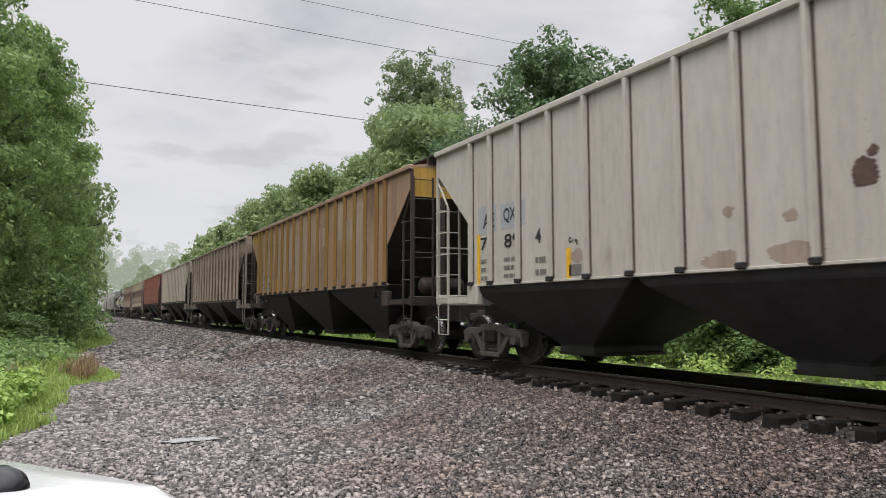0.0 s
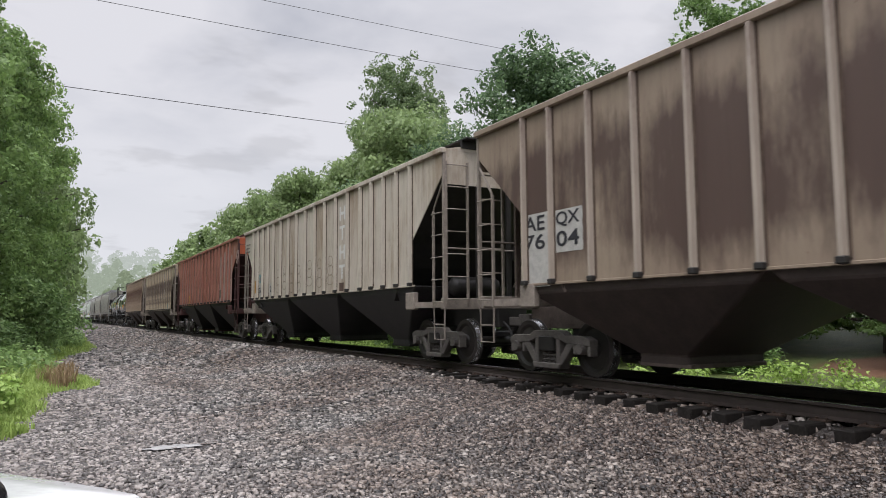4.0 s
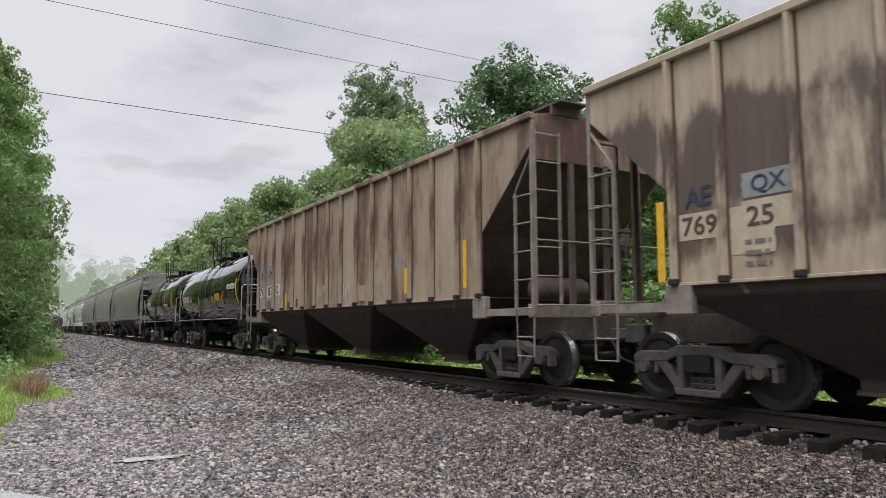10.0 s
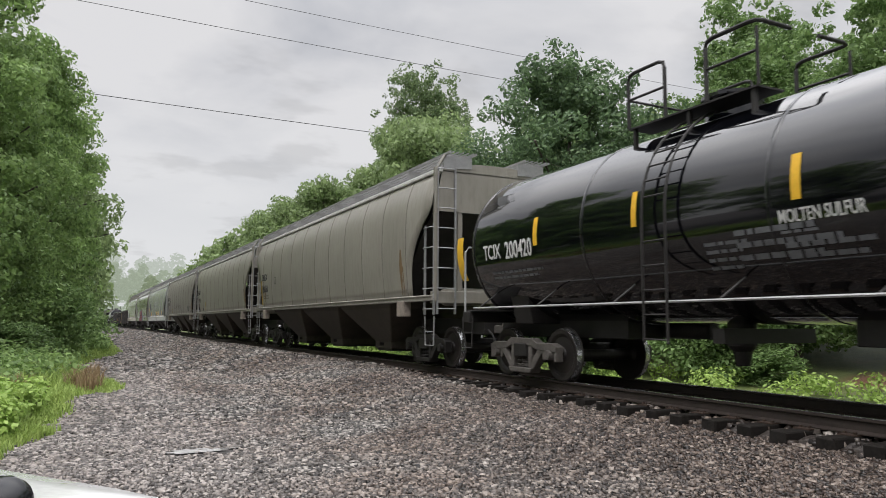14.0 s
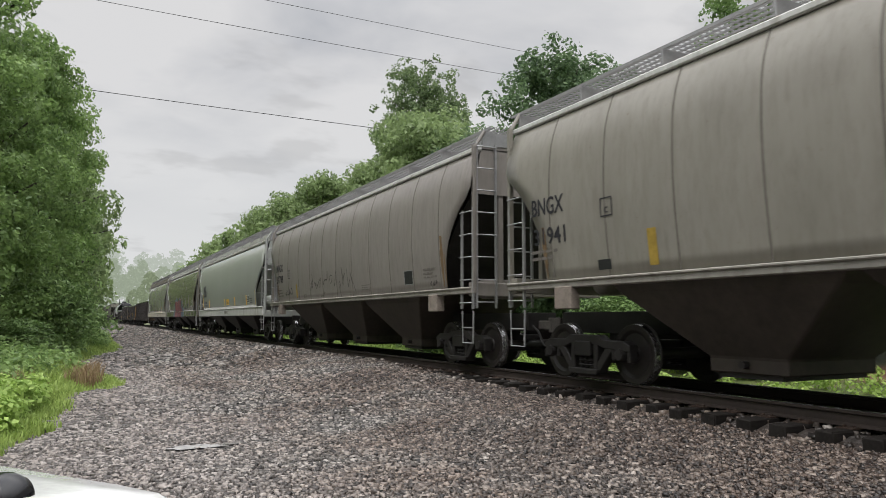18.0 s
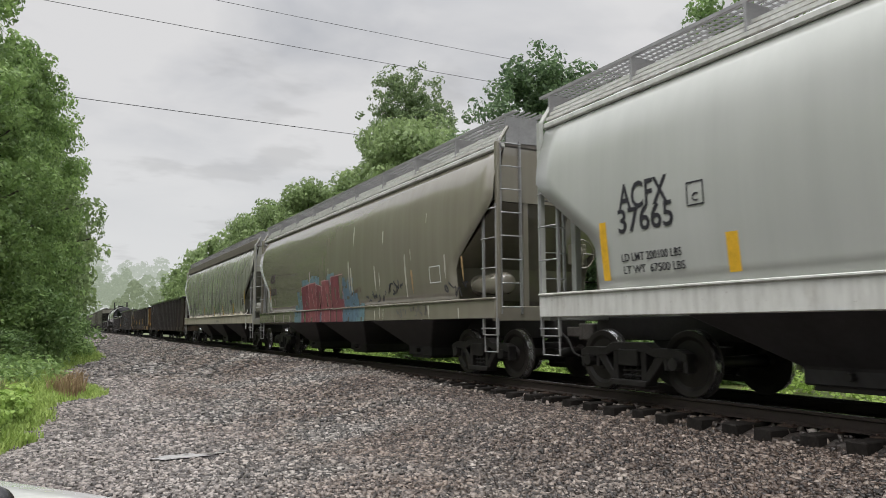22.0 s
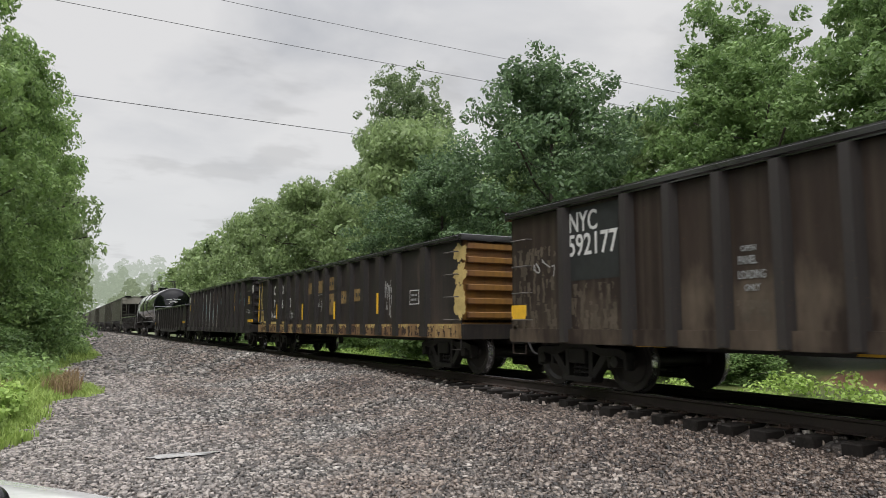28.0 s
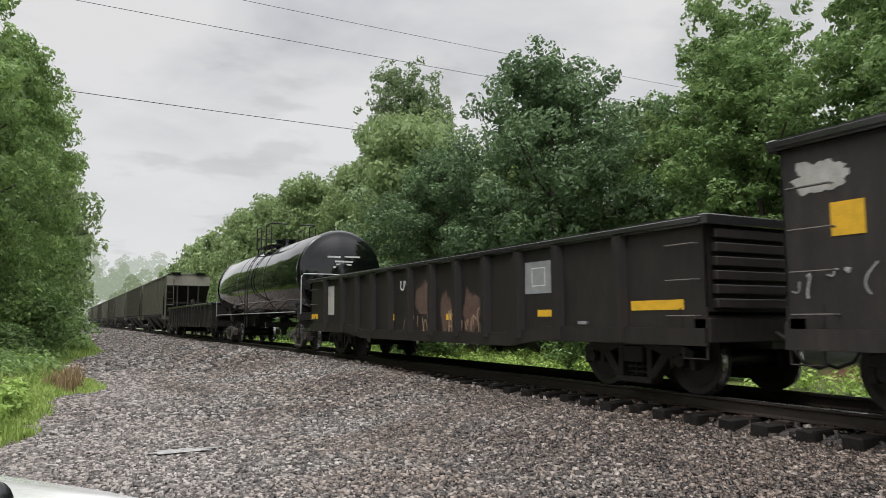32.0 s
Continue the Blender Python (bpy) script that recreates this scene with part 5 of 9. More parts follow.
NAME = "covered_hopper_car"
car_a = make(ribbed_hopper, "A", NAME, WHITE_A, WHITE_A, "dirty white ribbed covered hopper with blue lettering patches")
car_b = make(ribbed_hopper, "B", NAME, TAN_B, TAN_END, "faded tan ribbed covered hopper with yellow end", posts=wide_middle_posts(-0.1), low=1.66, dark=SOOT, gear=SOOT, post_skin=OCHRE_POST)
car_c = make(ribbed_hopper, "C", NAME, DARK_C, DARK_C, "sooty grey-brown ribbed covered hopper, heavily stained", dark=SHADED_BROWN, gear=GEAR_TAN, post_skin=TAN_POST, bay_mat=SOOT)
car_d = make(ribbed_hopper, "D", NAME, WHITE_D, WHITE_D, "stained light grey ribbed covered hopper with faint graffiti", posts=narrow_end_posts(), low=1.645, gear=GEAR_TAN)
car_e = make(ribbed_hopper, "E", NAME, RED_E, ORANGE_END, "faded brick-red ribbed covered hopper with orange end", posts=wide_middle_posts(0.0), low=1.66, dark=MAROON, gear=MAROON, bay_mat=BLACK_STEEL)
car_f = make(ribbed_hopper, "F", NAME, BROWN_F, BROWN_F, "beige covered hopper with peeling plum-brown patches", dark=SHADED_BROWN, gear=GEAR_TAN, bay_mat=SOOT)
car_g = make(ribbed_hopper, "G", NAME, BROWN_G, BROWN_G, "beige covered hopper with brown rust stains", dark=SHADED_BROWN, gear=GEAR_TAN, bay_mat=SOOT)
car_h = make(tank_car, "H", "tank_car", TANK_H, "glossy black sulfur tank car with white lettering")
car_i = make(tank_car, "I", "tank_car", TANK_H, "glossy black short tank car with end placard")
# white edge_mat on these three paints in the wet shine along the roof edge
car_j = make(curved_hopper, "J", NAME, GREY_J, GREY_J, "grimy grey smooth-sided covered hopper with roof walkway", seams=11, rail_mat=WALK_GREY, sill_mat=SILL_GREY, edge_mat=SILL_AND_SHINE_WHITE)
car_k = make(curved_hopper, "K", NAME, GREY_J, GREY_J, "grimy grey smooth-sided covered hopper with roof walkway", seams=11, rail_mat=WALK_GREY, sill_mat=SILL_GREY, edge_mat=SILL_AND_SHINE_WHITE)
car_l = make(curved_hopper, "L", NAME, GREY_L, GREY_L, "grimy grey smooth-sided covered hopper with scrawled graffiti", seams=11, rail_mat=WALK_GREY, sill_mat=SILL_GREY, edge_mat=SILL_AND_SHINE_WHITE)
# dark roofs of the next two paint shade into the gaps between the rails
car_m = make(curved_hopper, "M", NAME, GREY_M, GREY_M, "clean pale grey covered hopper with white side sill", sill_mat=SILL_AND_SHINE_WHITE, seams=0, round_end=False, dark=GREY_M, rails=True, edge_mat=SILL_AND_SHINE_WHITE, roof_mat=ROOF_O, rail_mat=WALK_GREY, sill=(1.12, 1.50), top=4.30)
car_n = make(curved_hopper, "N", NAME, GREY_N, GREY_N, "streaked grey covered hopper with red and blue graffiti", seams=0, round_end=False, dark=GREY_N, rails=True, edge_mat=SILL_AND_SHINE_WHITE, roof_mat=ROOF_O, rail_mat=WALK_GREY, sill=(1.12, 1.50), top=4.30)
car_o = make(curved_hopper, "O", NAME, GREY_O, GREY_O, "dull pale grey covered hopper with white corner bracket", seams=0, round_end=False, dark=GREY_O, crown=0.30, rail_mat=WALK_GREY, roof_mat=ROOF_O, sill_mat=SILL_CREAM, sill=(1.12, 1.50), top=4.30)
GON = "gondola_car"
car_p = make(gondola, "P", GON, GON_P, "tall rusty black gondola with stencilled white lettering", top=2.93, floor=0.74, bays=(1.53, 1.41, 0.79), inset=0.95, post_skin=GON_R)
car_q = make(gondola, "Q", GON, GON_Q, "black gondola with rust-yellow lower edge and yellow ends", top=2.77, floor=0.76, bays=(1.5, 1.47, 1.03), inset=0.85, end_skin=YELLOW_END, load=LOAD, sill_mat=RUST_SILL, post_half=(0.17, 0.12), sill_top=0.27)
car_r = make(gondola, "R", GON, GON_R, "dark brown gondola with yellow letters and white graffiti", top=2.95, bays=(1.44, 1.18, 0.97))
car_s = make(gondola, "S", GON, GON_S, "low dark rust gondola with yellow reflector bars", top=2.27, drop=0.12)
make(tank_car, "T", "tank_car", TANK_H, "large glossy black tank car with white end lettering", radius=1.5, centre=2.6)
make(gondola, "U", GON, GON_S, "low dark gondola behind the tank car", top=1.95)
end = COUPLING["U"]
for i in range(9):
    L = 18.0
    car = ribbed_hopper(NAME, L, end + L / 2, (TAIL_GREY, TAIL_DARK)[i % 2], GREY_J, SPIN, "distant grey covered hopper at the train's tail")
    CARS.append((car, end + L / 2))
    end += L


def travel(t):
    """How far the train has come; it picks up a little speed near the end."""
    a, b, gain = 25.0, 28.0, 0.53
    if t <= a:
        return SPEED * t
    if t <= b:
        return SPEED * t + 0.5 * gain / (b - a) * (t - a) ** 2
    return SPEED * t + 0.5 * gain * (b - a) + gain * (t - b)


def motions():
    """The whole train rolls on; the axles turn with it."""
    rows = [i / 15 for i in range(481)]
    for ws in SPIN:
        y = ws.matrix_basis.translation.y
        walk(ws, [(t, pose(0, y, WHEEL_R, math.degrees(travel(t) / WHEEL_R))) for t in rows])
    for car, y in CARS:
        walk(car, [(t, pose(TRACK, y - travel(t), 0)) for t in range(33)])

# ---- plants ----
def leaf_material(name, dark, light, rough=0.55, through=0.25):
    n = Nodes(name, rough, 0, 0.3)
    isl = n.per_island()
    big = n.noise(0.45, 3, 0.5)
    f = n.mix(0.5, isl, big)
    col = n.ramp(f, [(0.2, dark), (0.75, light)])
    n.color(col)
    tr = n.add("ShaderNodeBsdfTranslucent")
    n.link(col, tr.inputs[0])
    mx = n.add("ShaderNodeMixShader")
    mx.inputs[0].default_value = through
    n.link(n.b.outputs[0], mx.inputs[1])
    n.link(tr.outputs[0], mx.inputs[2])
    n.link(mx.outputs[0], n.out.inputs[0])
    return n.m


LEAF_A = leaf_material("green_leaves", (0.13, 0.21, 0.07), (0.32, 0.46, 0.16), 0.42, 0.45)
LEAF_B = leaf_material("dark_green_leaves", (0.07, 0.118, 0.062), (0.18, 0.275, 0.125), 0.5, 0.35)
LEAF_C = leaf_material("light_green_leaves", (0.10, 0.17, 0.055), (0.235, 0.35, 0.125), 0.5, 0.4)
LEAF_TALL = leaf_material("grey_green_leaves", (0.10, 0.15, 0.07), (0.23, 0.31, 0.14), 0.5, 0.4)
# haze over the woods is put into this paler leaf colour
LEAF_MID = leaf_material("haze_paled_green_leaves", (0.14, 0.20, 0.085), (0.31, 0.41, 0.175), 0.5, 0.42)
n = Nodes("grey_bark", 0.85)
bk = n.noise(6, 6, 0.7, (3, 3, 0.5))
n.color(n.ramp(bk, [(0.3, (0.03, 0.025, 0.02)), (0.7, (0.12, 0.10, 0.085))]))
n.bump(bk, 0.8, 0.03)
BARK = n.m


def leaf_cloud(name, centres, radii, count, size, material, rng, squash=0.75, up=0.35):
    """Many small folded leaves on the shells of clumps."""
    centres, radii = np.array(centres), np.array(radii)
    w = radii ** 2
    pick = rng.choice(len(radii), count, p=w / w.sum())
    d = rng.normal(size=(count, 3))
    d /= np.linalg.norm(d, axis=1)[:, None]
    r = radii[pick] * np.abs(rng.normal(0.86, 0.15, count))
    p = centres[pick] + d * r[:, None] * np.array([1, 1, squash])
    nrm = d + rng.normal(scale=0.7, size=(count, 3)) + np.array([0, 0, up])
    nrm /= np.linalg.norm(nrm, axis=1)[:, None]
    t = np.cross(nrm, rng.normal(size=(count, 3)))
    t /= np.linalg.norm(t, axis=1)[:, None]
    b = np.cross(nrm, t)
    s = (size * rng.uniform(0.6, 1.35, count))[:, None]
    v = np.stack([p - t * s * 0.6, p + b * s * 0.33 + nrm * s * 0.1, p + t * s * 0.6, p - b * s * 0.33 + nrm * s * 0.1], 1).reshape(-1, 3)
    me = bpy.data.meshes.new(name)
    me.vertices.add(count * 4)
    me.vertices.foreach_set("co", v.astype(np.float32).ravel())
    me.loops.add(count * 4)
    me.loops.foreach_set("vertex_index", np.arange(count * 4, dtype=np.int32))
    me.polygons.add(count)
    me.polygons.foreach_set("loop_start", np.arange(0, count * 4, 4, dtype=np.int32))
    me.polygons.foreach_set("loop_total", np.full(count, 4, dtype=np.int32))
    me.update()
    me.materials.append(material)
    return me


def tree_proto(seed, height, spread, base, leaves, size, material, label, lean=0.0, rise=1.0, clump=1.0, peak=0.75, twigs=5):
    """Trunk, limbs and a crown of clumps; base: where the crown starts, as a share of the height."""
    rng = np.random.default_rng(seed)
    r = random.Random(seed)
    top = thing("tree", label, "tree", "trees along the track")
    bm = bmesh.new()
    pts = []
    for i in range(9):
        k = i / 8
        pts.append((lean * k * height + 0.25 * math.sin(seed + 3 * k), 0.25 * math.cos(seed * 2 + 2.4 * k) - 0.25, height * 0.9 * k - 0.6))
    rings = []
    for i, p in enumerate(pts):
        rad = 0.028 * height * (1 - i / 9) ** 0.8 * 0.55
        rings.append([(p[0] + rad * math.cos(a * math.pi / 4), p[1] + rad * math.sin(a * math.pi / 4), p[2]) for a in range(8)])
    loft(bm, rings)
    centres, radii = [], []
    limbs = int(24 + spread * 7)
    branches = []
    for i in range(limbs):
        k = base + (0.97 - base) * (i + r.random()) / limbs
        j = min(7, int(k * 8))
        o = Vector(pts[j]).lerp(Vector(pts[j + 1]), k * 8 - j) if k < 1 else Vector(pts[8])
        o.z = height * 0.9 * k
        ang = i * 2.4 + r.uniform(-0.4, 0.4)
        shape = math.sin(math.pi * min(1, max(0.08, (k - base) / (1.08 - base))) ** 0.7) ** peak
        ln = spread * shape * r.uniform(0.62, 1.08)
        tip = o + Vector((math.cos(ang) * ln, math.sin(ang) * ln, ln * r.uniform(0.05, 0.55) * rise))
        mid = o.lerp(tip, 0.5) + Vector((0, 0, -0.08 * ln))
        limb_bm = bmesh.new()
        tube(limb_bm, [o, mid, tip], 0.02 + 0.006 * height * (1 - k) * 0.6, 5)
        branches.append(limb_bm)
        for j in range(twigs):
            q = (0.3, 0.5, 0.7, 0.86, 1.0)[j % 5]
            c = o.lerp(tip, q) + Vector((r.uniform(-0.8, 0.8), r.uniform(-0.8, 0.8), r.uniform(-0.4, 0.7))) * min(1.0, 0.25 * spread) * (1.0 + 0.5 * (j // 5))
            centres.append(tuple(c))
            radii.append(clump * (0.45 + 0.10 * spread) * r.uniform(0.5, 1.25) * (0.75 + 0.3 * q))
    centres.append((pts[8][0], pts[8][1], height * 0.9))
    radii.append(0.5)
    part("trunk", fixed(bm), BARK, top)
    keep = branches[::4]
    for lb in branches:
        if lb in keep:
            part("limb", fixed(lb), BARK, top)
        else:
            lb.free()
    me = leaf_cloud("crown", centres, radii, leaves, size, material, rng)
    cr = new("crown", me)
    cr.parent = top
    return top


PROTO = [
    tree_proto(11, 14, 3.3, 0.03, 38000, 0.165, LEAF_A, "leafy green deciduous tree at the edge of a gravel lot", 0.0, 1.0, 0.7, 0.75, 10),
    tree_proto(12, 14.6, 5.4, 0.10, 52000, 0.175, LEAF_B, "wide dark green tree hung with vines beside the track", 0.0, 0.7, 0.62, 1.15, 10),
    tree_proto(13, 23.0, 4.1, 0.40, 36000, 0.20, LEAF_TALL, "tall green deciduous tree above the woods", 0.0, 1.6, 0.5, 0.8, 20),
    tree_proto(14, 13, 3.9, 0.06, 20000, 0.25, LEAF_MID, "green deciduous tree in the woods along the track"),
    tree_proto(15, 16, 4.0, 0.08, 36000, 0.19, LEAF_C, "tall light green deciduous tree across the track", 0.0, 1.2, 0.6, 0.75, 10),
    tree_proto(16, 4.2, 1.9, 0.02, 9000, 0.17, LEAF_C, "light green bushy sapling beside the track"),
    None,
    tree_proto(18, 13, 3.9, 0.06, 4400, 0.47, LEAF_MID, "green deciduous tree deep in the woods, some added out of view"),
]
used = set()


def plant(kind, x, y, scale=1.0, turn=0.0, stretch=1.0):
    m = pose(x, y, ground_z(x, y) - 0.1, 0, 0, turn) @ Matrix.Diagonal((scale, scale, scale * stretch, 1))
    if kind not in used:
        used.add(kind)
        PROTO[kind].matrix_basis = m
        return PROTO[kind]
    if kind > 5:
        m = m @ Matrix.Diagonal((*[1 / v for v in PROTO[kind].scale], 1))
    return copy_thing(PROTO[kind], m)


# the row on the lot's side, whose edge runs along the track
rl = random.Random(21)
for (k, x, y, s, st) in [(0, -4.4, 23, 0.9, 1.0), (0, -3.0, 29, 0.95, 1.0), (3, -6.5, 30, 1.0, 1.15), (0, -2.3, 36, 1.0, 1.22), (0, -2.4, 44, 1.05, 1.2), (0, -4.2, 33, 1.2, 1.42), (3, -1.9, 54, 1.0, 1.1), (3, -1.7, 66, 1.0, 1.1), (7, -1.4, 80, 1.05, 1.25), (7, -1.0, 98, 1.1, 1.25), (7, -0.5, 120, 1.1, 1.25), (7, 0, 150, 1.2, 1.25), (7, -7, 48, 1.1, 1.1), (7, -8.5, 26, 1.1, 1.2), (7, -8, 62, 1.1, 1.1),
                         # unseen trees round the camera, added to darken reflections on the car sides
                         (7, -11, 17, 1.1, 0.8), (7, -12.5, 10, 1.1, 0.75), (7, -13, 2, 1.1, 0.75), (7, -13, -6, 1.1, 0.75), (7, -14, -14, 1.1, 0.75), (7, -14, -22, 1.1, 0.75), (7, -20, 6, 1.2, 0.8), (7, -20, -8, 1.2, 0.8), (7, -11, -31, 1.1, 0.7), (7, -4, -38, 1.1, 0.7), (7, 17, -20, 1.1, 0.9), (7, 17, -32, 1.1, 0.9),
                         (5, -1.4, 31, 0.85, 0.9), (5, -0.9, 38, 0.85, 0.8), (5, -1.4, 25.5, 0.7, 0.7), (5, -0.5, 46, 0.9, 0.8), (5, -0.2, 56, 1.0, 0.8), (5, 0.5, 70, 1.0, 0.8), (5, -3.4, 21, 0.8, 0.8)]:
    plant(k, x, y, s, rl.uniform(0, 360), st)
# the woods across the track
for (k, x, y, s, st) in [(1, 18.7, 24.6, 0.98, 0.97), (1, 17.0, 31.5, 0.85, 0.9), (2, 25.9, 56, 1.0, 1.06), (3, 17.5, 37, 1.0, 0.95), (3, 20, 43, 1.1, 1.0), (3, 20, 52, 1.05, 0.94), (3, 22.5, 50, 1.05, 1.0), (3, 18, 59, 1.05, 0.95), (3, 18, 67, 1.05, 0.93), (3, 18, 76, 1.05, 0.93), (3, 21, 63, 1.05, 0.96), (7, 18.2, 86, 1.0, 1.09), (7, 18, 98, 1.0, 1.07), (7, 18, 112, 1.0, 1.09), (7, 19.5, 128, 1.0, 1.05), (7, 20, 146, 1.0, 1.0),
                         (7, 25, 35, 1.1, 1.0), (7, 25, 46, 1.1, 1.05), (4, 21.5, 16.5, 0.85, 0.85), (4, 24.5, 19.5, 1.08, 1.2), (4, 23, 13, 1.0, 1.14), (4, 21, 9.5, 1.0, 1.0), (7, 26, 7, 1.1, 1.3), (4, 21.5, 4, 1.0, 1.0), (7, 22, -3, 1.0, 1.2), (7, 30, 14, 1.1, 1.3), (7, 31, 24, 1.1, 1.0), (3, 24.5, 25.5, 1.0, 0.8), (3, 21.5, 29, 0.9, 0.8),
                         (5, 13.6, 27.5, 1.1, 1.05), (5, 15.5, 33, 1.1, 1.0), (5, 15, 39, 1.2, 1.0), (5, 15.2, 46, 1.3, 1.1), (5, 15.6, 54, 1.3, 1.1), (5, 16.3, 20, 1.0, 0.8), (5, 17.5, 15.5, 1.1, 0.9), (5, 17.6, 14.2, 0.7, 0.5), (5, 19.5, 6.0, 0.9, 0.6), (5, 15.5, 64, 1.4, 1.2), (5, 15.5, 76, 1.4, 1.2), (7, 33, 4, 1.1, 0.8), (7, 32, 11, 1.1, 0.7), (7, 35, 18, 1.1, 0.7), (7, 34, 30, 1.1, 0.7), (7, 30, 38, 1.1, 0.7), (7, 32, 46, 1.1, 0.7), (7, 29, 55, 1.1, 0.7), (7, 27, 66, 1.1, 0.7), (7, 27, 78, 1.1, 0.7), (7, 26, 90, 1.1, 0.7), (5, 24, 24, 1.6, 1.0), (5, 27, 29, 1.6, 1.0), (5, 22, 34, 1.6, 1.0), (5, 21, 47, 1.6, 1.0), (5, 20, 59, 1.6, 1.0), (5, 20, 70, 1.6, 1.0), (5, 22, 20, 1.6, 1.0), (5, 25.5, 9, 1.6, 1.0)]:
    plant(k, x, y, s, rl.uniform(0, 360), st)


# ---- the far end of the cutting: a backdrop of woods whose pale glow stands in for rain mist ----
def mist_glow_leaves(name, glow, base):
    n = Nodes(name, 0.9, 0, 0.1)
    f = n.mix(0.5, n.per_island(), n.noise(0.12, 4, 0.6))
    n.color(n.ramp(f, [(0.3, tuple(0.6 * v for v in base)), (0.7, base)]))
    # the leaves are no lamps: this emission paints in the mist
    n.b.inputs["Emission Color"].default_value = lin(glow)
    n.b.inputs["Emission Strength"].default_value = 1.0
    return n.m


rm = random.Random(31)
for (mat, y, wide, tops, count) in ((mist_glow_leaves("mist_glow_green_leaves", (0.17, 0.205, 0.135), (0.07, 0.085, 0.05)), 270, ((16, 70), (-30, -1)), (11, 19), 24000),
                                    (mist_glow_leaves("mist_glow_pale_leaves", (0.295, 0.34, 0.265), (0.05, 0.06, 0.042)), 370, ((13, 110), (-40, 3)), (22, 29), 26000),
                                    (mist_glow_leaves("mist_glow_palest_leaves", (0.45, 0.49, 0.44), (0.035, 0.04, 0.033)), 470, ((-60, 150),), (35, 44), 26000)):
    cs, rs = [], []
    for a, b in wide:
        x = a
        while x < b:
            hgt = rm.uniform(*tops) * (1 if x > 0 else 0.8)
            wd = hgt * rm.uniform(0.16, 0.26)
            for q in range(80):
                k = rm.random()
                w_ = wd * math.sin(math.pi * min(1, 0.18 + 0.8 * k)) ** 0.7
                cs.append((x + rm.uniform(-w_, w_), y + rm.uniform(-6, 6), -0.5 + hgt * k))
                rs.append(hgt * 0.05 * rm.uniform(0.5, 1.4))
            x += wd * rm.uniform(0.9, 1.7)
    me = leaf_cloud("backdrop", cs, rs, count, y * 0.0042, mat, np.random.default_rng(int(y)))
    tagged(new("backdrop", me), "pale distant woods, rain mist painted in by glowing leaf colour", "distant woods", kind="structure")


# ---- wires ----
WIRE = plain("dark_cable", (0.03, 0.03, 0.032), 0.6)


def wire(a, b, sag, r=0.02):
    bm = bmesh.new()
    a, b = Vector(a), Vector(b)
    pts = []
    for i in range(25):
        k = i / 24
        p = a.lerp(b, k)
        p.z -= sag * 4 * k * (1 - k)
        pts.append(p)
    tube(bm, pts, r, 5)
    ob = part("overhead_wire", bm, WIRE)
    return tagged(ob, "thin dark overhead wire strung across the track", "wire", "overhead wires")


n = Nodes("weathered_pole_wood", 0.85)
pg = n.noise(4, 5, 0.6, (6, 6, 0.4))
n.color(n.ramp(pg, [(0.3, (0.06, 0.05, 0.042)), (0.7, (0.15, 0.13, 0.11))]))
n.bump(pg, 0.5, 0.01)
for px in (-45, 80):
    gz = ground_z(px, 45)
    pole = thing("utility_pole", "tall weathered wooden pole carrying the overhead wires", "pole", "utility poles", pose(px, 45, gz))
    bm = bmesh.new()
    lathe(bm, [(-0.6, 0.2), (8.0, 0.18), (23.2 - gz, 0.12)], "z", 14)
    part("pole_shaft", fixed(bm), n.m, pole, smooth=True)
    for z in (14.93, 20.33, 22.43):
        bm = bmesh.new()
        lathe(bm, [(0.0, 0.03), (0.1, 0.07), (0.14, 0.04), (0.2, 0.06), (0.24, 0.02)], "y", 10, (0, -0.25, z - gz))
        part("insulator", fixed(bm), n.m, pole)
for z, y, r_ in ((14.0, 45, 0.022), (19.4, 45, 0.018), (21.5, 45, 0.016)):
    wire((-45, y, z + 1.0), (80, y, z + 0.9), 1.0, r_)

# ---- gravel: loose crushed stones on the lot and the ballast shoulder ----
n = Nodes("wet_crushed_stone", 0.45, 0, 0.5)
isl = n.per_island()
zone = n.noise(0.5, 4, 0.6)
grey = n.ramp(isl, [(0.0, (0.0080, 0.0073, 0.0067)), (0.3, (0.0409, 0.0369, 0.0332)), (0.6, (0.1317, 0.1203, 0.1082)), (0.86, (0.2982, 0.2739, 0.2489)), (1.0, (0.4450, 0.4108, 0.3752))])
warm = n.ramp(isl, [(0.0, (0.0145, 0.0118, 0.0102)), (0.5, (0.092, 0.070, 0.0575)), (1.0, (0.31, 0.25, 0.208))])
sx_ = n.add("ShaderNodeSeparateXYZ")
n.link(n.c.outputs["Object"], sx_.inputs[0])
lot = n.ramp(n.math("ADD", n.math("MULTIPLY", sx_.outputs["X"], -0.1), n.math("MULTIPLY", n.mix(0.5, zone, n.noise(1.1, 4, 0.65)), 0.7)), [(0.08, (0, 0, 0)), (0.24, (1, 1, 1))])
# fine gravel of the lot, with its wet sky sheen painted in as paler stone
sheen_fines = n.ramp(isl, [(0.0, (0.0401, 0.0349, 0.0324)), (0.5, (0.1736, 0.1527, 0.1406)), (1.0, (0.4094, 0.3652, 0.3357))])
stones_col = n.mix(n.math("MULTIPLY", lot, 0.75), n.mix(n.ramp(zone, [(0.4, (0, 0, 0)), (0.58, (1, 1, 1))]), grey, warm), sheen_fines)
# damp, earthy places where fines have washed in; those beside the track also paint in the train's shade
damp_and_shade = None
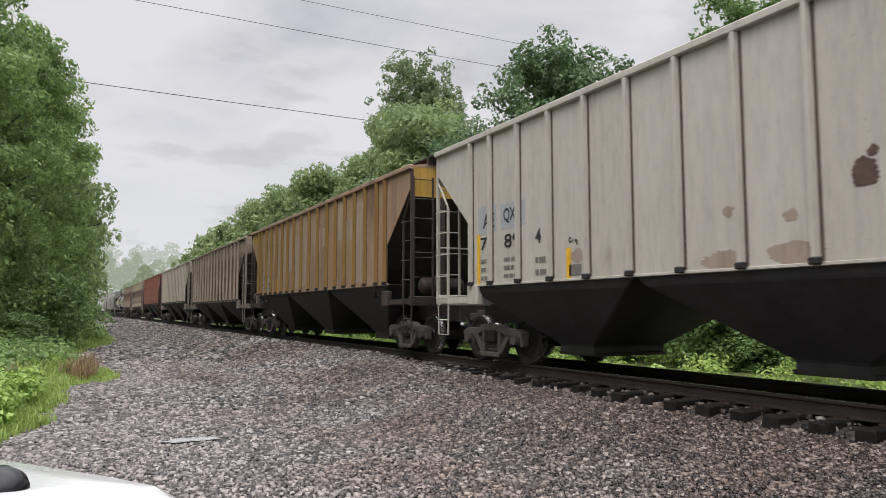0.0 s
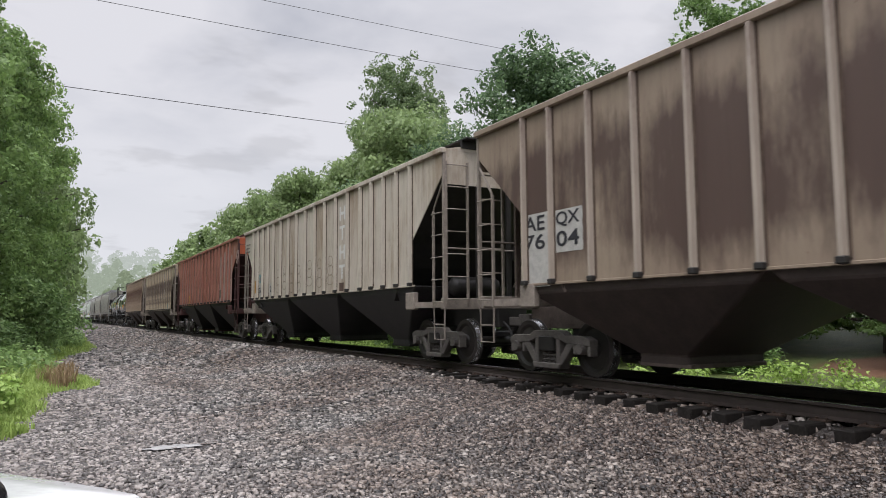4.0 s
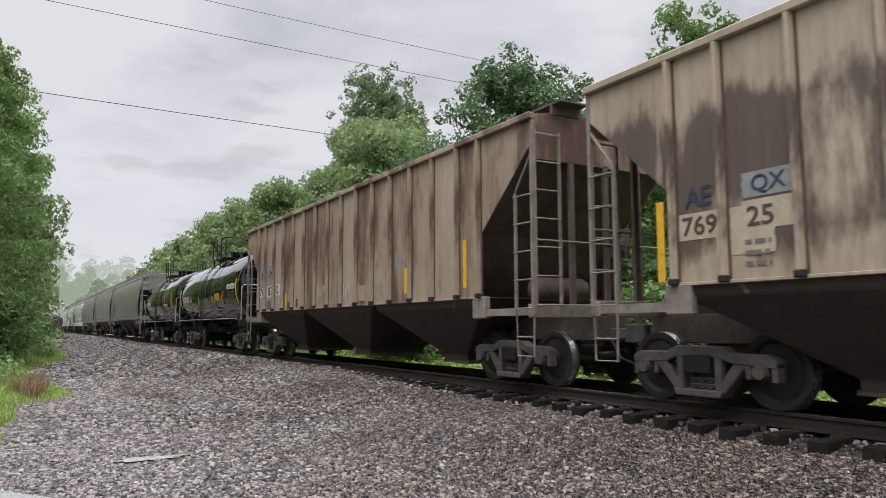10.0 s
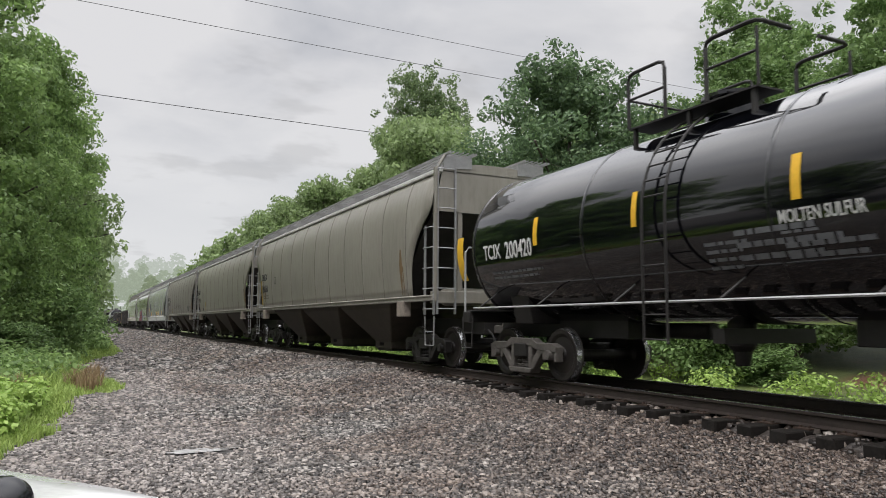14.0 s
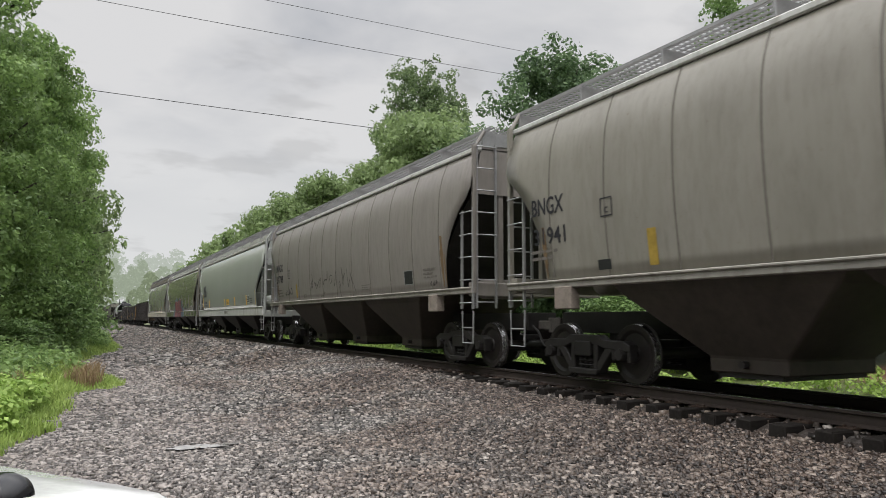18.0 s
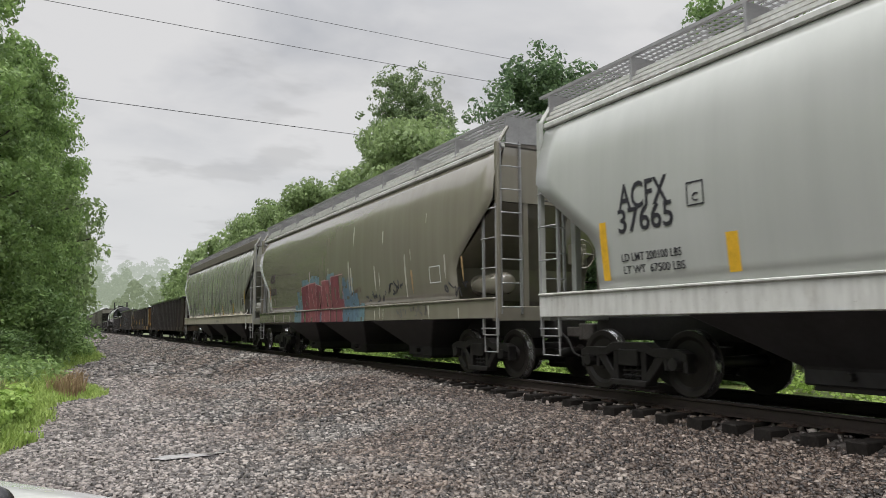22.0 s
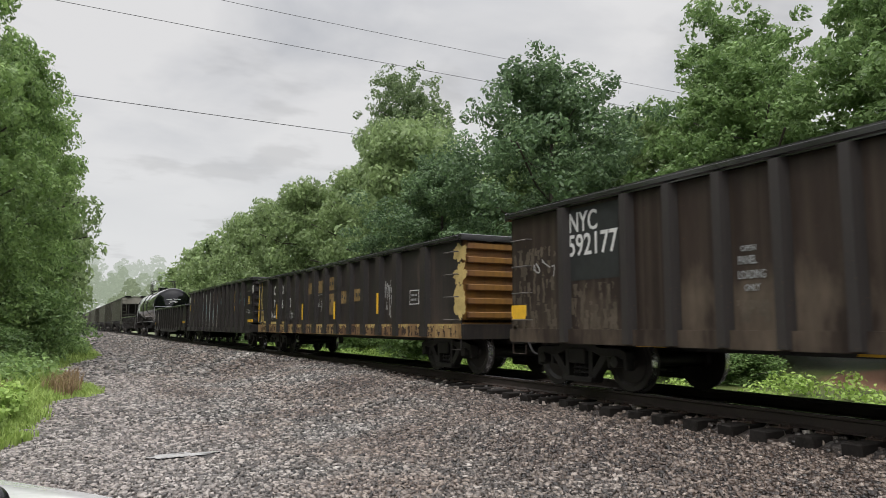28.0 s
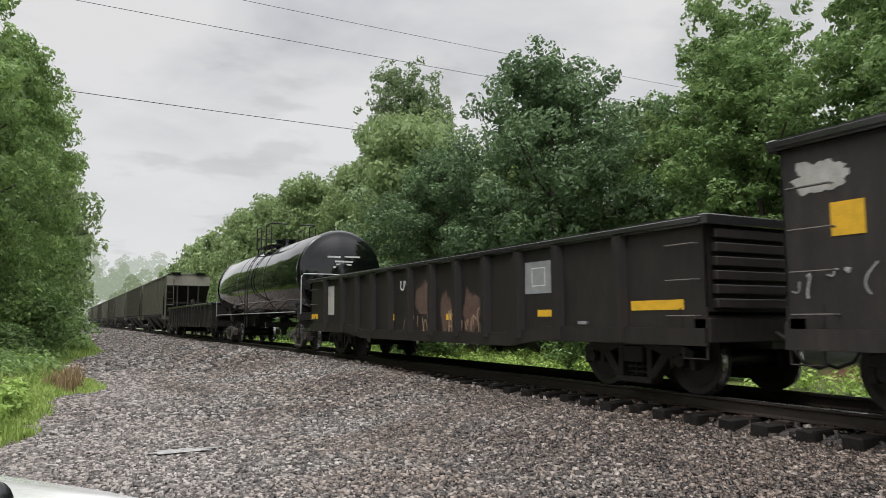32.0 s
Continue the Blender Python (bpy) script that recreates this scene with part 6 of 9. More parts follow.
for (cx, cy, rx, ry) in ((5.4, 14.2, 1.5, 1.7), (5.3, 22.3, 1.3, 2.2), (3.6, 12.2, 0.8, 0.7), (6.2, 9.6, 0.9, 1.2), (2.6, 17.5, 0.7, 2.0), (5.6, 6.6, 2.0, 2.2), (6.4, 11.5, 0.9, 2.6), (5.6, 4.4, 2.2, 1.8), (4.2, 9.0, 1.0, 0.6)):
    dx = n.math("DIVIDE", n.math("SUBTRACT", sx_.outputs["X"], cx), rx)
    dy = n.math("DIVIDE", n.math("SUBTRACT", sx_.outputs["Y"], cy), ry)
    d2 = n.math("ADD", n.math("MULTIPLY", dx, dx), n.math("MULTIPLY", dy, dy))
    damp_and_shade = d2 if damp_and_shade is None else n.math("MINIMUM", damp_and_shade, d2)
damp_and_shade = n.ramp(n.math("MULTIPLY", n.math("ADD", damp_and_shade, n.math("MULTIPLY", n.noise(1.6, 4, 0.65), 1.4)), 0.5), [(0.45, (0.9, 0.9, 0.9)), (1.05, (0, 0, 0))])
earth_and_shade = n.ramp(isl, [(0.0, (0.008, 0.0058, 0.0048)), (0.5, (0.047, 0.0315, 0.0245)), (0.85, (0.15, 0.113, 0.09)), (1.0, (0.29, 0.24, 0.205))])
n.color(n.mix(damp_and_shade, stones_col, earth_and_shade))
fine = n.noise(60, 3, 0.6)
n.rough(fine, 0.25, 0.6)
n.bump(fine, 0.3, 0.003)
STONE = n.m


def scatter_stones(name, area, count, size, seed, keep):
    """Angular stones: jittered six-sided blocks lying on the ground."""
    rng = np.random.default_rng(seed)
    x = rng.uniform(area[0], area[1], count)
    y = rng.uniform(area[2], area[3], count)
    ok = np.array([keep(a, b) for a, b in zip(x, y)])
    x, y = x[ok], y[ok]
    c = len(x)
    z = np.array([ground_z(a, b) for a, b in zip(x, y)])
    base = np.array([(-1, -1, -1), (1, -1, -1), (1, 1, -1), (-1, 1, -1), (-1, -1, 1), (1, -1, 1), (1, 1, 1), (-1, 1, 1)], float)
    v = base[None] * rng.uniform(0.45, 1.0, (c, 8, 3))
    s = size * np.clip(rng.lognormal(0, 0.28, c), 0.5, 1.6)
    v *= s[:, None, None] * np.stack([rng.uniform(0.9, 1.6, c), rng.uniform(0.6, 1.0, c), rng.uniform(0.4, 0.85, c)], 1)[:, None, :]
    a = rng.uniform(0, 2 * np.pi, c)
    tx = rng.normal(0, 0.45, c)
    ca, sa, ct, st = np.cos(a), np.sin(a), np.cos(tx), np.sin(tx)
    X, Y, Z = v[..., 0], v[..., 1], v[..., 2]
    Y, Z = Y * ct[:, None] - Z * st[:, None], Y * st[:, None] + Z * ct[:, None]
    X, Y = X * ca[:, None] - Y * sa[:, None], X * sa[:, None] + Y * ca[:, None]
    co = np.stack([X + x[:, None], Y + y[:, None], Z + (z + 0.4 * s)[:, None]], -1).reshape(-1, 3)
    quad = np.array([(4, 5, 6, 7), (0, 1, 5, 4), (1, 2, 6, 5), (2, 3, 7, 6), (3, 0, 4, 7)])
    idx = (quad[None] + 8 * np.arange(c)[:, None, None]).reshape(-1)
    me = bpy.data.meshes.new(name)
    me.vertices.add(c * 8)
    me.vertices.foreach_set("co", co.astype(np.float32).ravel())
    me.loops.add(c * 20)
    me.loops.foreach_set("vertex_index", idx.astype(np.int32))
    me.polygons.add(c * 5)
    me.polygons.foreach_set("loop_start", np.arange(0, c * 20, 4, dtype=np.int32))
    me.polygons.foreach_set("loop_total", np.full(c * 5, 4, dtype=np.int32))
    me.update()
    me.materials.append(STONE)
    return tagged(new(name, me), "wet grey and brown crushed stone of the lot and ballast", "gravel", kind="stuff")


def grass_edge(y):
    """Where the weeds end and the gravel begins."""
    e = -1.0 + 0.7 * smoothstep(9, 12, y) + 1.1 * smoothstep(15, 18, y) - 0.9 * smoothstep(19, 23, y) + 1.9 * smoothstep(26, 40, y) + 2.2 * smoothstep(45, 130, y)
    return e + 0.25 * noise.noise((0, y * 0.6, 7))


def open_gravel(x, y):
    return grass_edge(y) - 0.15 < x < 7.25 and (((x - 1.35) / 0.46) ** 2 + ((y - 8.87) / 0.24) ** 2 > 1 or noise.noise((x * 9, y * 9, 3)) > 0.22)


scatter_stones("gravel_near", (-1.2, 7.3, 2.6, 11), 60000, 0.0185, 1, lambda x, y: open_gravel(x, y) and x < 1.4 + 1.0 * y + 3 and y > 6.3 - 0.62 * x)
scatter_stones("gravel_middle", (-1.0, 7.3, 11, 22), 32000, 0.025, 2, open_gravel)
scatter_stones("gravel_far", (-0.5, 7.3, 22, 60), 17000, 0.046, 3, open_gravel)
scatter_stones("gravel_distant", (0.0, 7.3, 60, 130), 9000, 0.085, 5, open_gravel)
scatter_stones("track_ballast", (7.1, 11.4, 0, 40), 9000, 0.04, 4, lambda x, y: True)

# a shallow puddle in the lot
n = Nodes("sky_paled_puddle_water", 0.03, 0, 0.6)
# pale colour adds to the sky's reflection, which alone stays too dim
n.color(n.ramp(n.noise(7, 4), [(0.35, (0.20, 0.19, 0.18)), (0.7, (0.36, 0.345, 0.33))]))
n.b.inputs["IOR"].default_value = 1.33
bm = bmesh.new()
ring = []
for i in range(40):
    a = i * math.pi / 20
    rr = 1 + 0.9 * noise.noise((math.cos(a) * 1.6, math.sin(a) * 1.6, 2))
    ring.append(bm.verts.new((1.35 + 0.38 * rr * math.cos(a), 8.95 + 0.12 * rr * math.sin(a), 0)))
bm.faces.new(ring)
puddle = part("puddle", bm, n.m)
puddle.location.z = max(ground_z(1.35 + dx, 8.95 + dy) for dx in (-0.3, 0, 0.3) for dy in (-0.1, 0, 0.1)) + 0.018
tagged(puddle, "shallow rain puddle reflecting the sky in the gravel", "puddle", kind="structure")


# ---- grass and weeds ----
def blade_field(name, spots, height, width, material, seed, label, bend=0.5):
    rng = np.random.default_rng(seed)
    p = np.array(spots)
    c = len(p)
    a = rng.uniform(0, 2 * np.pi, c)
    h = height * rng.uniform(0.5, 1.3, c) * p[:, 3]
    d = np.stack([np.cos(a), np.sin(a), np.zeros(c)], 1)
    q = np.stack([-np.sin(a), np.cos(a), np.zeros(c)], 1)
    w = (width * rng.uniform(0.6, 1.4, c))[:, None]
    o = p[:, :3]
    up = np.array([0, 0, 1.0])
    k = (bend * rng.uniform(0.1, 1.0, c))[:, None] * h[:, None]
    m = o + up * h[:, None] * 0.6 + d * k * 0.35
    t = o + up * h[:, None] * (1 - 0.15 * bend) + d * k
    co = np.stack([o - q * w, o + q * w, m + q * w * 0.8, m - q * w * 0.8, t], 1).reshape(-1, 3)
    idx = (np.array([0, 1, 2, 3, 3, 2, 4])[None] + 5 * np.arange(c)[:, None]).reshape(-1)
    me = bpy.data.meshes.new(name)
    me.vertices.add(c * 5)
    me.vertices.foreach_set("co", co.astype(np.float32).ravel())
    me.loops.add(c * 7)
    me.loops.foreach_set("vertex_index", idx.astype(np.int32))
    me.polygons.add(c * 2)
    ls = np.stack([7 * np.arange(c), 7 * np.arange(c) + 4], 1).reshape(-1)
    me.polygons.foreach_set("loop_start", ls.astype(np.int32))
    me.polygons.foreach_set("loop_total", np.tile(np.array([4, 3], dtype=np.int32), c))
    me.update()
    me.materials.append(material)
    return tagged(new(name, me), label, "grass", kind="stuff")


GRASS = leaf_material("fresh_grass", (0.19, 0.28, 0.06), (0.38, 0.49, 0.14), 0.55, 0.4)
DRY = leaf_material("dry_seed_heads", (0.20, 0.13, 0.075), (0.34, 0.25, 0.14))
WEED = leaf_material("bright_weeds", (0.20, 0.32, 0.06), (0.42, 0.56, 0.16), 0.5, 0.4)
rg = random.Random(8)
spots, dry = [], []
while len(spots) < 60000:
    y = 8.2 + 60 * rg.random() ** 2.0
    e = grass_edge(y)
    x = e - abs(rg.gauss(0, 1.4)) + 0.25 * rg.random()
    tuft = noise.noise((x * 1.3, y * 0.9, 11))
    if tuft < -0.25 and x > e - 0.9:
        continue
    far = (0.35 + 1.0 * smoothstep(-0.2, 1.6, e - x)) * (1.0 + 0.6 * tuft)
    spots.append((x, y, ground_z(x, y), far))
while len(dry) < 1500:
    y = rg.uniform(14.5, 22)
    x = grass_edge(y) - 0.2 - abs(rg.gauss(0.3, 0.6))
    if noise.noise((x * 1.1, y * 0.7, 4)) > -0.05:
        dry.append((x, y, ground_z(x, y), 1.0))
blade_field("grass", spots, 0.36, 0.012, GRASS, 3, "rank wet grass along the edge of the gravel lot", 0.8)
blade_field("dry_grass", dry, 0.50, 0.009, DRY, 4, "reddish dry seed heads among the grass", 0.7)


def weed_bed(name, label, spots, count, size, seed, material=None, squash=0.8):
    rng = np.random.default_rng(seed)
    me = leaf_cloud(name, [s[:3] for s in spots], [s[3] for s in spots], count, size, material or WEED, rng, squash, 0.8)
    return tagged(new(name, me), label, "weeds", kind="stuff")


rw = random.Random(9)
near = []
for i in range(46):
    y = rw.uniform(9.6, 15)
    x = grass_edge(y) - rw.uniform(0.25, 1.8)
    near.append((x, y, ground_z(x, y) + rw.uniform(0.1, 0.55), rw.uniform(0.12, 0.3)))
weed_bed("broadleaf_weeds", "bright green broad-leaved weeds beside the gravel lot", near, 9000, 0.085, 1)
mid = []
for i in range(130):
    y = rw.uniform(15, 48)
    x = grass_edge(y) - rw.uniform(0.6, 3.2)
    mid.append((x, y, ground_z(x, y) + rw.uniform(0.1, 0.7), rw.uniform(0.25, 0.55)))
weed_bed("roadside_weeds", "green weeds at the foot of the trees", mid, 22000, 0.11, 2, LEAF_A)
far_bed = []
for i in range(420):
    y = rw.uniform(1, 60)
    x = TRACK + 2.7 + 7.5 * rw.random() ** 1.3
    if (x - 17.6) ** 2 / 3.2 + (y - 9.2) ** 2 / 2.2 < 1:
        continue
    hgt = 0.15 + 0.3 * smoothstep(12, 16, x) + 0.35 * max(0, noise.noise((x * 0.4, y * 0.3, 1)))
    far_bed.append((x, y, ground_z(x, y) + hgt * 0.5, rw.uniform(0.3, 0.6)))
weed_bed("trackside_weeds", "bright green weeds and vines on the far side of the track", far_bed, 46000, 0.11, 3, WEED, 0.55)

# ---- the white car beside which the camera stands ----
n = Nodes("white_car_paint", 0.18, 0, 0.5)
wn = n.noise(30, 3, 0.6)
n.color(n.ramp(wn, [(0.3, (0.74, 0.74, 0.73)), (0.7, (0.84, 0.84, 0.83))]))
n.b.inputs["Coat Weight"].default_value = 0.6
n.bump(n.noise(120, 2), 0.05, 0.002)
CARWHITE = n.m
GLOSSBLACK = plain("glossy_black_plastic", (0.012, 0.012, 0.014), 0.14, 0, 0.5, 0.2, 10, 0.0)
car = thing("parked_car", "white parked car with a black round mirror, wet from rain", "car", "", pose(0.02, 2.67, LOT + 0.087, 0, 0, -54.5))
# local x runs along the bonnet's edge to the front, local y across the car, z up from 0.087 above the ground; the car
# is placed to fit the camera's view
GLASS_DARK = plain("tinted_car_glass", (0.012, 0.014, 0.015), 0.05, 0, 0.6, 0.1, 4, 0.0)
bm = bmesh.new()
rows = []
for i in range(25):
    k = i / 24
    x = -3.45 + 4.30 * k
    drop = 0.16 * max(0.0, (k - 0.9) / 0.1) ** 2 + 0.10 * max(0.0, (0.08 - k) / 0.08) ** 2
    prof = []
    for (yy, zz) in ((0.00, 0.20), (0.02, 0.55), (0.01, 0.80), (-0.03, 0.905), (-0.10, 0.948), (-0.20, 0.955), (-0.5, 0.985), (-0.9, 0.99), (-1.3, 0.985), (-1.6, 0.955), (-1.72, 0.905), (-1.76, 0.55), (-1.74, 0.20)):
        prof.append((x, yy - drop * 0.6 * (1 if yy > -0.8 else -1), zz - drop))
    rows.append(prof)
loft(bm, rows)
part("body", fixed(bm), CARWHITE, car, "white painted bonnet, wings and doors", smooth=True)


def cabin_ring(x, z, tuck):
    """One cross-section of the cabin: half width shrinks with the height."""
    return [(x, -0.88 + sy * (0.80 - tuck * f), 0.96 + (z - 0.96) * f) for sy, f in ((1, 0.0), (1, 0.9), (0.8, 1.0), (-0.8, 1.0), (-1, 0.9), (-1, 0.0))]


bm = bmesh.new()
loft(bm, [cabin_ring(x, z, t) for x, z, t in ((-1.25, 0.98, 0.02), (-1.95, 1.46, 0.16), (-2.3, 1.50, 0.18), (-2.9, 1.49, 0.18), (-3.25, 1.42, 0.17), (-3.42, 0.98, 0.03))])
cabin = part("cabin", fixed(bm), CARWHITE, car, "white roof and pillars", smooth=False)
# windscreen, rear window and side windows, a little proud of the cabin
bm = bmesh.new()
prism(bm, [(-1.30, 1.03), (-1.88, 1.43), (-1.865, 1.45), (-1.285, 1.05)], "y", -1.46, -0.30)
part("windscreen", fixed(bm), GLASS_DARK, cabin)
bm = bmesh.new()
prism(bm, [(-3.28, 1.36), (-3.40, 1.08), (-3.425, 1.08), (-3.305, 1.37)], "y", -1.44, -0.32)
part("rear_window", fixed(bm), GLASS_DARK, cabin)
for sy in (1, -1):
    for x0, x1, xt0, xt1 in ((-1.62, -2.30, -1.98, -2.30), (-2.38, -3.18, -2.38, -3.08)):
        bm = bmesh.new()
        lo_y, hi_y = -0.88 + sy * 0.797, -0.88 + sy * 0.672
        a = [(x0, lo_y, 1.03), (x1, lo_y, 1.03), (xt1, hi_y, 1.40), (xt0, hi_y, 1.40)]
        loft(bm, [a, [(p[0], p[1] + sy * 0.014, p[2]) for p in a]])
        part("side_window", fixed(bm), GLASS_DARK, cabin)
bm = bmesh.new()
secs = []
for i in range(9):
    a = math.pi * i / 8
    r_ = 0.08 * math.sin(a) + 0.004
    secs.append([(0.25 + r_ * math.cos(q * math.pi / 8), -0.40 - 0.075 * math.cos(a), 0.965 + 0.8 * r_ * math.sin(q * math.pi / 8)) for q in range(16)])
loft(bm, secs)
part("mirror", fixed(bm), GLOSSBLACK, car, "glossy black rounded mirror", smooth=True)
tyre = plain("black_rubber", (0.02, 0.02, 0.02), 0.8)
for wx, wy in ((0.05, -0.09), (-2.65, -0.09), (0.05, -1.67), (-2.65, -1.67)):
    bm = bmesh.new()
    lathe(bm, [(-0.10, 0.19), (-0.1, 0.29), (-0.07, 0.32), (0.07, 0.32), (0.1, 0.29), (0.1, 0.19)], "y", 28)
    wheel_ob = part("wheel", fixed(bm), tyre, car, at=pose(wx, wy, 0.233, 0, 0, 0 if wy > -1 else 180), smooth=False)
    bm = bmesh.new()
    lathe(bm, [(0.09, 0.19), (0.05, 0.17), (0.03, 0.05), (0.04, 0.02)], "y", 24)
    part("rim", fixed(bm), plain("grey_alloy", (0.4, 0.4, 0.41), 0.35, 0.8), wheel_ob)

# ---- markings on the cars, on the side that faces the lot ----
INK = plain("dark_stencil_ink", (0.03, 0.03, 0.035), 0.6, 0, 0.3, 0.3, 12)
INK_PALE = plain("faded_stencil_ink", (0.17, 0.155, 0.14), 0.6, 0, 0.3, 0.3, 12)
INK_BLUE = plain("dark_blue_ink", (0.035, 0.05, 0.08), 0.6, 0, 0.3, 0.3, 12)
INK_BROWN = plain("brown_stencil_ink", (0.085, 0.06, 0.045), 0.6, 0, 0.3, 0.3, 12)
PATCH_BLUE = plain("pale_blue_patch", (0.37, 0.385, 0.40), 0.5, 0, 0.3, 0.12, 6)
PATCH_WHITE = plain("dirty_white_patch", (0.42, 0.41, 0.38), 0.55, 0, 0.3, 0.25, 7)
PATCH_CLEAN = plain("clean_white_paint", (0.62, 0.62, 0.60), 0.5, 0, 0.3, 0.15, 7)
PATCH_GREY = plain("mid_grey_patch", (0.27, 0.28, 0.28), 0.5, 0, 0.3, 0.2, 7)
PATCH_BEIGE = plain("worn_beige_plate", (0.33, 0.275, 0.20), 0.6, 0, 0.3, 0.35, 7)
PATCH_CREAM = plain("aged_cream_patch", (0.47, 0.405, 0.30), 0.55, 0, 0.3, 0.25, 7)
PATCH_TEAL = plain("teal_patch", (0.13, 0.27, 0.28), 0.5, 0, 0.3, 0.25, 7)
PATCH_TAN = plain("old_cream_paint", (0.36, 0.27, 0.18), 0.55, 0, 0.3, 0.3, 7)
WORN_TAN = plain("scuffed_tan_paint", (0.27, 0.21, 0.155), 0.6, 0, 0.3, 0.3, 7)
OCHRE = plain("ochre_paint", (0.36, 0.21, 0.05), 0.55, 0, 0.3, 0.3, 7)
RUSTY = plain("bare_rusty_steel", (0.10, 0.065, 0.05), 0.7, 0, 0.3, 0.4, 7)
DARKPLATE = plain("dark_notice_plate", (0.025, 0.027, 0.026), 0.5, 0, 0.3, 0.3, 7)
FADED_RED = paint("faded_pink_grey_panel", (0.40, 0.30, 0.27), (0.34, 0.21, 0.175), (0.22, 0.09, 0.062), 0.38, 0.5, 0.8, 21)
DULL_YELLOW = plain("dull_yellow_strip", (0.36, 0.25, 0.05), 0.55, 0, 0.3, 0.35, 9)
OLD_YELLOW = plain("worn_yellow_letters", (0.40, 0.25, 0.045), 0.55, 0, 0.3, 0.45, 5)
DIM_YELLOW = plain("faded_ochre_letters", (0.19, 0.128, 0.055), 0.6, 0, 0.3, 0.7, 5)
SIGN_RED = plain("red_notice", (0.33, 0.03, 0.03), 0.5, 0, 0.3, 0.2, 7)
SPRAY_BLUE = plain("blue_spray_paint", (0.05, 0.14, 0.33), 0.5, 0, 0.3, 0.3, 7)
SPRAY_GREY = plain("grey_spray_paint", (0.135, 0.12, 0.10), 0.6, 0, 0.3, 0.3, 7)
SPRAY_FADED = plain("faded_brown_spray", (0.25, 0.21, 0.165), 0.6, 0, 0.3, 0.4, 7)
SPRAY_DARK = plain("faded_black_spray", (0.085, 0.077, 0.07), 0.6, 0, 0.3, 0.3, 7)
SPRAY_PALE = plain("pale_spray_paint", (0.36, 0.36, 0.35), 0.5, 0, 0.3, 0.4, 5)
SPRAY_TEAL = plain("teal_spray_paint", (0.14, 0.225, 0.25), 0.5, 0, 0.3, 0.4, 5)
SPRAY_DUSK = plain("dusky_blue_spray_paint", (0.105, 0.165, 0.215), 0.5, 0, 0.3, 0.45, 5)
SPRAY_TAN = plain("tan_spray_paint", (0.25, 0.17, 0.12), 0.5, 0, 0.3, 0.4, 5)
SPRAY_RED = plain("red_spray_paint", (0.24, 0.085, 0.09), 0.5, 0, 0.3, 0.45, 5)
SPRAY_CRIMSON = plain("dark_red_spray_paint", (0.19, 0.06, 0.07), 0.5, 0, 0.3, 0.45, 4)
PALE_RUN = plain("pale_scraped_paint", (0.40, 0.38, 0.325), 0.5, 0, 0.3, 0.3, 5)
OCHRE_RUN = plain("dull_ochre_rust_run", (0.17, 0.115, 0.06), 0.65, 0, 0.3, 0.4, 5)
RUST_RUN = plain("orange_rust_run", (0.34, 0.22, 0.11), 0.6, 0, 0.3, 0.3, 5)
n = Nodes("peeling_pale_paint", 0.6, 0, 0.3)
pv = n.mix(0.45, n.noise(1.0, 6, 0.7, (5, 5, 14)), n.noise(1.0, 4, 0.6, (3.0, 3.0, 1.2)))
pale = n.ramp(n.noise(1.2, 4, 0.6, (2, 2, 0.5)), [(0.35, (0.25, 0.26, 0.255)), (0.65, (0.42, 0.42, 0.40))])
n.color(n.mix(n.ramp(pv, [(0.47, (1, 1, 1)), (0.52, (0, 0, 0))]), n.ramp(n.noise(3, 3), [(0.4, (0.03, 0.024, 0.022)), (0.65, (0.09, 0.06, 0.045))]), pale))
n.bump(pv, 0.4, 0.004)
PEELING = n.m
RUSTY_DARK = plain("dark_rusted_steel", (0.05, 0.032, 0.027), 0.7, 0, 0.3, 0.4, 7)
FADED_PATCH = plain("faded_grey_beige_paint", (0.085, 0.069, 0.051), 0.6, 0, 0.3, 0.4, 3)
CREAM = plain("old_cream_yellow_paint", (0.44, 0.33, 0.13), 0.6, 0, 0.3, 0.3, 5)
SPRAY_PINK = plain("pink_spray_outline", (0.40, 0.235, 0.24), 0.5, 0, 0.3, 0.2, 5)
TANK_PRINT = plain("dull_white_print", (0.15, 0.155, 0.165), 0.5, 0, 0.3, 0.3, 9)
SURFACE = {}
for c_ in (car_a, car_b, car_c, car_d, car_e, car_f, car_g):
    SURFACE[c_] = lambda z: 1.58
for c_ in (car_p, car_q, car_r, car_s):
    SURFACE[c_] = lambda z: 1.46
for c_ in (car_h, car_i):
    SURFACE[c_] = lambda z: math.sqrt(max(0.05, 1.5 ** 2 - (z - 2.5) ** 2))


def shell(z0, z1):
    def f(z):
        k = min(1, max(0, (z - z0) / (z1 - z0)))
        return 1.55 + 0.10 * math.sin(math.pi * min(1, k * 1.02)) - 0.16 * max(0, k - 0.72) ** 2 / 0.08
    return f


for c_ in (car_j, car_k, car_l):
    SURFACE[c_] = shell(1.62, 4.41)
for c_ in (car_m, car_n, car_o):
    SURFACE[c_] = lambda z, f=shell(1.50, 4.30): 1.61 if z < 1.465 else (1.64 if z < 1.502 else f(z))


def lay_on(me, car, lift):
    """Bend flat marks (y along the car, z up) onto the car's side; x holds their height off it."""
    f = SURFACE[car]
    for v in me.vertices:
        x, y, z = v.co
        v.co = (-f(z) - lift - x, y, z)


def mark(name, bm, car, material, lift=0.004, label=""):
    me = bpy.data.meshes.new(name)
    bmesh.ops.recalc_face_normals(bm, faces=bm.faces)
    bm.to_mesh(me)
    bm.free()
    lay_on(me, car, lift)
    me.materials.append(material)
    ob = new(name, me)
    ob.parent = car
    if label:
        ob["label"] = label
    return ob


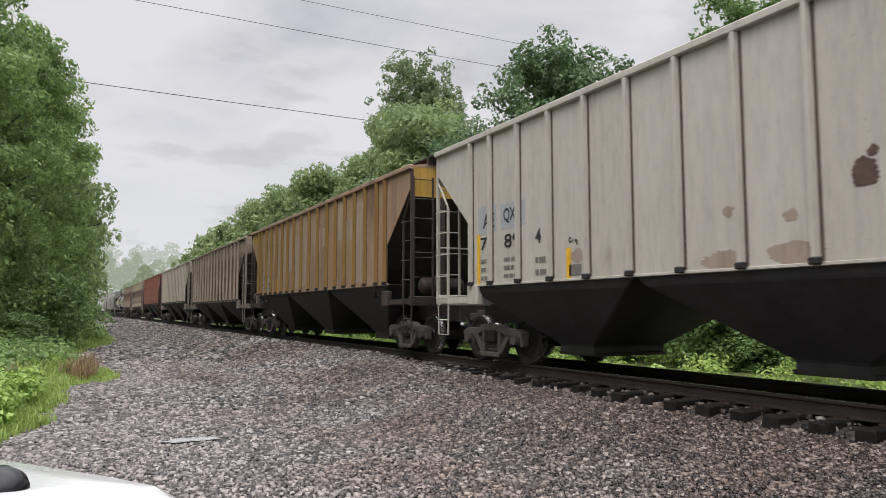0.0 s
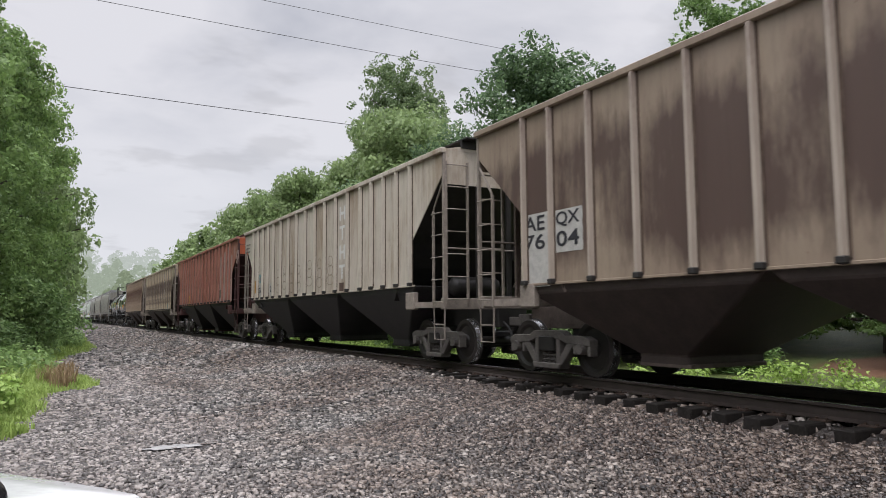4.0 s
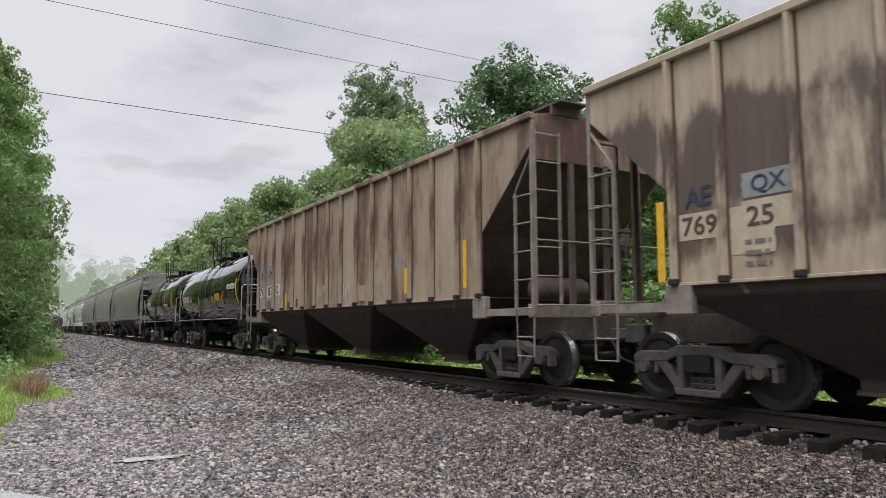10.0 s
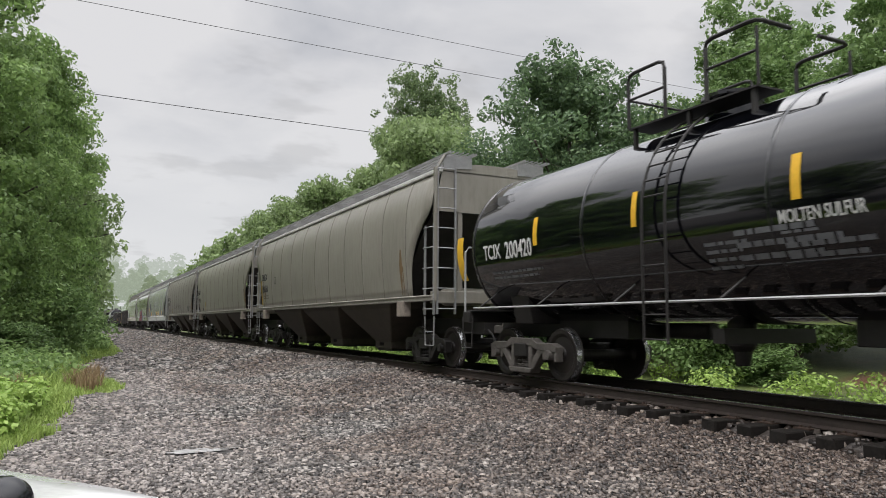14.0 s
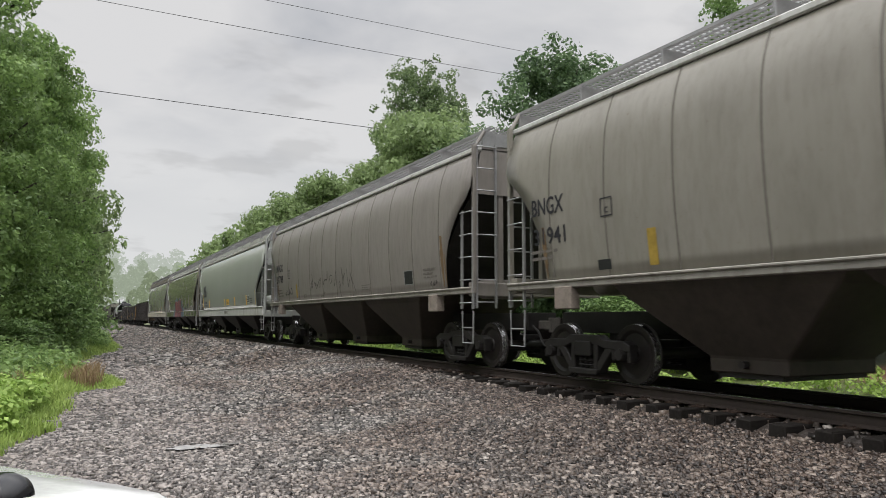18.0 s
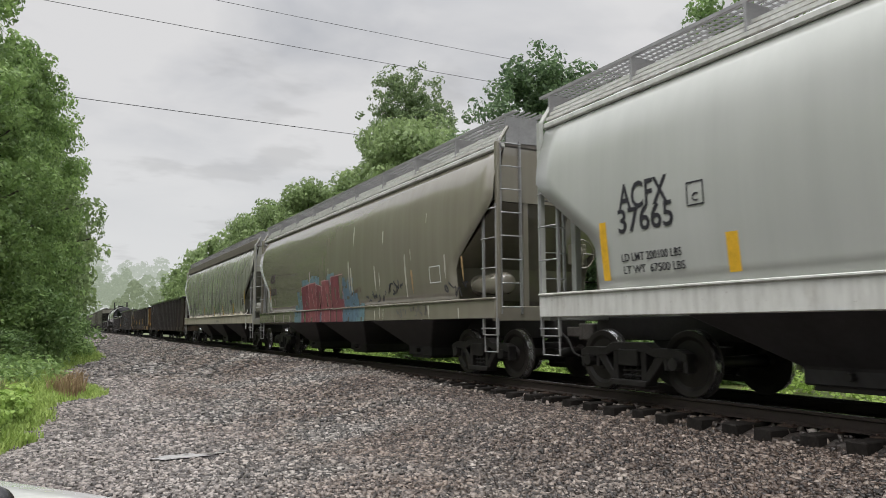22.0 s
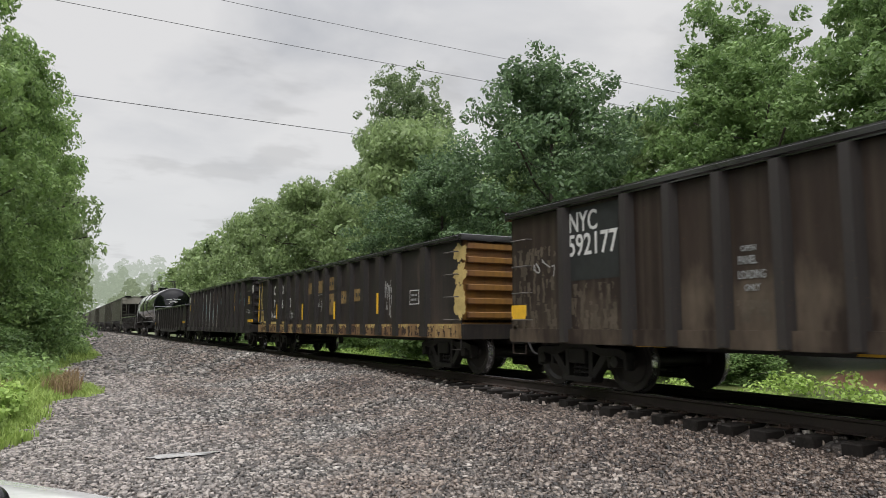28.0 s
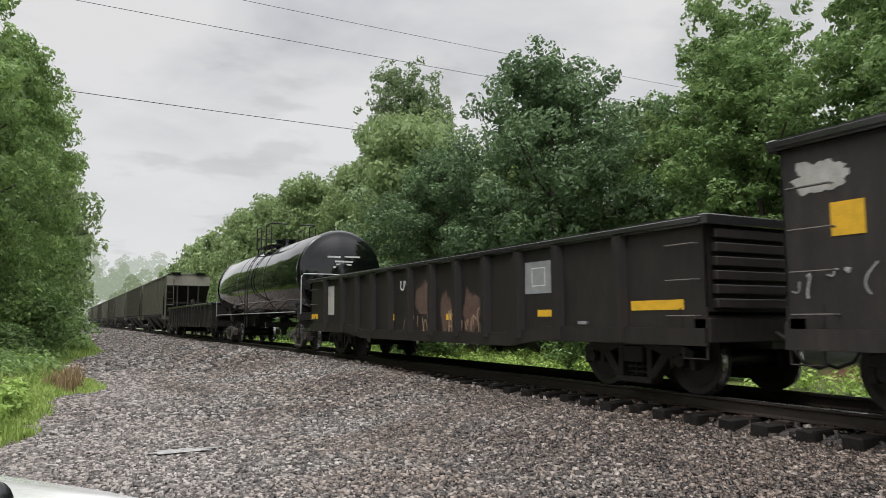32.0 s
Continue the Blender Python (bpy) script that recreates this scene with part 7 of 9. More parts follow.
def slab(bm, y0, y1, z0, z1, t=0.003, rows=4, ragged=0.0, rng=None):
    """A thin sheet of paint in a few strips, so that it can bend."""
    prev = None
    for i in range(rows + 1):
        z = z0 + (z1 - z0) * i / rows
        j = (rng.uniform(-ragged, ragged), rng.uniform(-ragged, ragged)) if rng else (0, 0)
        ring = [bm.verts.new((0, y0 + j[0], z)), bm.verts.new((t, y0 + j[0], z)), bm.verts.new((t, y1 + j[1], z)), bm.verts.new((0, y1 + j[1], z))]
        if prev:
            for k in range(4):
                bm.faces.new((prev[k], prev[(k + 1) % 4], ring[(k + 1) % 4], ring[k]))
        prev = ring
    return bm


def panel(car, name, y0, y1, z0, z1, material, label=""):
    rng = random.Random(int(abs(y0) * 1000 + z0 * 100))
    return mark(name, slab(bmesh.new(), y0, y1, z0, z1, 0.002, 8, 0.012 if "strip" not in name and "placard" not in name else 0.0, rng), car, material, 0.002 if "patch" in name or "panel" in name else 0.128 if car == car_q and name == "reflector_strip" else 0.005, label)


def streak(car, y0, y1, z0, z1, material):
    """A run of scraped paint, thin at both ends and wandering a little."""
    r = random.Random(int(abs(y0) * 1000 + z0 * 100))
    bm = bmesh.new()
    prev = None
    lean = r.uniform(-0.04, 0.04)
    for i in range(13):
        k = i / 12
        half = abs(y1 - y0) * (0.12 + 0.36 * math.sin(math.pi * min(1, 0.1 + k)) ** 0.7) * r.uniform(0.6, 1.1)
        c = (y0 + y1) / 2 + lean * (k - 0.5) + r.uniform(-0.006, 0.006)
        z = z1 + (z0 - z1) * k
        ring = [bm.verts.new((0, c + half, z)), bm.verts.new((0.002, c + half, z)), bm.verts.new((0.002, c - half, z)), bm.verts.new((0, c - half, z))]
        if prev:
            for q in range(4):
                bm.faces.new((prev[q], prev[(q + 1) % 4], ring[(q + 1) % 4], ring[q]))
        prev = ring
    return mark("scraped_streak", bm, car, material, 0.005)


def word(car, text, y0, y1, z0, z1, material):
    """Raised painted letters in the built-in font, fitted to a box on the side."""
    cu = bpy.data.curves.new("lettering", "FONT")
    cu.body = text
    cu.extrude = 0.002
    cu.resolution_u = 3
    cu.offset = 0.012 if len(text) < 15 else 0.003
    tmp = bpy.data.objects.new("lettering", cu)
    me = bpy.data.meshes.new_from_object(tmp)
    bpy.data.objects.remove(tmp)
    bpy.data.curves.remove(cu)
    co = np.array([v.co[:] for v in me.vertices])
    lo, hi = co.min(0), co.max(0)
    for v in me.vertices:
        u = (v.co.x - lo[0]) / (hi[0] - lo[0])
        w = (v.co.y - lo[1]) / (hi[1] - lo[1])
        v.co = (v.co.z, y0 + (y1 - y0) * u, z0 + (z1 - z0) * w)
    lay_on(me, car, 0.008)
    me.materials.clear()
    me.materials.append(material)
    ob = new("lettering", me)
    ob.parent = car
    return ob


def ribbon(bm, pts, w, t=0.002):
    """A painted stroke through (y, z) points."""
    prev = None
    for i, (y, z) in enumerate(pts):
        a, b = pts[max(0, i - 1)], pts[min(len(pts) - 1, i + 1)]
        dy, dz = b[0] - a[0], b[1] - a[1]
        ln = math.hypot(dy, dz) or 1
        ny, nz = -dz / ln * w / 2, dy / ln * w / 2
        ring = [bm.verts.new((0, y + ny, z + nz)), bm.verts.new((t, y + ny, z + nz)), bm.verts.new((t, y - ny, z - nz)), bm.verts.new((0, y - ny, z - nz))]
        if prev:
            for k in range(4):
                bm.faces.new((prev[k], prev[(k + 1) % 4], ring[(k + 1) % 4], ring[k]))
        prev = ring


def blot(car, y0, y1, z0, z1, material, seed):
    """A ragged stain or bare spot."""
    bm = bmesh.new()
    lo, hi = [], []
    for i in range(48):
        a = i * math.pi / 24
        rr = 0.5 * (1 + 0.5 * noise.noise((1.7 * math.cos(a) + seed * 3.3, 1.7 * math.sin(a), seed)) + 0.3 * noise.noise((6 * math.cos(a) + seed, 6 * math.sin(a), seed * 2.7)))
        y = (y0 + y1) / 2 + (y1 - y0) * rr * math.cos(a)
        z = (z0 + z1) / 2 + (z1 - z0) * rr * math.sin(a)
        lo.append(bm.verts.new((0, y, z)))
        hi.append(bm.verts.new((0.0015, y, z)))
    bm.faces.new(lo)
    bm.faces.new(hi[::-1])
    for i in range(48):
        bm.faces.new((lo[i], lo[(i + 1) % 48], hi[(i + 1) % 48], hi[i]))
    return mark("worn_spot", bm, car, material, 0.003, "ragged bare and rusty spot")


def scuffs(car, y0, y1, z0, z1, material, seed, lift=0.003, label="scuffed pale patch of worn paint"):
    """A worn field: many short, uneven upright scuffs, densest at its foot."""
    r = random.Random(seed)
    bm = bmesh.new()
    for i in range(int(42 * abs(y1 - y0) * (z1 - z0)) + 16):
        y, z = r.uniform(y1, y0), z0 + (z1 - z0) * r.random() ** 1.7
        wide, tall = r.uniform(0.008, 0.045), r.uniform(0.04, 0.30)
        slab(bm, min(y0, y + wide), max(y1, y - wide), z, min(z1, z + tall), 0.001 + 0.00001 * i, 4, 0.02, r)
    return tagged(mark("worn_spot", bm, car, material, lift, label), kind="stuff")


def scrawl(car, y0, y1, z0, z1, material, seed, strokes=6, w=0.03):
    """Sprayed scribble: quick bent strokes side by side."""
    r = random.Random(seed)
    bm = bmesh.new()
    for i in range(strokes):
        c = y0 + (y1 - y0) * (i + 0.5) / strokes
        half = abs(y1 - y0) / strokes * 0.75
        pts, a, b = [], (c + r.uniform(-half, half), z0 + (z1 - z0) * r.random()), (c + r.uniform(-half, half), z0 + (z1 - z0) * r.random())
        m = (c + r.uniform(-half, half) * 1.5, r.choice((z0, z1)) * 0.8 + 0.2 * (z0 + z1) / 2)
        m2 = (c + r.uniform(-half, half) * 1.5, z0 + (z1 - z0) * r.random())
        for k in range(13):
            q = k / 12
            p = [(1 - q) ** 3 * a[j] + 3 * q * (1 - q) ** 2 * m[j] + 3 * q * q * (1 - q) * m2[j] + q ** 3 * b[j] for j in (0, 1)]
            pts.append(p)
        ribbon(bm, pts, w * r.uniform(0.7, 1.2))
    return tagged(mark("graffiti", bm, car, material, 0.006 + 0.0002 * (seed % 7), "sprayed graffiti scrawl"), kind="stuff")


def small_print(car, y0, y1, z0, z1, material, lines):
    """Lines of unreadable small print, as plain bars."""
    bm = bmesh.new()
    r = random.Random(int(z0 * 1000) + lines)
    for i in range(lines):
        h = (z1 - z0) / lines
        za = z1 - h * (i + 0.75)
        ye = y0 + (y1 - y0) * r.uniform(0.7, 1.0)
        y = y0
        while y > ye:
            wd = r.uniform(0.08, 0.22)
            slab(bm, y, max(ye, y - wd), za, za + h * 0.45, 0.002, 1)
            y -= wd + 0.035
    return tagged(mark("small_print", bm, car, material, 0.006), kind="stuff")


def frame_mark(car, y0, y1, z0, z1, material):
    """A thin outlined square."""
    bm = bmesh.new()
    w = 0.018
    for a in ((y0, y0 - w, z0, z1), (y1 + w, y1, z0, z1), (y0, y1, z0, z0 + w), (y0, y1, z1 - w, z1)):
        slab(bm, *a, 0.002, 2)
    return mark("outlined_plate", bm, car, material, 0.007)


def block_mark(car, y0, y1, z0, z1, material):
    """One big worn sign painted as a broken block."""
    bm = bmesh.new()
    r = random.Random(int(y0 * 100))
    h = z1 - z0
    for a, b in ((0.0, 0.24), (0.40, 0.60), (0.76, 1.0)):
        slab(bm, y0, y1, z0 + h * a, z0 + h * b, 0.002, 5, 0.02, r)
    slab(bm, y0, y0 + (y1 - y0) * 0.32, z0 + h * 0.58, z0 + h * 0.78, 0.002, 2, 0.02, r)
    slab(bm, y1 - (y1 - y0) * 0.32, y1, z0 + h * 0.22, z0 + h * 0.42, 0.002, 2, 0.02, r)
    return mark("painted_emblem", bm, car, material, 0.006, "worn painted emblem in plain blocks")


def blocks(car, y0, y1, z0, z1, material, count):
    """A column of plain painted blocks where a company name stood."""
    h = (z1 - z0) / count
    for i in range(count):
        za = z1 - h * (i + 0.92)
        zb = z1 - h * (i + 0.2)
        bm = bmesh.new()
        q = (zb - za) * 0.2
        w = (y1 - y0) * 0.24
        if i % 2:
            slab(bm, y0, y1, zb - q, zb, 0.002, 2)
            slab(bm, (y0 + y1) / 2 - w / 2, (y0 + y1) / 2 + w / 2, za, zb - q, 0.002, 2)
        else:
            slab(bm, y0, y0 + w, za, zb, 0.002, 2)
            slab(bm, y1 - w, y1, za, zb, 0.002, 2)
            slab(bm, y0 + w, y1 - w, (za + zb) / 2 - q / 2, (za + zb) / 2 + q / 2, 0.002, 2)
        mark("painted_emblem", bm, car, material, 0.006, "pale painted block of an old emblem")


def loops(car, y0, y1, z0, z1, material):
    """Three sprayed rings, one above the other."""
    bm = bmesh.new()
    for k, (cz, rr) in enumerate(((0.83, 0.34), (0.52, 0.42), (0.2, 0.5))):
        c = (y0 + y1) / 2
        pts = [(c + abs(y1 - y0) * 0.95 * rr * math.cos(a * math.pi / 10), z0 + (z1 - z0) * cz + (z1 - z0) * 0.17 * math.sin(a * math.pi / 10)) for a in range(21)]
        ribbon(bm, pts, 0.02)
    return mark("graffiti", bm, car, material, 0.006, "faint sprayed rings")


def sill_slab(bm, ya, yb, za, zb, t, ragged, r):
    """A sheet of paint that is broken at the lip between side and sill."""
    for lo, hi in ((za, min(zb, 1.458)), (max(za, 1.508), zb)):
        if hi - lo > 0.01:
            slab(bm, ya, yb, lo, hi, t, max(1, int((hi - lo) / 0.12)), ragged, r)


def peeling(car, y0, y1, z0, z1):
    """A panel of old pale paint that flakes away in ragged strips."""
    r = random.Random(int(abs(y0) * 977))
    bm = bmesh.new()
    slab(bm, y0, y1, z0, z1, 0.0015, 14, 0.05, r)
    ob = mark("peeling_panel", bm, car, PEELING, 0.003, "pale flaking paint over rust")
    bm = bmesh.new()
    for i in range(34):
        y = y0 + (y1 - y0) * (0.04 + 0.92 * r.random())
        za = z0 + (z1 - z0) * r.random()
        zb = min(z1, za + r.uniform(0.1, 0.7))
        ribbon(bm, [(y + r.uniform(-0.018, 0.018), za + (zb - za) * k / 5) for k in range(6)], r.uniform(0.008, 0.03))
    tagged(mark("flaked_strip", bm, car, RUSTY_DARK, 0.0065, "dark rust showing through in strips"), kind="stuff")
    bm = bmesh.new()
    slab(bm, y0, y1, z0 - 0.02, z0 + r.uniform(0.05, 0.2), 0.0015, 3, 0.04, r)
    mark("paint_stripe", bm, car, SPRAY_TEAL, 0.0062, "pale teal lower stripe")


def mural(car, y0, y1, z0, z1):
    """Wide graffiti: a blue cloud, five tall red letters run together, pink outlines."""
    r = random.Random(77)
    h, w = z1 - z0, y1 - y0
    haze = bmesh.new()
    deep = bmesh.new()
    for bm, u0, u1, v0, v1, count in ((haze, -0.20, 0.02, 0.0, 0.40, 34), (haze, -0.10, 0.02, 0.40, 0.80, 14), (haze, 0.02, 0.20, 0.98, 1.10, 12), (haze, 0.26, 0.44, 1.02, 1.16, 12),
                                      (haze, 0.66, 0.80, 1.02, 1.18, 10), (deep, 0.98, 1.16, 0.0, 1.0, 46), (deep, 1.14, 1.28, 0.0, 0.62, 30), (haze, 1.24, 1.38, 0.0, 0.34, 26), (deep, 0.46, 0.56, 0.0, 0.25, 8)):
        for i in range(count):
            c, cz, sz = y0 + w * r.uniform(u0, u1), z0 + h * r.uniform(v0, v1), r.uniform(0.045, 0.12)
            sill_slab(bm, c + sz, c - sz, max(z0, cz - sz), cz + sz, 0.0006 + 0.00002 * i, 0.05, r)
    tagged(mark("graffiti", haze, car, SPRAY_TEAL, 0.003, "blue sprayed background of the graffiti"), kind="stuff")
    tagged(mark("graffiti", deep, car, SPRAY_DUSK, 0.0042, "dusky blue sprayed background of the graffiti"), kind="stuff")
    # each letter: its two sides, its top from side to side, the gaps in it as (from, to, low, high)
    letters = (
        (0.000, 0.190, 0.97, 1.02, ((0.10, 0.13, 0.46, 0.62), (0.07, 0.12, 0.0, 0.28))),
        (0.195, 0.375, 1.03, 1.05, ((0.275, 0.295, 0.5, 0.9), (0.25, 0.29, 0.0, 0.14))),
        (0.385, 0.520, 1.00, 0.92, ((0.45, 0.462, 0.30, 0.8), (0.47, 0.52, 0.0, 0.26))),
        (0.525, 0.715, 1.06, 1.05, ((0.61, 0.64, 0.38, 0.72), (0.69, 0.715, 0.55, 1.06))),
        (0.730, 0.985, 1.12, 1.14, ((0.90, 0.985, 0.55, 1.15), (0.80, 0.83, 0.55, 0.85), (0.84, 0.87, 0.0, 0.30))),
    )
    for i, (ua, ub, ta, tb, gaps) in enumerate(letters):
        bm = bmesh.new()
        n_ = max(8, round((ub - ua) * 70))
        for j in range(n_):
            k = (j + 0.5) / n_
            u = ua + (ub - ua) * k
            top = ta + (tb - ta) * k + r.uniform(-0.012, 0.012)
            ya, yb = y0 + w * (ua + (ub - ua) * j / n_), y0 + w * (ua + (ub - ua) * (j + 1.06) / n_)
            cuts = sorted([(lo, hi) for a, b, lo, hi in gaps if a <= u <= b])
            v = 0.0
            for lo, hi in cuts + [(top, top)]:
                if lo - v > 0.02:
                    sill_slab(bm, ya, yb, z0 + h * v, z0 + h * min(lo, top), 0.0014 + 0.0001 * (j % 4), 0.006, r)
                v = hi
        tagged(mark("graffiti", bm, car, SPRAY_RED if i % 2 else SPRAY_CRIMSON, 0.0062, "tall red sprayed graffiti letter"), kind="stuff")
        bm = bmesh.new()

        def line(pts, thick=0.02):
            for (pa, va), (pb, vb) in zip(pts, pts[1:]):
                run = []
                for q in range(11):
                    k = q / 10
                    zz = z0 + h * (va + (vb - va) * k)
                    if 1.455 < zz < 1.51:
                        if len(run) > 1:
                            ribbon(bm, run, thick)
                        run = []
                        continue
                    run.append((y0 + w * (pa + (pb - pa) * k + 0.004 * math.sin(9 * k + i)), zz))
                if len(run) > 1:
                    ribbon(bm, run, thick)
        wl = ub - ua
        line([(ua + 0.005, 0.80), (ua, ta), (ub, tb)], 0.028)
        line([(ub, tb), (ub - 0.1 * wl, 0.72), (ub + 0.02 * wl, 0.66), (ub - 0.04 * wl, 0.30), (ub, 0.02)])
        line([(ua + 0.32 * wl, 0.42), (ua + 0.7 * wl, 0.62), (ua + 0.62 * wl, 0.8)] if i % 2 == 0 else [(ua + 0.4 * wl, 0.96), (ua + 0.52 * wl, 0.6), (ua + 0.7 * wl, 0.36)], 0.014)
        line([(ua + 0.3 * wl, 0.30), (ua + 0.42 * wl, 0.02)], 0.014)
        tagged(mark("graffiti", bm, car, SPRAY_PINK, 0.0095, "pink sprayed outline"), kind="stuff")


# the tan hopper's panels were touched up one by one, each down to its own line
TOUCH_UP = paint("pinkish_touch_up_paint", (0.40, 0.32, 0.265), (0.35, 0.265, 0.21), (0.24, 0.165, 0.13), 0.35, 0.55, 0.8, 41)
rb = random.Random(12)
for i in range(18):
    if rb.random() < 0.8:
        a = 6.84 - 0.76 * i
        low = rb.choice((1.75, 2.1, 2.4, 2.7, 3.0)) + rb.uniform(-0.1, 0.1)
        panel(car_b, "touched_up_panel", a - 0.10, a - 0.66, low, rb.choice((4.0, 4.2, 3.6)), TOUCH_UP)
panel(car_a, "lettering_patch", 6.57, 5.92, 2.45, 2.97, PATCH_BLUE)
panel(car_a, "lettering_patch", 5.76, 4.96, 2.48, 2.93, PATCH_BLUE)
word(car_a, "AE", 6.39, 5.98, 2.55, 2.82, INK)
word(car_a, "QX", 5.66, 5.26, 2.57, 2.85, INK)
word(car_a, "76", 6.48, 6.00, 2.15, 2.39, INK)
word(car_a, "89", 5.64, 5.13, 2.13, 2.38, INK)
word(car_a, "4", 4.66, 4.50, 2.13, 2.38, INK)
panel(car_a, "reflector_strip", 6.62, 6.50, 1.47, 2.46, YELLOW)
panel(car_a, "reflector_strip", 3.82, 3.70, 1.50, 1.99, YELLOW)
small_print(car_a, 6.47, 6.11, 1.54, 2.02, INK_PALE, 3)
small_print(car_a, 5.66, 5.19, 1.56, 2.00, INK_PALE, 3)
small_print(car_a, 4.67, 4.28, 1.55, 1.96, INK_PALE, 2)
blot(car_a, -0.86, -1.14, 2.23, 2.50, RUSTY, 1)
blot(car_a, -1.04, -1.15, 2.51, 2.62, RUSTY, 2)
blot(car_a, 0.75, 0.59, 2.11, 2.24, TOUCH_UP, 3)
blot(car_a, -0.07, -0.24, 1.97, 2.10, TOUCH_UP, 4)
blot(car_a, 3.71, 3.30, 1.74, 1.96, TOUCH_UP, 5)
blot(car_a, 1.11, 0.36, 1.47, 1.74, TOUCH_UP, 6)
blot(car_a, 0.13, -0.54, 1.49, 1.73, TOUCH_UP, 7)
scrawl(car_a, 3.81, 3.43, 1.97, 2.23, INK, 3, 2, 0.02)
panel(car_a, "placard", 3.75, 3.44, 1.55, 1.72, INK_PALE)
panel(car_b, "lettering_patch", 6.85, 6.31, 1.82, 2.47, PATCH_WHITE)
panel(car_b, "lettering_patch", 6.13, 5.58, 1.83, 2.51, PATCH_WHITE)
panel(car_b, "lettering_patch", 5.38, 4.78, 1.66, 2.30, PATCH_WHITE)
word(car_b, "SL", 6.79, 6.35, 2.16, 2.42, INK)
word(car_b, "RX", 6.07, 5.61, 2.20, 2.46, INK)
word(car_b, "47", 6.80, 6.36, 1.88, 2.14, INK)
word(car_b, "52", 6.09, 5.61, 1.88, 2.12, INK)
word(car_b, "25", 5.28, 4.80, 1.87, 2.11, INK)
scrawl(car_b, 4.54, 3.97, 2.12, 2.53, SPRAY_BLUE, 5, 5, 0.05)
panel(car_b, "reflector_strip", 3.90, 3.79, 1.69, 2.20, YELLOW)
panel(car_b, "paint_patch", 8.07, 7.31, 3.76, 4.17, OCHRE)
panel(car_c, "lettering_patch", 6.96, 6.21, 1.45, 2.64, PATCH_WHITE)
panel(car_c, "lettering_patch", 6.10, 5.39, 1.96, 2.62, PATCH_WHITE)
word(car_c, "AE", 6.87, 6.32, 2.36, 2.60, INK)
word(car_c, "QX", 6.02, 5.46, 2.35, 2.59, INK)
word(car_c, "76", 6.87, 6.32, 2.05, 2.30, INK)
word(car_c, "04", 6.02, 5.47, 2.05, 2.29, INK)
panel(car_c, "placard", -1.48, -1.87, 1.57, 1.96, DARKPLATE)
panel(car_c, "placard", -2.44, -2.84, 1.59, 1.97, RUSTY)
panel(car_c, "paint_patch", -1.35, -1.48, 1.48, 1.96, OCHRE)
word(car_c, "H", -3.36, -3.67, 2.74, 3.04, PATCH_TAN)
word(car_c, "A", -3.35, -3.65, 2.22, 2.52, PATCH_TAN)
panel(car_c, "corner_stripe", -6.65, -6.81, 1.48, 2.47, OCHRE)
panel(car_d, "lettering_patch", 6.14, 5.74, 2.24, 2.58, PATCH_TEAL)
word(car_d, "AE", 6.10, 5.76, 2.30, 2.49, INK_PALE)
panel(car_d, "lettering_patch", 6.19, 5.75, 1.72, 2.21, PATCH_WHITE)
word(car_d, "76", 6.14, 5.78, 1.87, 2.08, INK)
panel(car_d, "lettering_patch", 4.68, 4.23, 1.72, 2.18, PATCH_WHITE)
word(car_d, "2", 5.04, 4.85, 1.88, 2.11, INK_PALE)
word(car_d, "2", 4.61, 4.42, 1.87, 2.08, INK)
loops(car_d, -1.48, -2.07, 1.85, 2.69, SPRAY_FADED)
loops(car_d, -0.56, -1.09, 1.81, 2.68, SPRAY_FADED)
loops(car_d, 0.40, -0.19, 1.89, 2.70, SPRAY_FADED)
loops(car_d, 2.25, 1.67, 1.74, 2.70, SPRAY_FADED)
loops(car_d, 3.85, 3.34, 1.79, 2.62, SPRAY_FADED)
loops(car_d, 1.39, 0.98, 1.77, 2.62, SPRAY_FADED)
loops(car_d, 3.01, 2.55, 1.88, 2.68, SPRAY_FADED)
blocks(car_d, -2.51, -2.93, 1.96, 4.09, PATCH_CLEAN, 4)
panel(car_d, "placard", -2.52, -2.85, 1.67, 1.90, RUSTY)
small_print(car_d, 8.30, 7.53, 3.51, 3.94, INK_PALE, 3)
panel(car_d, "rust_run", 6.85, 6.58, 1.89, 2.37, OCHRE)
panel(car_e, "faded_panel", 6.78, 6.26, 1.65, 4.26, FADED_RED)
panel(car_e, "faded_panel", 6.08, 5.57, 1.63, 4.24, FADED_RED)
panel(car_e, "faded_panel", 5.39, 4.77, 1.63, 4.25, FADED_RED)
word(car_e, "CM", 5.97, 5.62, 2.72, 2.97, INK)
word(car_e, "HX", 5.21, 4.88, 2.77, 3.01, INK)
word(car_e, "245", 5.98, 5.62, 2.42, 2.69, INK)
word(car_e, "553", 5.22, 4.84, 2.46, 2.72, INK)
panel(car_e, "paint_stripe", 4.59, 3.92, 2.38, 2.76, PATCH_WHITE)
panel(car_e, "reflector_strip", 7.06, 6.93, 1.68, 2.67, YELLOW)
panel(car_e, "reflector_strip", 3.92, 3.80, 1.69, 2.19, YELLOW)
panel(car_e, "reflector_strip", -6.63, -6.78, 1.69, 2.63, YELLOW)
panel(car_e, "reflector_strip", -3.53, -3.71, 1.69, 2.21, YELLOW)
panel(car_e, "reflector_strip", -0.82, -1.01, 1.73, 2.19, YELLOW)
panel(car_e, "placard", -4.61, -5.07, 1.88, 2.24, SPRAY_GREY)
frame_mark(car_e, -4.58, -5.10, 1.85, 2.27, PATCH_GREY)
panel(car_e, "faded_panel", -4.56, -5.18, 1.64, 3.79, FADED_RED)
panel(car_e, "faded_panel", -5.41, -5.95, 1.66, 3.94, FADED_RED)
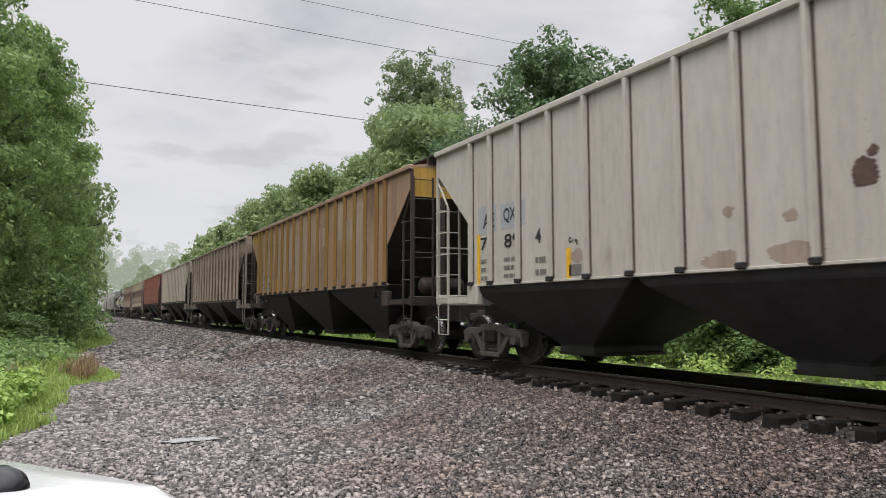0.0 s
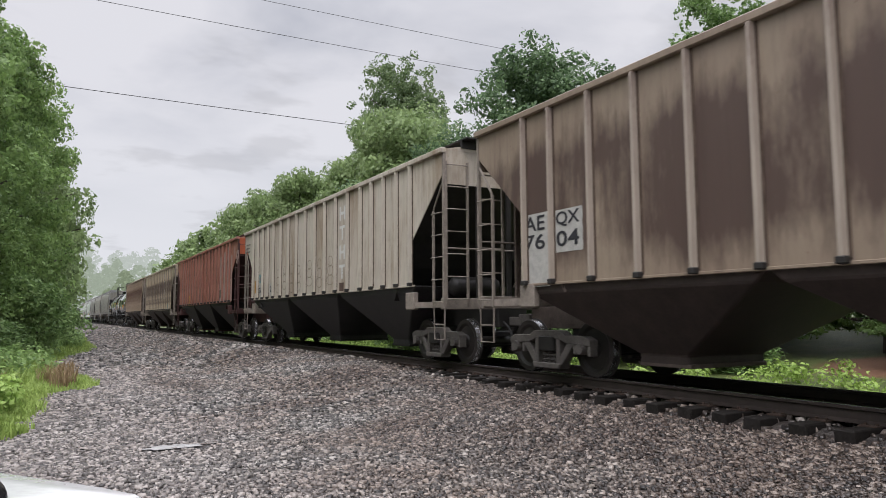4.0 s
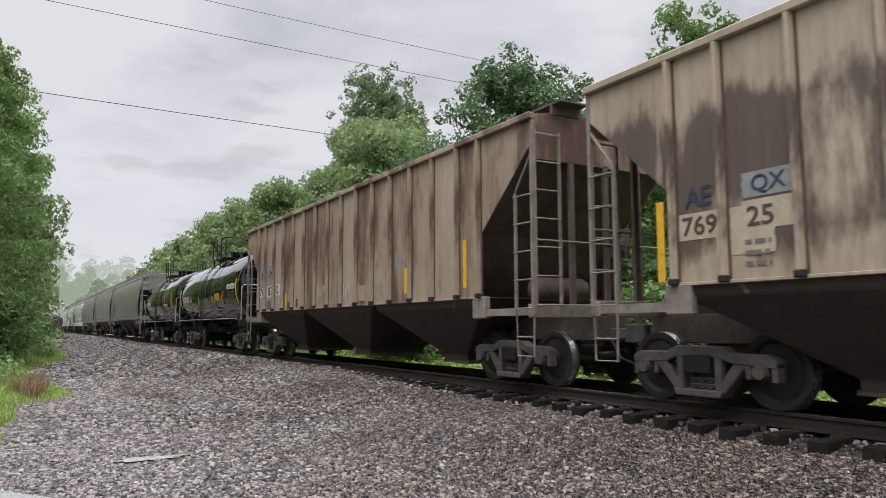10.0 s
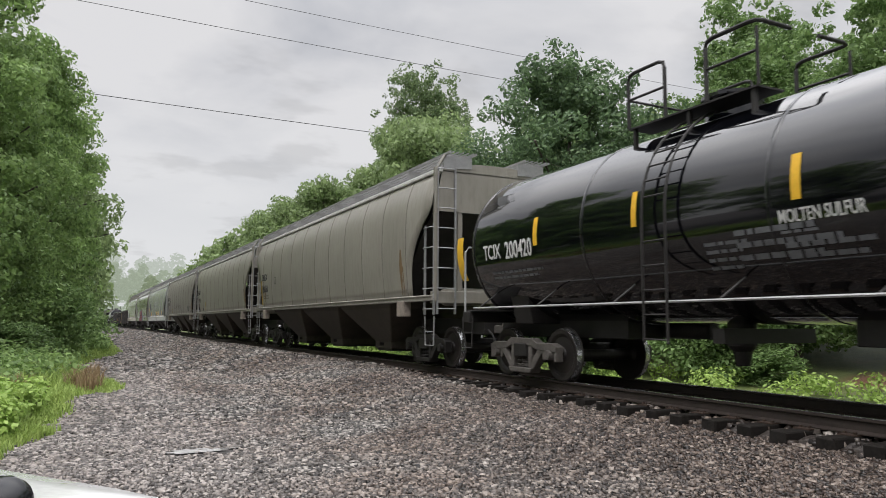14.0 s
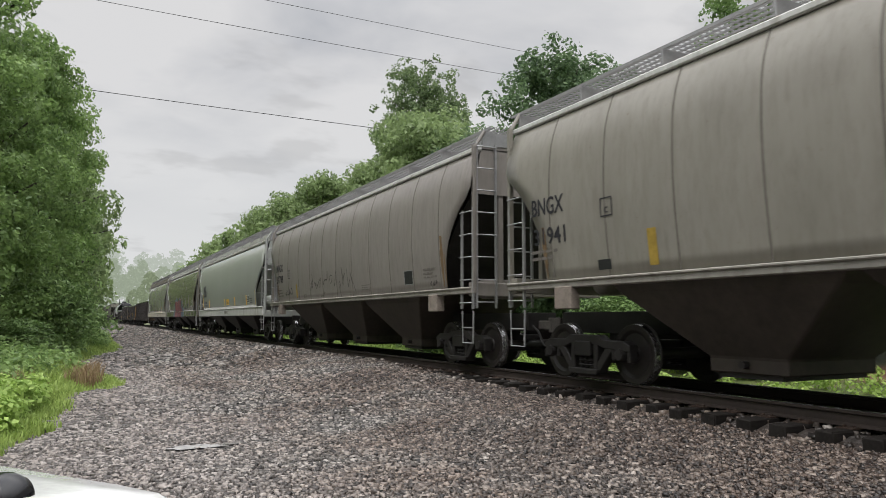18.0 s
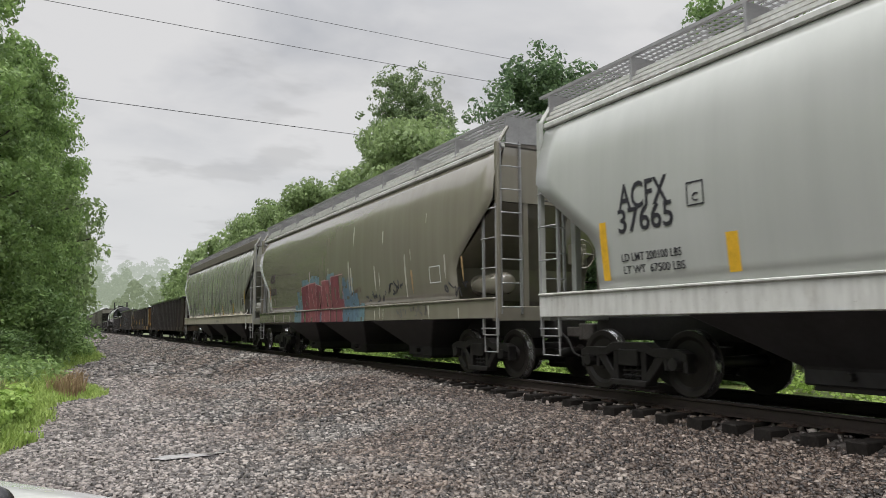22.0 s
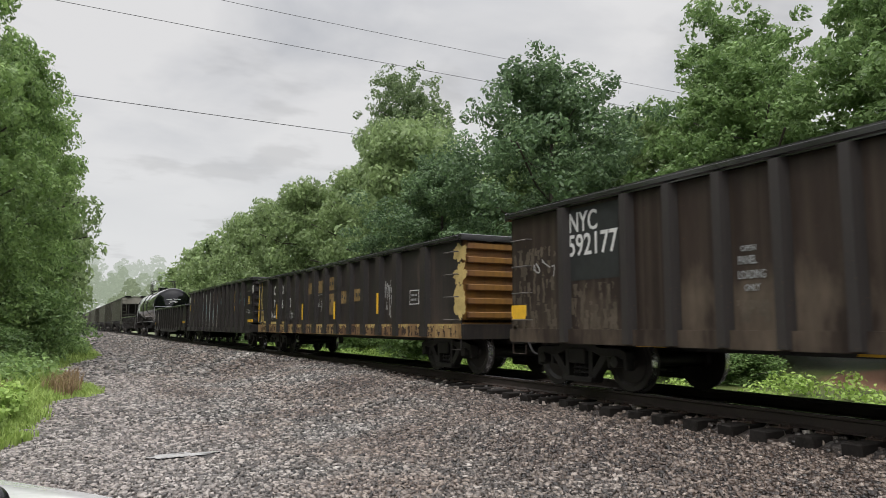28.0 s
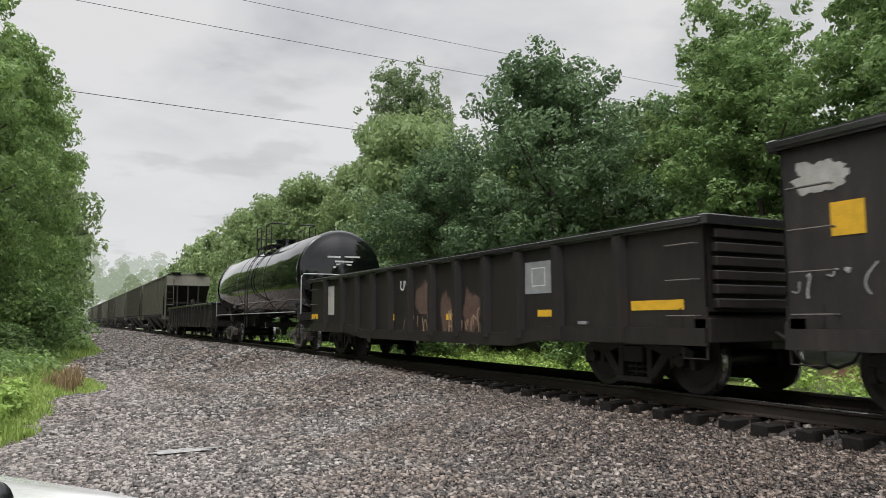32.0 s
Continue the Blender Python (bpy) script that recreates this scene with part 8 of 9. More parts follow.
panel(car_e, "faded_panel", -6.16, -6.61, 1.67, 4.13, FADED_RED)
panel(car_e, "faded_panel", -6.84, -7.21, 1.68, 3.70, FADED_RED)
blocks(car_f, -3.40, -3.78, 1.90, 4.20, PATCH_CLEAN, 4)
panel(car_f, "reflector_strip", -3.93, -4.04, 1.55, 2.05, YELLOW)
panel(car_f, "reflector_strip", -0.88, -1.01, 1.63, 2.10, YELLOW)
panel(car_f, "reflector_strip", 1.83, 1.70, 1.76, 2.08, YELLOW)
panel(car_f, "reflector_strip", 7.05, 6.93, 1.53, 2.54, YELLOW)
panel(car_f, "paint_patch", -5.13, -5.32, 1.52, 1.88, PATCH_TEAL)
word(car_f, "AE", 6.59, 6.21, 2.40, 2.64, INK_BLUE)
panel(car_f, "lettering_patch", 5.79, 5.15, 2.40, 2.68, PATCH_GREY)
word(car_f, "QX", 5.67, 5.25, 2.42, 2.64, INK_BLUE)
panel(car_f, "lettering_patch", 6.71, 6.09, 2.01, 2.33, PATCH_CREAM)
word(car_f, "769", 6.64, 6.14, 2.06, 2.29, INK_BROWN)
panel(car_f, "lettering_patch", 5.81, 5.10, 2.04, 2.37, PATCH_CREAM)
word(car_f, "25", 5.74, 5.41, 2.08, 2.30, INK_BROWN)
small_print(car_f, 5.78, 5.37, 1.61, 1.97, INK_PALE, 3)
panel(car_f, "lettering_patch", 6.16, 5.41, 1.78, 2.32, PATCH_CREAM)
panel(car_g, "lettering_patch", 6.75, 6.16, 2.27, 2.89, PATCH_GREY)
panel(car_g, "lettering_patch", 5.93, 5.19, 2.34, 2.96, PATCH_GREY)
panel(car_g, "lettering_patch", 6.80, 6.17, 1.95, 2.28, PATCH_CLEAN)
panel(car_g, "lettering_patch", 5.93, 5.23, 1.93, 2.29, PATCH_CLEAN)
panel(car_g, "lettering_patch", 4.95, 4.53, 1.96, 2.32, PATCH_CLEAN)
word(car_g, "AE", 6.59, 6.19, 2.52, 2.79, INK)
word(car_g, "QX", 5.77, 5.36, 2.55, 2.79, INK)
word(car_g, "76", 6.72, 6.22, 1.99, 2.26, INK)
word(car_g, "87", 5.82, 5.29, 1.98, 2.26, INK)
word(car_g, "0", 4.89, 4.71, 2.00, 2.28, INK)
panel(car_g, "reflector_strip", 7.12, 6.96, 1.53, 2.55, YELLOW)
panel(car_g, "reflector_strip", 4.00, 3.86, 1.47, 1.97, YELLOW)
panel(car_g, "reflector_strip", 6.94, 6.81, 1.58, 2.56, YELLOW)
panel(car_g, "reflector_strip", -3.92, -4.08, 1.67, 2.20, YELLOW)
panel(car_g, "reflector_strip", -6.26, -6.37, 1.68, 2.55, YELLOW)
panel(car_g, "lettering_patch", 5.91, 5.16, 1.48, 1.86, PATCH_GREY)
small_print(car_g, 5.82, 5.28, 1.55, 1.80, INK, 3)
blot(car_g, 3.83, 3.52, 1.46, 1.74, RUSTY, 30)
blot(car_g, 3.05, 2.85, 1.52, 1.81, RUSTY, 34)
blot(car_e, -7.92, -8.42, 3.30, 3.88, FADED_RED, 51)
blot(car_e, -7.46, -7.73, 3.63, 4.03, FADED_RED, 53)
scrawl(car_g, 1.41, 0.64, 1.70, 2.16, PATCH_CLEAN, 60, 7, 0.02)
scrawl(car_g, -0.41, -1.04, 1.51, 2.09, PATCH_CLEAN, 61, 8, 0.02)
panel(car_g, "placard", -1.53, -1.95, 1.59, 1.95, PATCH_BEIGE)
panel(car_g, "placard", -2.49, -2.90, 1.51, 1.95, PATCH_BEIGE)
panel(car_g, "reflector_strip", -1.40, -1.50, 1.57, 2.06, YELLOW)
blocks(car_g, -3.50, -3.80, 2.20, 2.60, PATCH_GREY, 1)
word(car_h, "MOLTEN SULFUR", -3.92, -5.19, 2.45, 2.66, PATCH_CLEAN)
small_print(car_h, -4.01, -5.17, 1.89, 2.39, TANK_PRINT, 7)
panel(car_h, "reflector_strip", -5.25, -5.40, 1.88, 2.82, YELLOW)
panel(car_h, "reflector_strip", -2.89, -3.03, 1.88, 2.30, YELLOW)
panel(car_h, "reflector_strip", -1.12, -1.25, 1.89, 2.31, YELLOW)
panel(car_h, "reflector_strip", 5.85, 5.62, 1.88, 2.81, YELLOW)
panel(car_h, "reflector_strip", 3.16, 3.01, 1.85, 2.33, YELLOW)
panel(car_h, "reflector_strip", 1.57, 1.41, 1.85, 2.33, YELLOW)
panel(car_h, "placard", -1.75, -2.58, 2.07, 2.37, YELLOW)
panel(car_h, "placard", -3.10, -3.49, 2.19, 2.43, SIGN_RED)
small_print(car_h, -3.02, -3.58, 1.86, 2.16, TANK_PRINT, 3)
small_print(car_h, -0.22, -1.31, 1.71, 1.85, TANK_PRINT, 2)
word(car_h, "TCIX 6286", 5.23, 3.70, 2.15, 2.45, PATCH_CLEAN)
small_print(car_h, 5.11, 3.45, 1.91, 2.05, TANK_PRINT, 2)
frame_mark(car_h, 3.40, 3.14, 2.15, 2.42, PATCH_CLEAN)
word(car_h, "C", 3.34, 3.22, 2.18, 2.29, PATCH_CLEAN)
small_print(car_h, 2.12, 1.59, 1.59, 1.85, TANK_PRINT, 4)
word(car_i, "TCIX", 4.76, 4.14, 2.21, 2.49, PATCH_CLEAN)
word(car_i, "200420", 3.98, 3.11, 2.18, 2.50, PATCH_CLEAN)
panel(car_i, "reflector_strip", 3.05, 2.93, 2.34, 2.83, YELLOW)
panel(car_i, "reflector_strip", 0.56, 0.46, 2.37, 2.88, YELLOW)
panel(car_i, "reflector_strip", 5.84, 5.59, 1.87, 2.75, YELLOW)
panel(car_i, "reflector_strip", -4.13, -4.36, 1.88, 2.80, YELLOW)
small_print(car_i, 4.56, 2.78, 1.82, 2.00, TANK_PRINT, 2)
small_print(car_i, -1.18, -2.66, 1.73, 2.17, TANK_PRINT, 3)
panel(car_i, "reflector_strip", -2.02, -2.14, 2.37, 2.89, YELLOW)
word(car_i, "MOLTEN SULFUR", -1.83, -2.85, 2.13, 2.28, PATCH_CLEAN)
small_print(car_i, -0.69, -1.39, 1.66, 2.05, TANK_PRINT, 4)
small_print(car_i, -1.84, -2.98, 1.71, 1.95, TANK_PRINT, 2)
small_print(car_i, -1.82, -2.37, 2.00, 2.07, TANK_PRINT, 1)
word(car_j, "BNGX", 7.50, 6.62, 2.71, 2.99, INK)
word(car_j, "30650", 7.48, 6.60, 2.23, 2.53, INK)
frame_mark(car_j, 5.46, 5.21, 2.51, 2.78, INK)
word(car_j, "2", 5.36, 5.28, 2.54, 2.65, INK)
panel(car_j, "reflector_strip", 7.74, 7.58, 1.74, 2.73, DULL_YELLOW)
small_print(car_j, 7.29, 6.46, 1.94, 2.14, INK_PALE, 2)
for c_, at in ((car_j, -7.02), (car_k, -7.03), (car_l, -7.01)):
    streak(c_, at + 0.04, at - 0.13, 1.66, 2.75, OCHRE_RUN)
    streak(c_, at - 0.14, at - 0.20, 1.66, 2.35, OCHRE_RUN)
    streak(c_, -at + 0.10, -at - 0.02, 1.66, 2.5, OCHRE_RUN)
word(car_k, "BNGX", 7.38, 6.50, 2.70, 2.99, INK)
word(car_k, "31941", 7.35, 6.48, 2.21, 2.49, INK)
frame_mark(car_k, 5.60, 5.34, 2.49, 2.77, INK)
word(car_k, "C", 5.51, 5.43, 2.54, 2.63, INK)
panel(car_k, "reflector_strip", 4.67, 4.50, 1.72, 2.22, DULL_YELLOW)
small_print(car_k, 7.46, 6.66, 1.94, 2.16, INK_PALE, 2)
panel(car_k, "placard", 5.75, 5.46, 1.72, 1.87, DARKPLATE)
word(car_l, "BNGX", 7.20, 6.26, 2.75, 3.03, INK)
word(car_l, "31708", 7.18, 6.25, 2.33, 2.61, INK)
scrawl(car_l, 2.86, -1.61, 1.61, 2.51, SPRAY_DARK, 8, 11, 0.035)
panel(car_l, "placard", -5.01, -5.50, 1.78, 2.12, DARKPLATE)
frame_mark(car_l, -5.01, -5.50, 1.78, 2.12, PATCH_GREY)
small_print(car_l, -2.10, -2.71, 1.75, 1.92, INK_PALE, 3)
small_print(car_l, -6.08, -6.75, 1.87, 2.13, INK_PALE, 3)
scrawl(car_l, -6.35, -6.80, 1.66, 1.83, SPRAY_DARK, 9, 4, 0.03)
scrawl(car_l, 5.95, 5.08, 1.75, 2.15, INK, 44, 6, 0.03)
panel(car_l, "reflector_strip", 4.52, 4.36, 1.72, 2.19, DULL_YELLOW)
frame_mark(car_l, 5.48, 5.23, 2.44, 2.74, INK)
small_print(car_l, 3.60, 3.25, 1.69, 1.83, INK_PALE, 2)
small_print(car_l, 6.12, 5.50, 1.85, 1.96, INK_PALE, 3)
small_print(car_l, 6.95, 6.23, 1.79, 2.11, INK_PALE, 3)
word(car_m, "ACFX", 6.91, 5.99, 2.56, 2.93, INK)
word(car_m, "37665", 6.94, 5.92, 2.25, 2.59, INK)
frame_mark(car_m, 5.68, 5.41, 2.45, 2.75, INK)
word(car_m, "C", 5.59, 5.50, 2.50, 2.61, INK)
word(car_m, "LD LMT 200100 LBS", 6.93, 5.84, 1.86, 1.97, INK)
word(car_m, "LT WT  67500 LBS", 6.91, 5.80, 1.69, 1.80, INK)
panel(car_m, "reflector_strip", 7.34, 7.20, 1.62, 2.45, YELLOW)
panel(car_m, "reflector_strip", 5.14, 4.97, 1.60, 2.07, YELLOW)
panel(car_m, "reflector_strip", -5.38, -5.54, 1.60, 2.06, YELLOW)
panel(car_m, "reflector_strip", -2.60, -2.77, 1.60, 2.05, YELLOW)
panel(car_m, "reflector_strip", 0.12, 0.0, 1.60, 2.02, YELLOW)
small_print(car_m, -0.48, -1.12, 1.72, 1.92, INK, 3)
small_print(car_m, -0.05, -1.15, 1.24, 1.38, INK_PALE, 3)
panel(car_m, "reflector_strip", -7.31, -7.41, 1.60, 2.24, DULL_YELLOW)
panel(car_m, "placard", -0.43, -1.17, 1.68, 1.97, YELLOW)
panel(car_m, "placard", -5.62, -6.08, 1.72, 2.03, DARKPLATE)
frame_mark(car_m, -5.60, -6.10, 1.70, 2.05, PATCH_CLEAN)
small_print(car_m, -5.66, -6.02, 1.78, 2.00, PATCH_CLEAN, 3)
small_print(car_m, -4.58, -5.10, 1.70, 2.10, INK_PALE, 5)
small_print(car_m, -6.21, -6.89, 1.67, 1.92, INK, 3)
frame_mark(car_n, -6.09, -6.58, 1.88, 2.23, PATCH_CLEAN)
mural(car_n, 3.09, -0.84, 1.11, 2.26)
scrawl(car_n, -2.46, -3.73, 1.56, 1.91, INK, 11, 7, 0.04)
scrawl(car_n, -3.85, -4.68, 1.71, 2.06, INK, 12, 6, 0.04)
scrawl(car_n, -4.38, -4.95, 1.16, 1.39, SPRAY_DARK, 13, 5, 0.04)
scrawl(car_n, -5.08, -5.99, 1.17, 1.44, SPRAY_DARK, 14, 7, 0.04)
scrawl(car_n, -1.43, -2.15, 1.79, 2.02, RUSTY, 15, 4, 0.04)
scrawl(car_n, -6.62, -7.65, 1.56, 1.95, INK, 16, 7, 0.035)
streak(car_n, -1.39, -1.52, 1.76, 2.54, PALE_RUN)
streak(car_n, 2.24, 2.15, 2.22, 2.68, PALE_RUN)
streak(car_n, -3.35, -3.40, 1.89, 2.29, PALE_RUN)
streak(car_n, -5.17, -5.27, 1.71, 2.23, RUST_RUN)
streak(car_n, -3.60, -3.69, 2.97, 3.28, PALE_RUN)
streak(car_n, -5.98, -6.01, 3.18, 3.39, PALE_RUN)
streak(car_n, -1.61, -1.69, 3.11, 3.63, PALE_RUN)
streak(car_n, 0.45, 0.38, 2.39, 2.66, PALE_RUN)
streak(car_n, -5.19, -5.22, 2.42, 2.69, PALE_RUN)
streak(car_n, -3.04, -3.11, 1.11, 1.37, PALE_RUN)
streak(car_n, -3.58, -3.62, 1.13, 1.39, PALE_RUN)
streak(car_n, -1.24, -1.34, 1.84, 2.73, PALE_RUN)
streak(car_n, -3.06, -3.14, 1.84, 2.48, PALE_RUN)
streak(car_n, -4.85, -4.95, 1.64, 2.60, PALE_RUN)
streak(car_n, -6.76, -6.84, 1.95, 2.43, PALE_RUN)
streak(car_n, -7.47, -7.56, 1.85, 2.33, RUST_RUN)
streak(car_n, -3.34, -3.41, 1.15, 1.43, PALE_RUN)
streak(car_n, -6.01, -6.07, 1.13, 1.42, PALE_RUN)
streak(car_n, -7.31, -7.37, 1.11, 1.33, PALE_RUN)
streak(car_n, 6.50, 6.39, 1.12, 1.39, PALE_RUN)
streak(car_n, 5.24, 5.16, 1.10, 1.40, PALE_RUN)
streak(car_n, 4.45, 4.37, 1.11, 1.42, PALE_RUN)
streak(car_n, 7.12, 6.98, 1.75, 2.48, RUST_RUN)
streak(car_n, 6.50, 6.42, 1.74, 1.99, PALE_RUN)
word(car_n, "ACFX", 6.93, 6.30, 2.55, 2.85, SPRAY_DARK)
word(car_n, "36250", 6.99, 6.19, 2.11, 2.36, SPRAY_DARK)
panel(car_o, "placard", -7.17, -7.55, 1.86, 2.18, DARKPLATE)
frame_mark(car_o, -7.17, -7.55, 1.86, 2.18, PATCH_CLEAN)
panel(car_o, "placard", -4.66, -5.18, 1.97, 2.20, DARKPLATE)
small_print(car_o, -4.68, -5.16, 1.98, 2.19, PATCH_CLEAN, 4)
small_print(car_o, -6.89, -7.40, 2.20, 2.40, INK_PALE, 4)
panel(car_o, "corner_bracket", -7.99, -8.17, 0.89, 1.70, PATCH_CLEAN, "white two-holed lifting bracket")
panel(car_o, "bracket_hole", -8.06, -8.14, 1.48, 1.60, DARKPLATE)
panel(car_o, "bracket_hole", -8.03, -8.11, 1.00, 1.10, DARKPLATE)
panel(car_o, "reflector_strip", -7.68, -7.81, 1.92, 2.49, DULL_YELLOW)
panel(car_o, "reflector_strip", 2.16, 2.01, 1.55, 2.02, DULL_YELLOW)
panel(car_o, "reflector_strip", -0.62, -0.74, 1.54, 1.99, DULL_YELLOW)
panel(car_o, "reflector_strip", -2.92, -3.06, 1.54, 1.99, DULL_YELLOW)
panel(car_o, "reflector_strip", -5.29, -5.44, 1.54, 2.05, DULL_YELLOW)
streak(car_o, -2.74, -2.80, 1.55, 2.80, PALE_RUN)
streak(car_o, -5.02, -5.13, 1.54, 1.97, PALE_RUN)
streak(car_o, -4.70, -4.77, 1.55, 1.97, PALE_RUN)
streak(car_o, -4.05, -4.10, 2.0, 2.5, PALE_RUN)
streak(car_o, -4.42, -4.46, 2.1, 2.7, PALE_RUN)
small_print(car_o, -1.35, -2.15, 1.20, 1.30, INK_PALE, 2)
scrawl(car_o, 5.97, 4.64, 1.52, 2.43, INK, 15, 6, 0.03)
word(car_o, "47209", 7.15, 6.36, 2.01, 2.26, INK_PALE)
small_print(car_o, 0.03, -0.45, 1.95, 2.35, INK_PALE, 5)
panel(car_p, "lettering_patch", 8.18, 7.06, 1.68, 2.79, DARKPLATE)
word(car_p, "NYC", 8.17, 7.52, 2.42, 2.73, PATCH_CLEAN)
word(car_p, "592177", 8.20, 7.08, 2.05, 2.39, PATCH_CLEAN)
word(car_p, "OPEN", 5.00, 4.80, 1.85, 1.92, PATCH_GREY)
word(car_p, "PANEL", 5.04, 4.79, 1.70, 1.80, PATCH_GREY)
word(car_p, "LOADING", 5.05, 4.68, 1.53, 1.63, PATCH_GREY)
word(car_p, "ONLY", 4.97, 4.76, 1.39, 1.47, PATCH_GREY)
panel(car_p, "reflector_strip", 9.82, 9.38, 1.10, 1.34, YELLOW)
panel(car_p, "reflector_strip", 6.76, 6.23, 0.71, 0.86, YELLOW)
panel(car_p, "reflector_strip", 3.51, 3.41, 0.72, 0.85, YELLOW)
panel(car_p, "reflector_strip", 3.68, 3.15, 0.69, 0.86, YELLOW)
panel(car_p, "reflector_strip", 0.45, -0.02, 0.70, 0.82, YELLOW)
scrawl(car_p, 9.26, 8.54, 1.74, 2.16, SPRAY_PALE, 16, 4, 0.02)
scuffs(car_p, 9.78, 8.54, 0.87, 2.28, FADED_PATCH, 70)
scuffs(car_p, 8.16, 7.12, 0.88, 1.63, FADED_PATCH, 71)
scuffs(car_p, 5.13, 4.64, 1.01, 1.29, FADED_PATCH, 72)
scuffs(car_p, -0.37, -0.65, 1.08, 1.80, FADED_PATCH, 73)
scuffs(car_p, 0.36, -0.00, 1.03, 1.57, FADED_PATCH, 74)
scuffs(car_p, 1.18, 0.75, 1.03, 1.68, FADED_PATCH, 75)
scuffs(car_p, 1.93, 1.57, 0.97, 1.53, FADED_PATCH, 76)
scuffs(car_p, 2.86, 2.43, 0.96, 1.58, FADED_PATCH, 77)
for k in range(8):
    y = 7.6 - 1.95 * k
    scuffs(car_q, y, y - 1.85, 0.76, 0.98, RUSTY_DARK, 150 + k, 0.064, "dark rust eating into the sill")
    scuffs(car_q, y - 0.1, y - 1.7, 0.93, 1.02, CREAM, 170 + k, 0.067, "old yellow paint left along the sill's edge")
word(car_q, "C", 5.96, 5.75, 2.09, 2.42, PATCH_CLEAN)
word(car_q, "S", 5.56, 5.33, 2.11, 2.41, PATCH_CLEAN)
word(car_q, "X", 4.85, 4.65, 2.10, 2.40, PATCH_CLEAN)
word(car_q, "T", 4.49, 4.27, 2.10, 2.42, PATCH_CLEAN)
word(car_q, "7", 5.96, 5.77, 1.61, 1.92, PATCH_CLEAN)
word(car_q, "0", 5.54, 5.33, 1.58, 1.90, PATCH_CLEAN)
word(car_q, "6", 4.87, 4.69, 1.59, 1.91, PATCH_CLEAN)
word(car_q, "9", 4.48, 4.27, 1.58, 1.91, PATCH_CLEAN)
word(car_q, "0", 3.92, 3.74, 1.60, 1.92, PATCH_CLEAN)
word(car_q, "1", 3.50, 3.40, 1.60, 1.94, PATCH_CLEAN)
scrawl(car_q, 3.90, 3.22, 1.14, 1.52, SPRAY_PALE, 46, 8, 0.03)
panel(car_q, "reflector_strip", 5.15, 5.04, 1.23, 1.73, YELLOW)
panel(car_q, "corner_stripe", 8.22, 8.08, 1.14, 2.08, YELLOW)
panel(car_q, "reflector_strip", -0.90, -1.04, 1.17, 1.66, YELLOW)
panel(car_q, "reflector_strip", 2.12, 1.98, 1.18, 1.68, YELLOW)
panel(car_q, "corner_stripe", 8.19, 8.07, 2.10, 2.60, CREAM)
scrawl(car_q, 6.33, 5.27, 1.15, 1.58, SPRAY_PALE, 17, 8, 0.035)
scrawl(car_q, 1.04, 0.10, 1.28, 1.86, SPRAY_PALE, 18, 5, 0.03)
blot(car_q, 7.85, 7.59, 1.52, 2.59, CREAM, 90)
blot(car_q, 7.83, 7.38, 1.04, 1.47, CREAM, 91)
blot(car_q, 7.76, 7.56, 1.20, 2.15, CREAM, 92)
panel(car_q, "paint_strip", 7.37, 6.77, 1.07, 1.15, CREAM)
panel(car_q, "paint_strip", 6.35, 5.21, 1.05, 1.13, CREAM)
panel(car_q, "paint_strip", 4.86, 4.19, 1.06, 1.13, CREAM)
blot(car_q, -7.68, -8.23, 2.22, 2.62, CREAM, 95)
blot(car_q, -7.69, -8.19, 1.82, 2.22, CREAM, 96)
blot(car_q, -7.69, -8.15, 1.11, 1.82, CREAM, 97)
frame_mark(car_q, -5.65, -6.12, 1.46, 1.78, PATCH_CLEAN)
small_print(car_q, -5.73, -6.05, 1.52, 1.72, PATCH_GREY, 2)
scrawl(car_q, -4.39, -5.13, 1.24, 2.10, SPRAY_PALE, 19, 6, 0.025)
scrawl(car_q, -6.38, -6.63, 1.48, 1.75, SPRAY_PALE, 21, 3, 0.02)
panel(car_q, "faded_patch", -1.13, -1.63, 1.60, 1.95, DIM_YELLOW)
panel(car_q, "faded_patch", -2.18, -2.73, 1.63, 1.96, DIM_YELLOW)
panel(car_q, "faded_patch", -0.02, -0.60, 2.01, 2.39, DIM_YELLOW)
panel(car_q, "faded_patch", -0.11, -0.62, 1.30, 1.91, DIM_YELLOW)
panel(car_q, "faded_patch", 1.08, 0.47, 1.97, 2.34, DIM_YELLOW)
panel(car_q, "faded_patch", 2.04, 1.52, 1.97, 2.32, DIM_YELLOW)
for ya, yb, za, zb in ((1.50, 1.05, 1.97, 2.39), (0.42, 0.03, 2.04, 2.40), (-0.90, -1.10, 2.02, 2.48), (-0.66, -1.12, 1.49, 1.97)):
    blot(car_q, ya, yb, za, zb, DIM_YELLOW, int(ya * 40) + 130)
small_print(car_q, -1.22, -1.33, 1.70, 1.89, DARKPLATE, 1)
small_print(car_q, -1.41, -1.52, 1.67, 1.84, DARKPLATE, 1)
small_print(car_q, -2.32, -2.41, 1.70, 1.91, DARKPLATE, 1)
small_print(car_q, -2.51, -2.60, 1.72, 1.89, DARKPLATE, 1)
small_print(car_q, -0.19, -0.29, 2.09, 2.32, DARKPLATE, 1)
small_print(car_q, -0.38, -0.48, 2.10, 2.32, DARKPLATE, 1)
small_print(car_q, -0.21, -0.34, 1.62, 1.81, DARKPLATE, 1)
small_print(car_q, 0.92, 0.81, 2.06, 2.26, DARKPLATE, 1)
panel(car_q, "reflector_strip", -4.00, -4.13, 1.28, 1.78, YELLOW)
frame_mark(car_q, 0.93, 0.41, 1.56, 1.92, PATCH_GREY)
scrawl(car_q, -4.22, -4.73, 1.53, 2.12, SPRAY_PALE, 41, 7, 0.03)
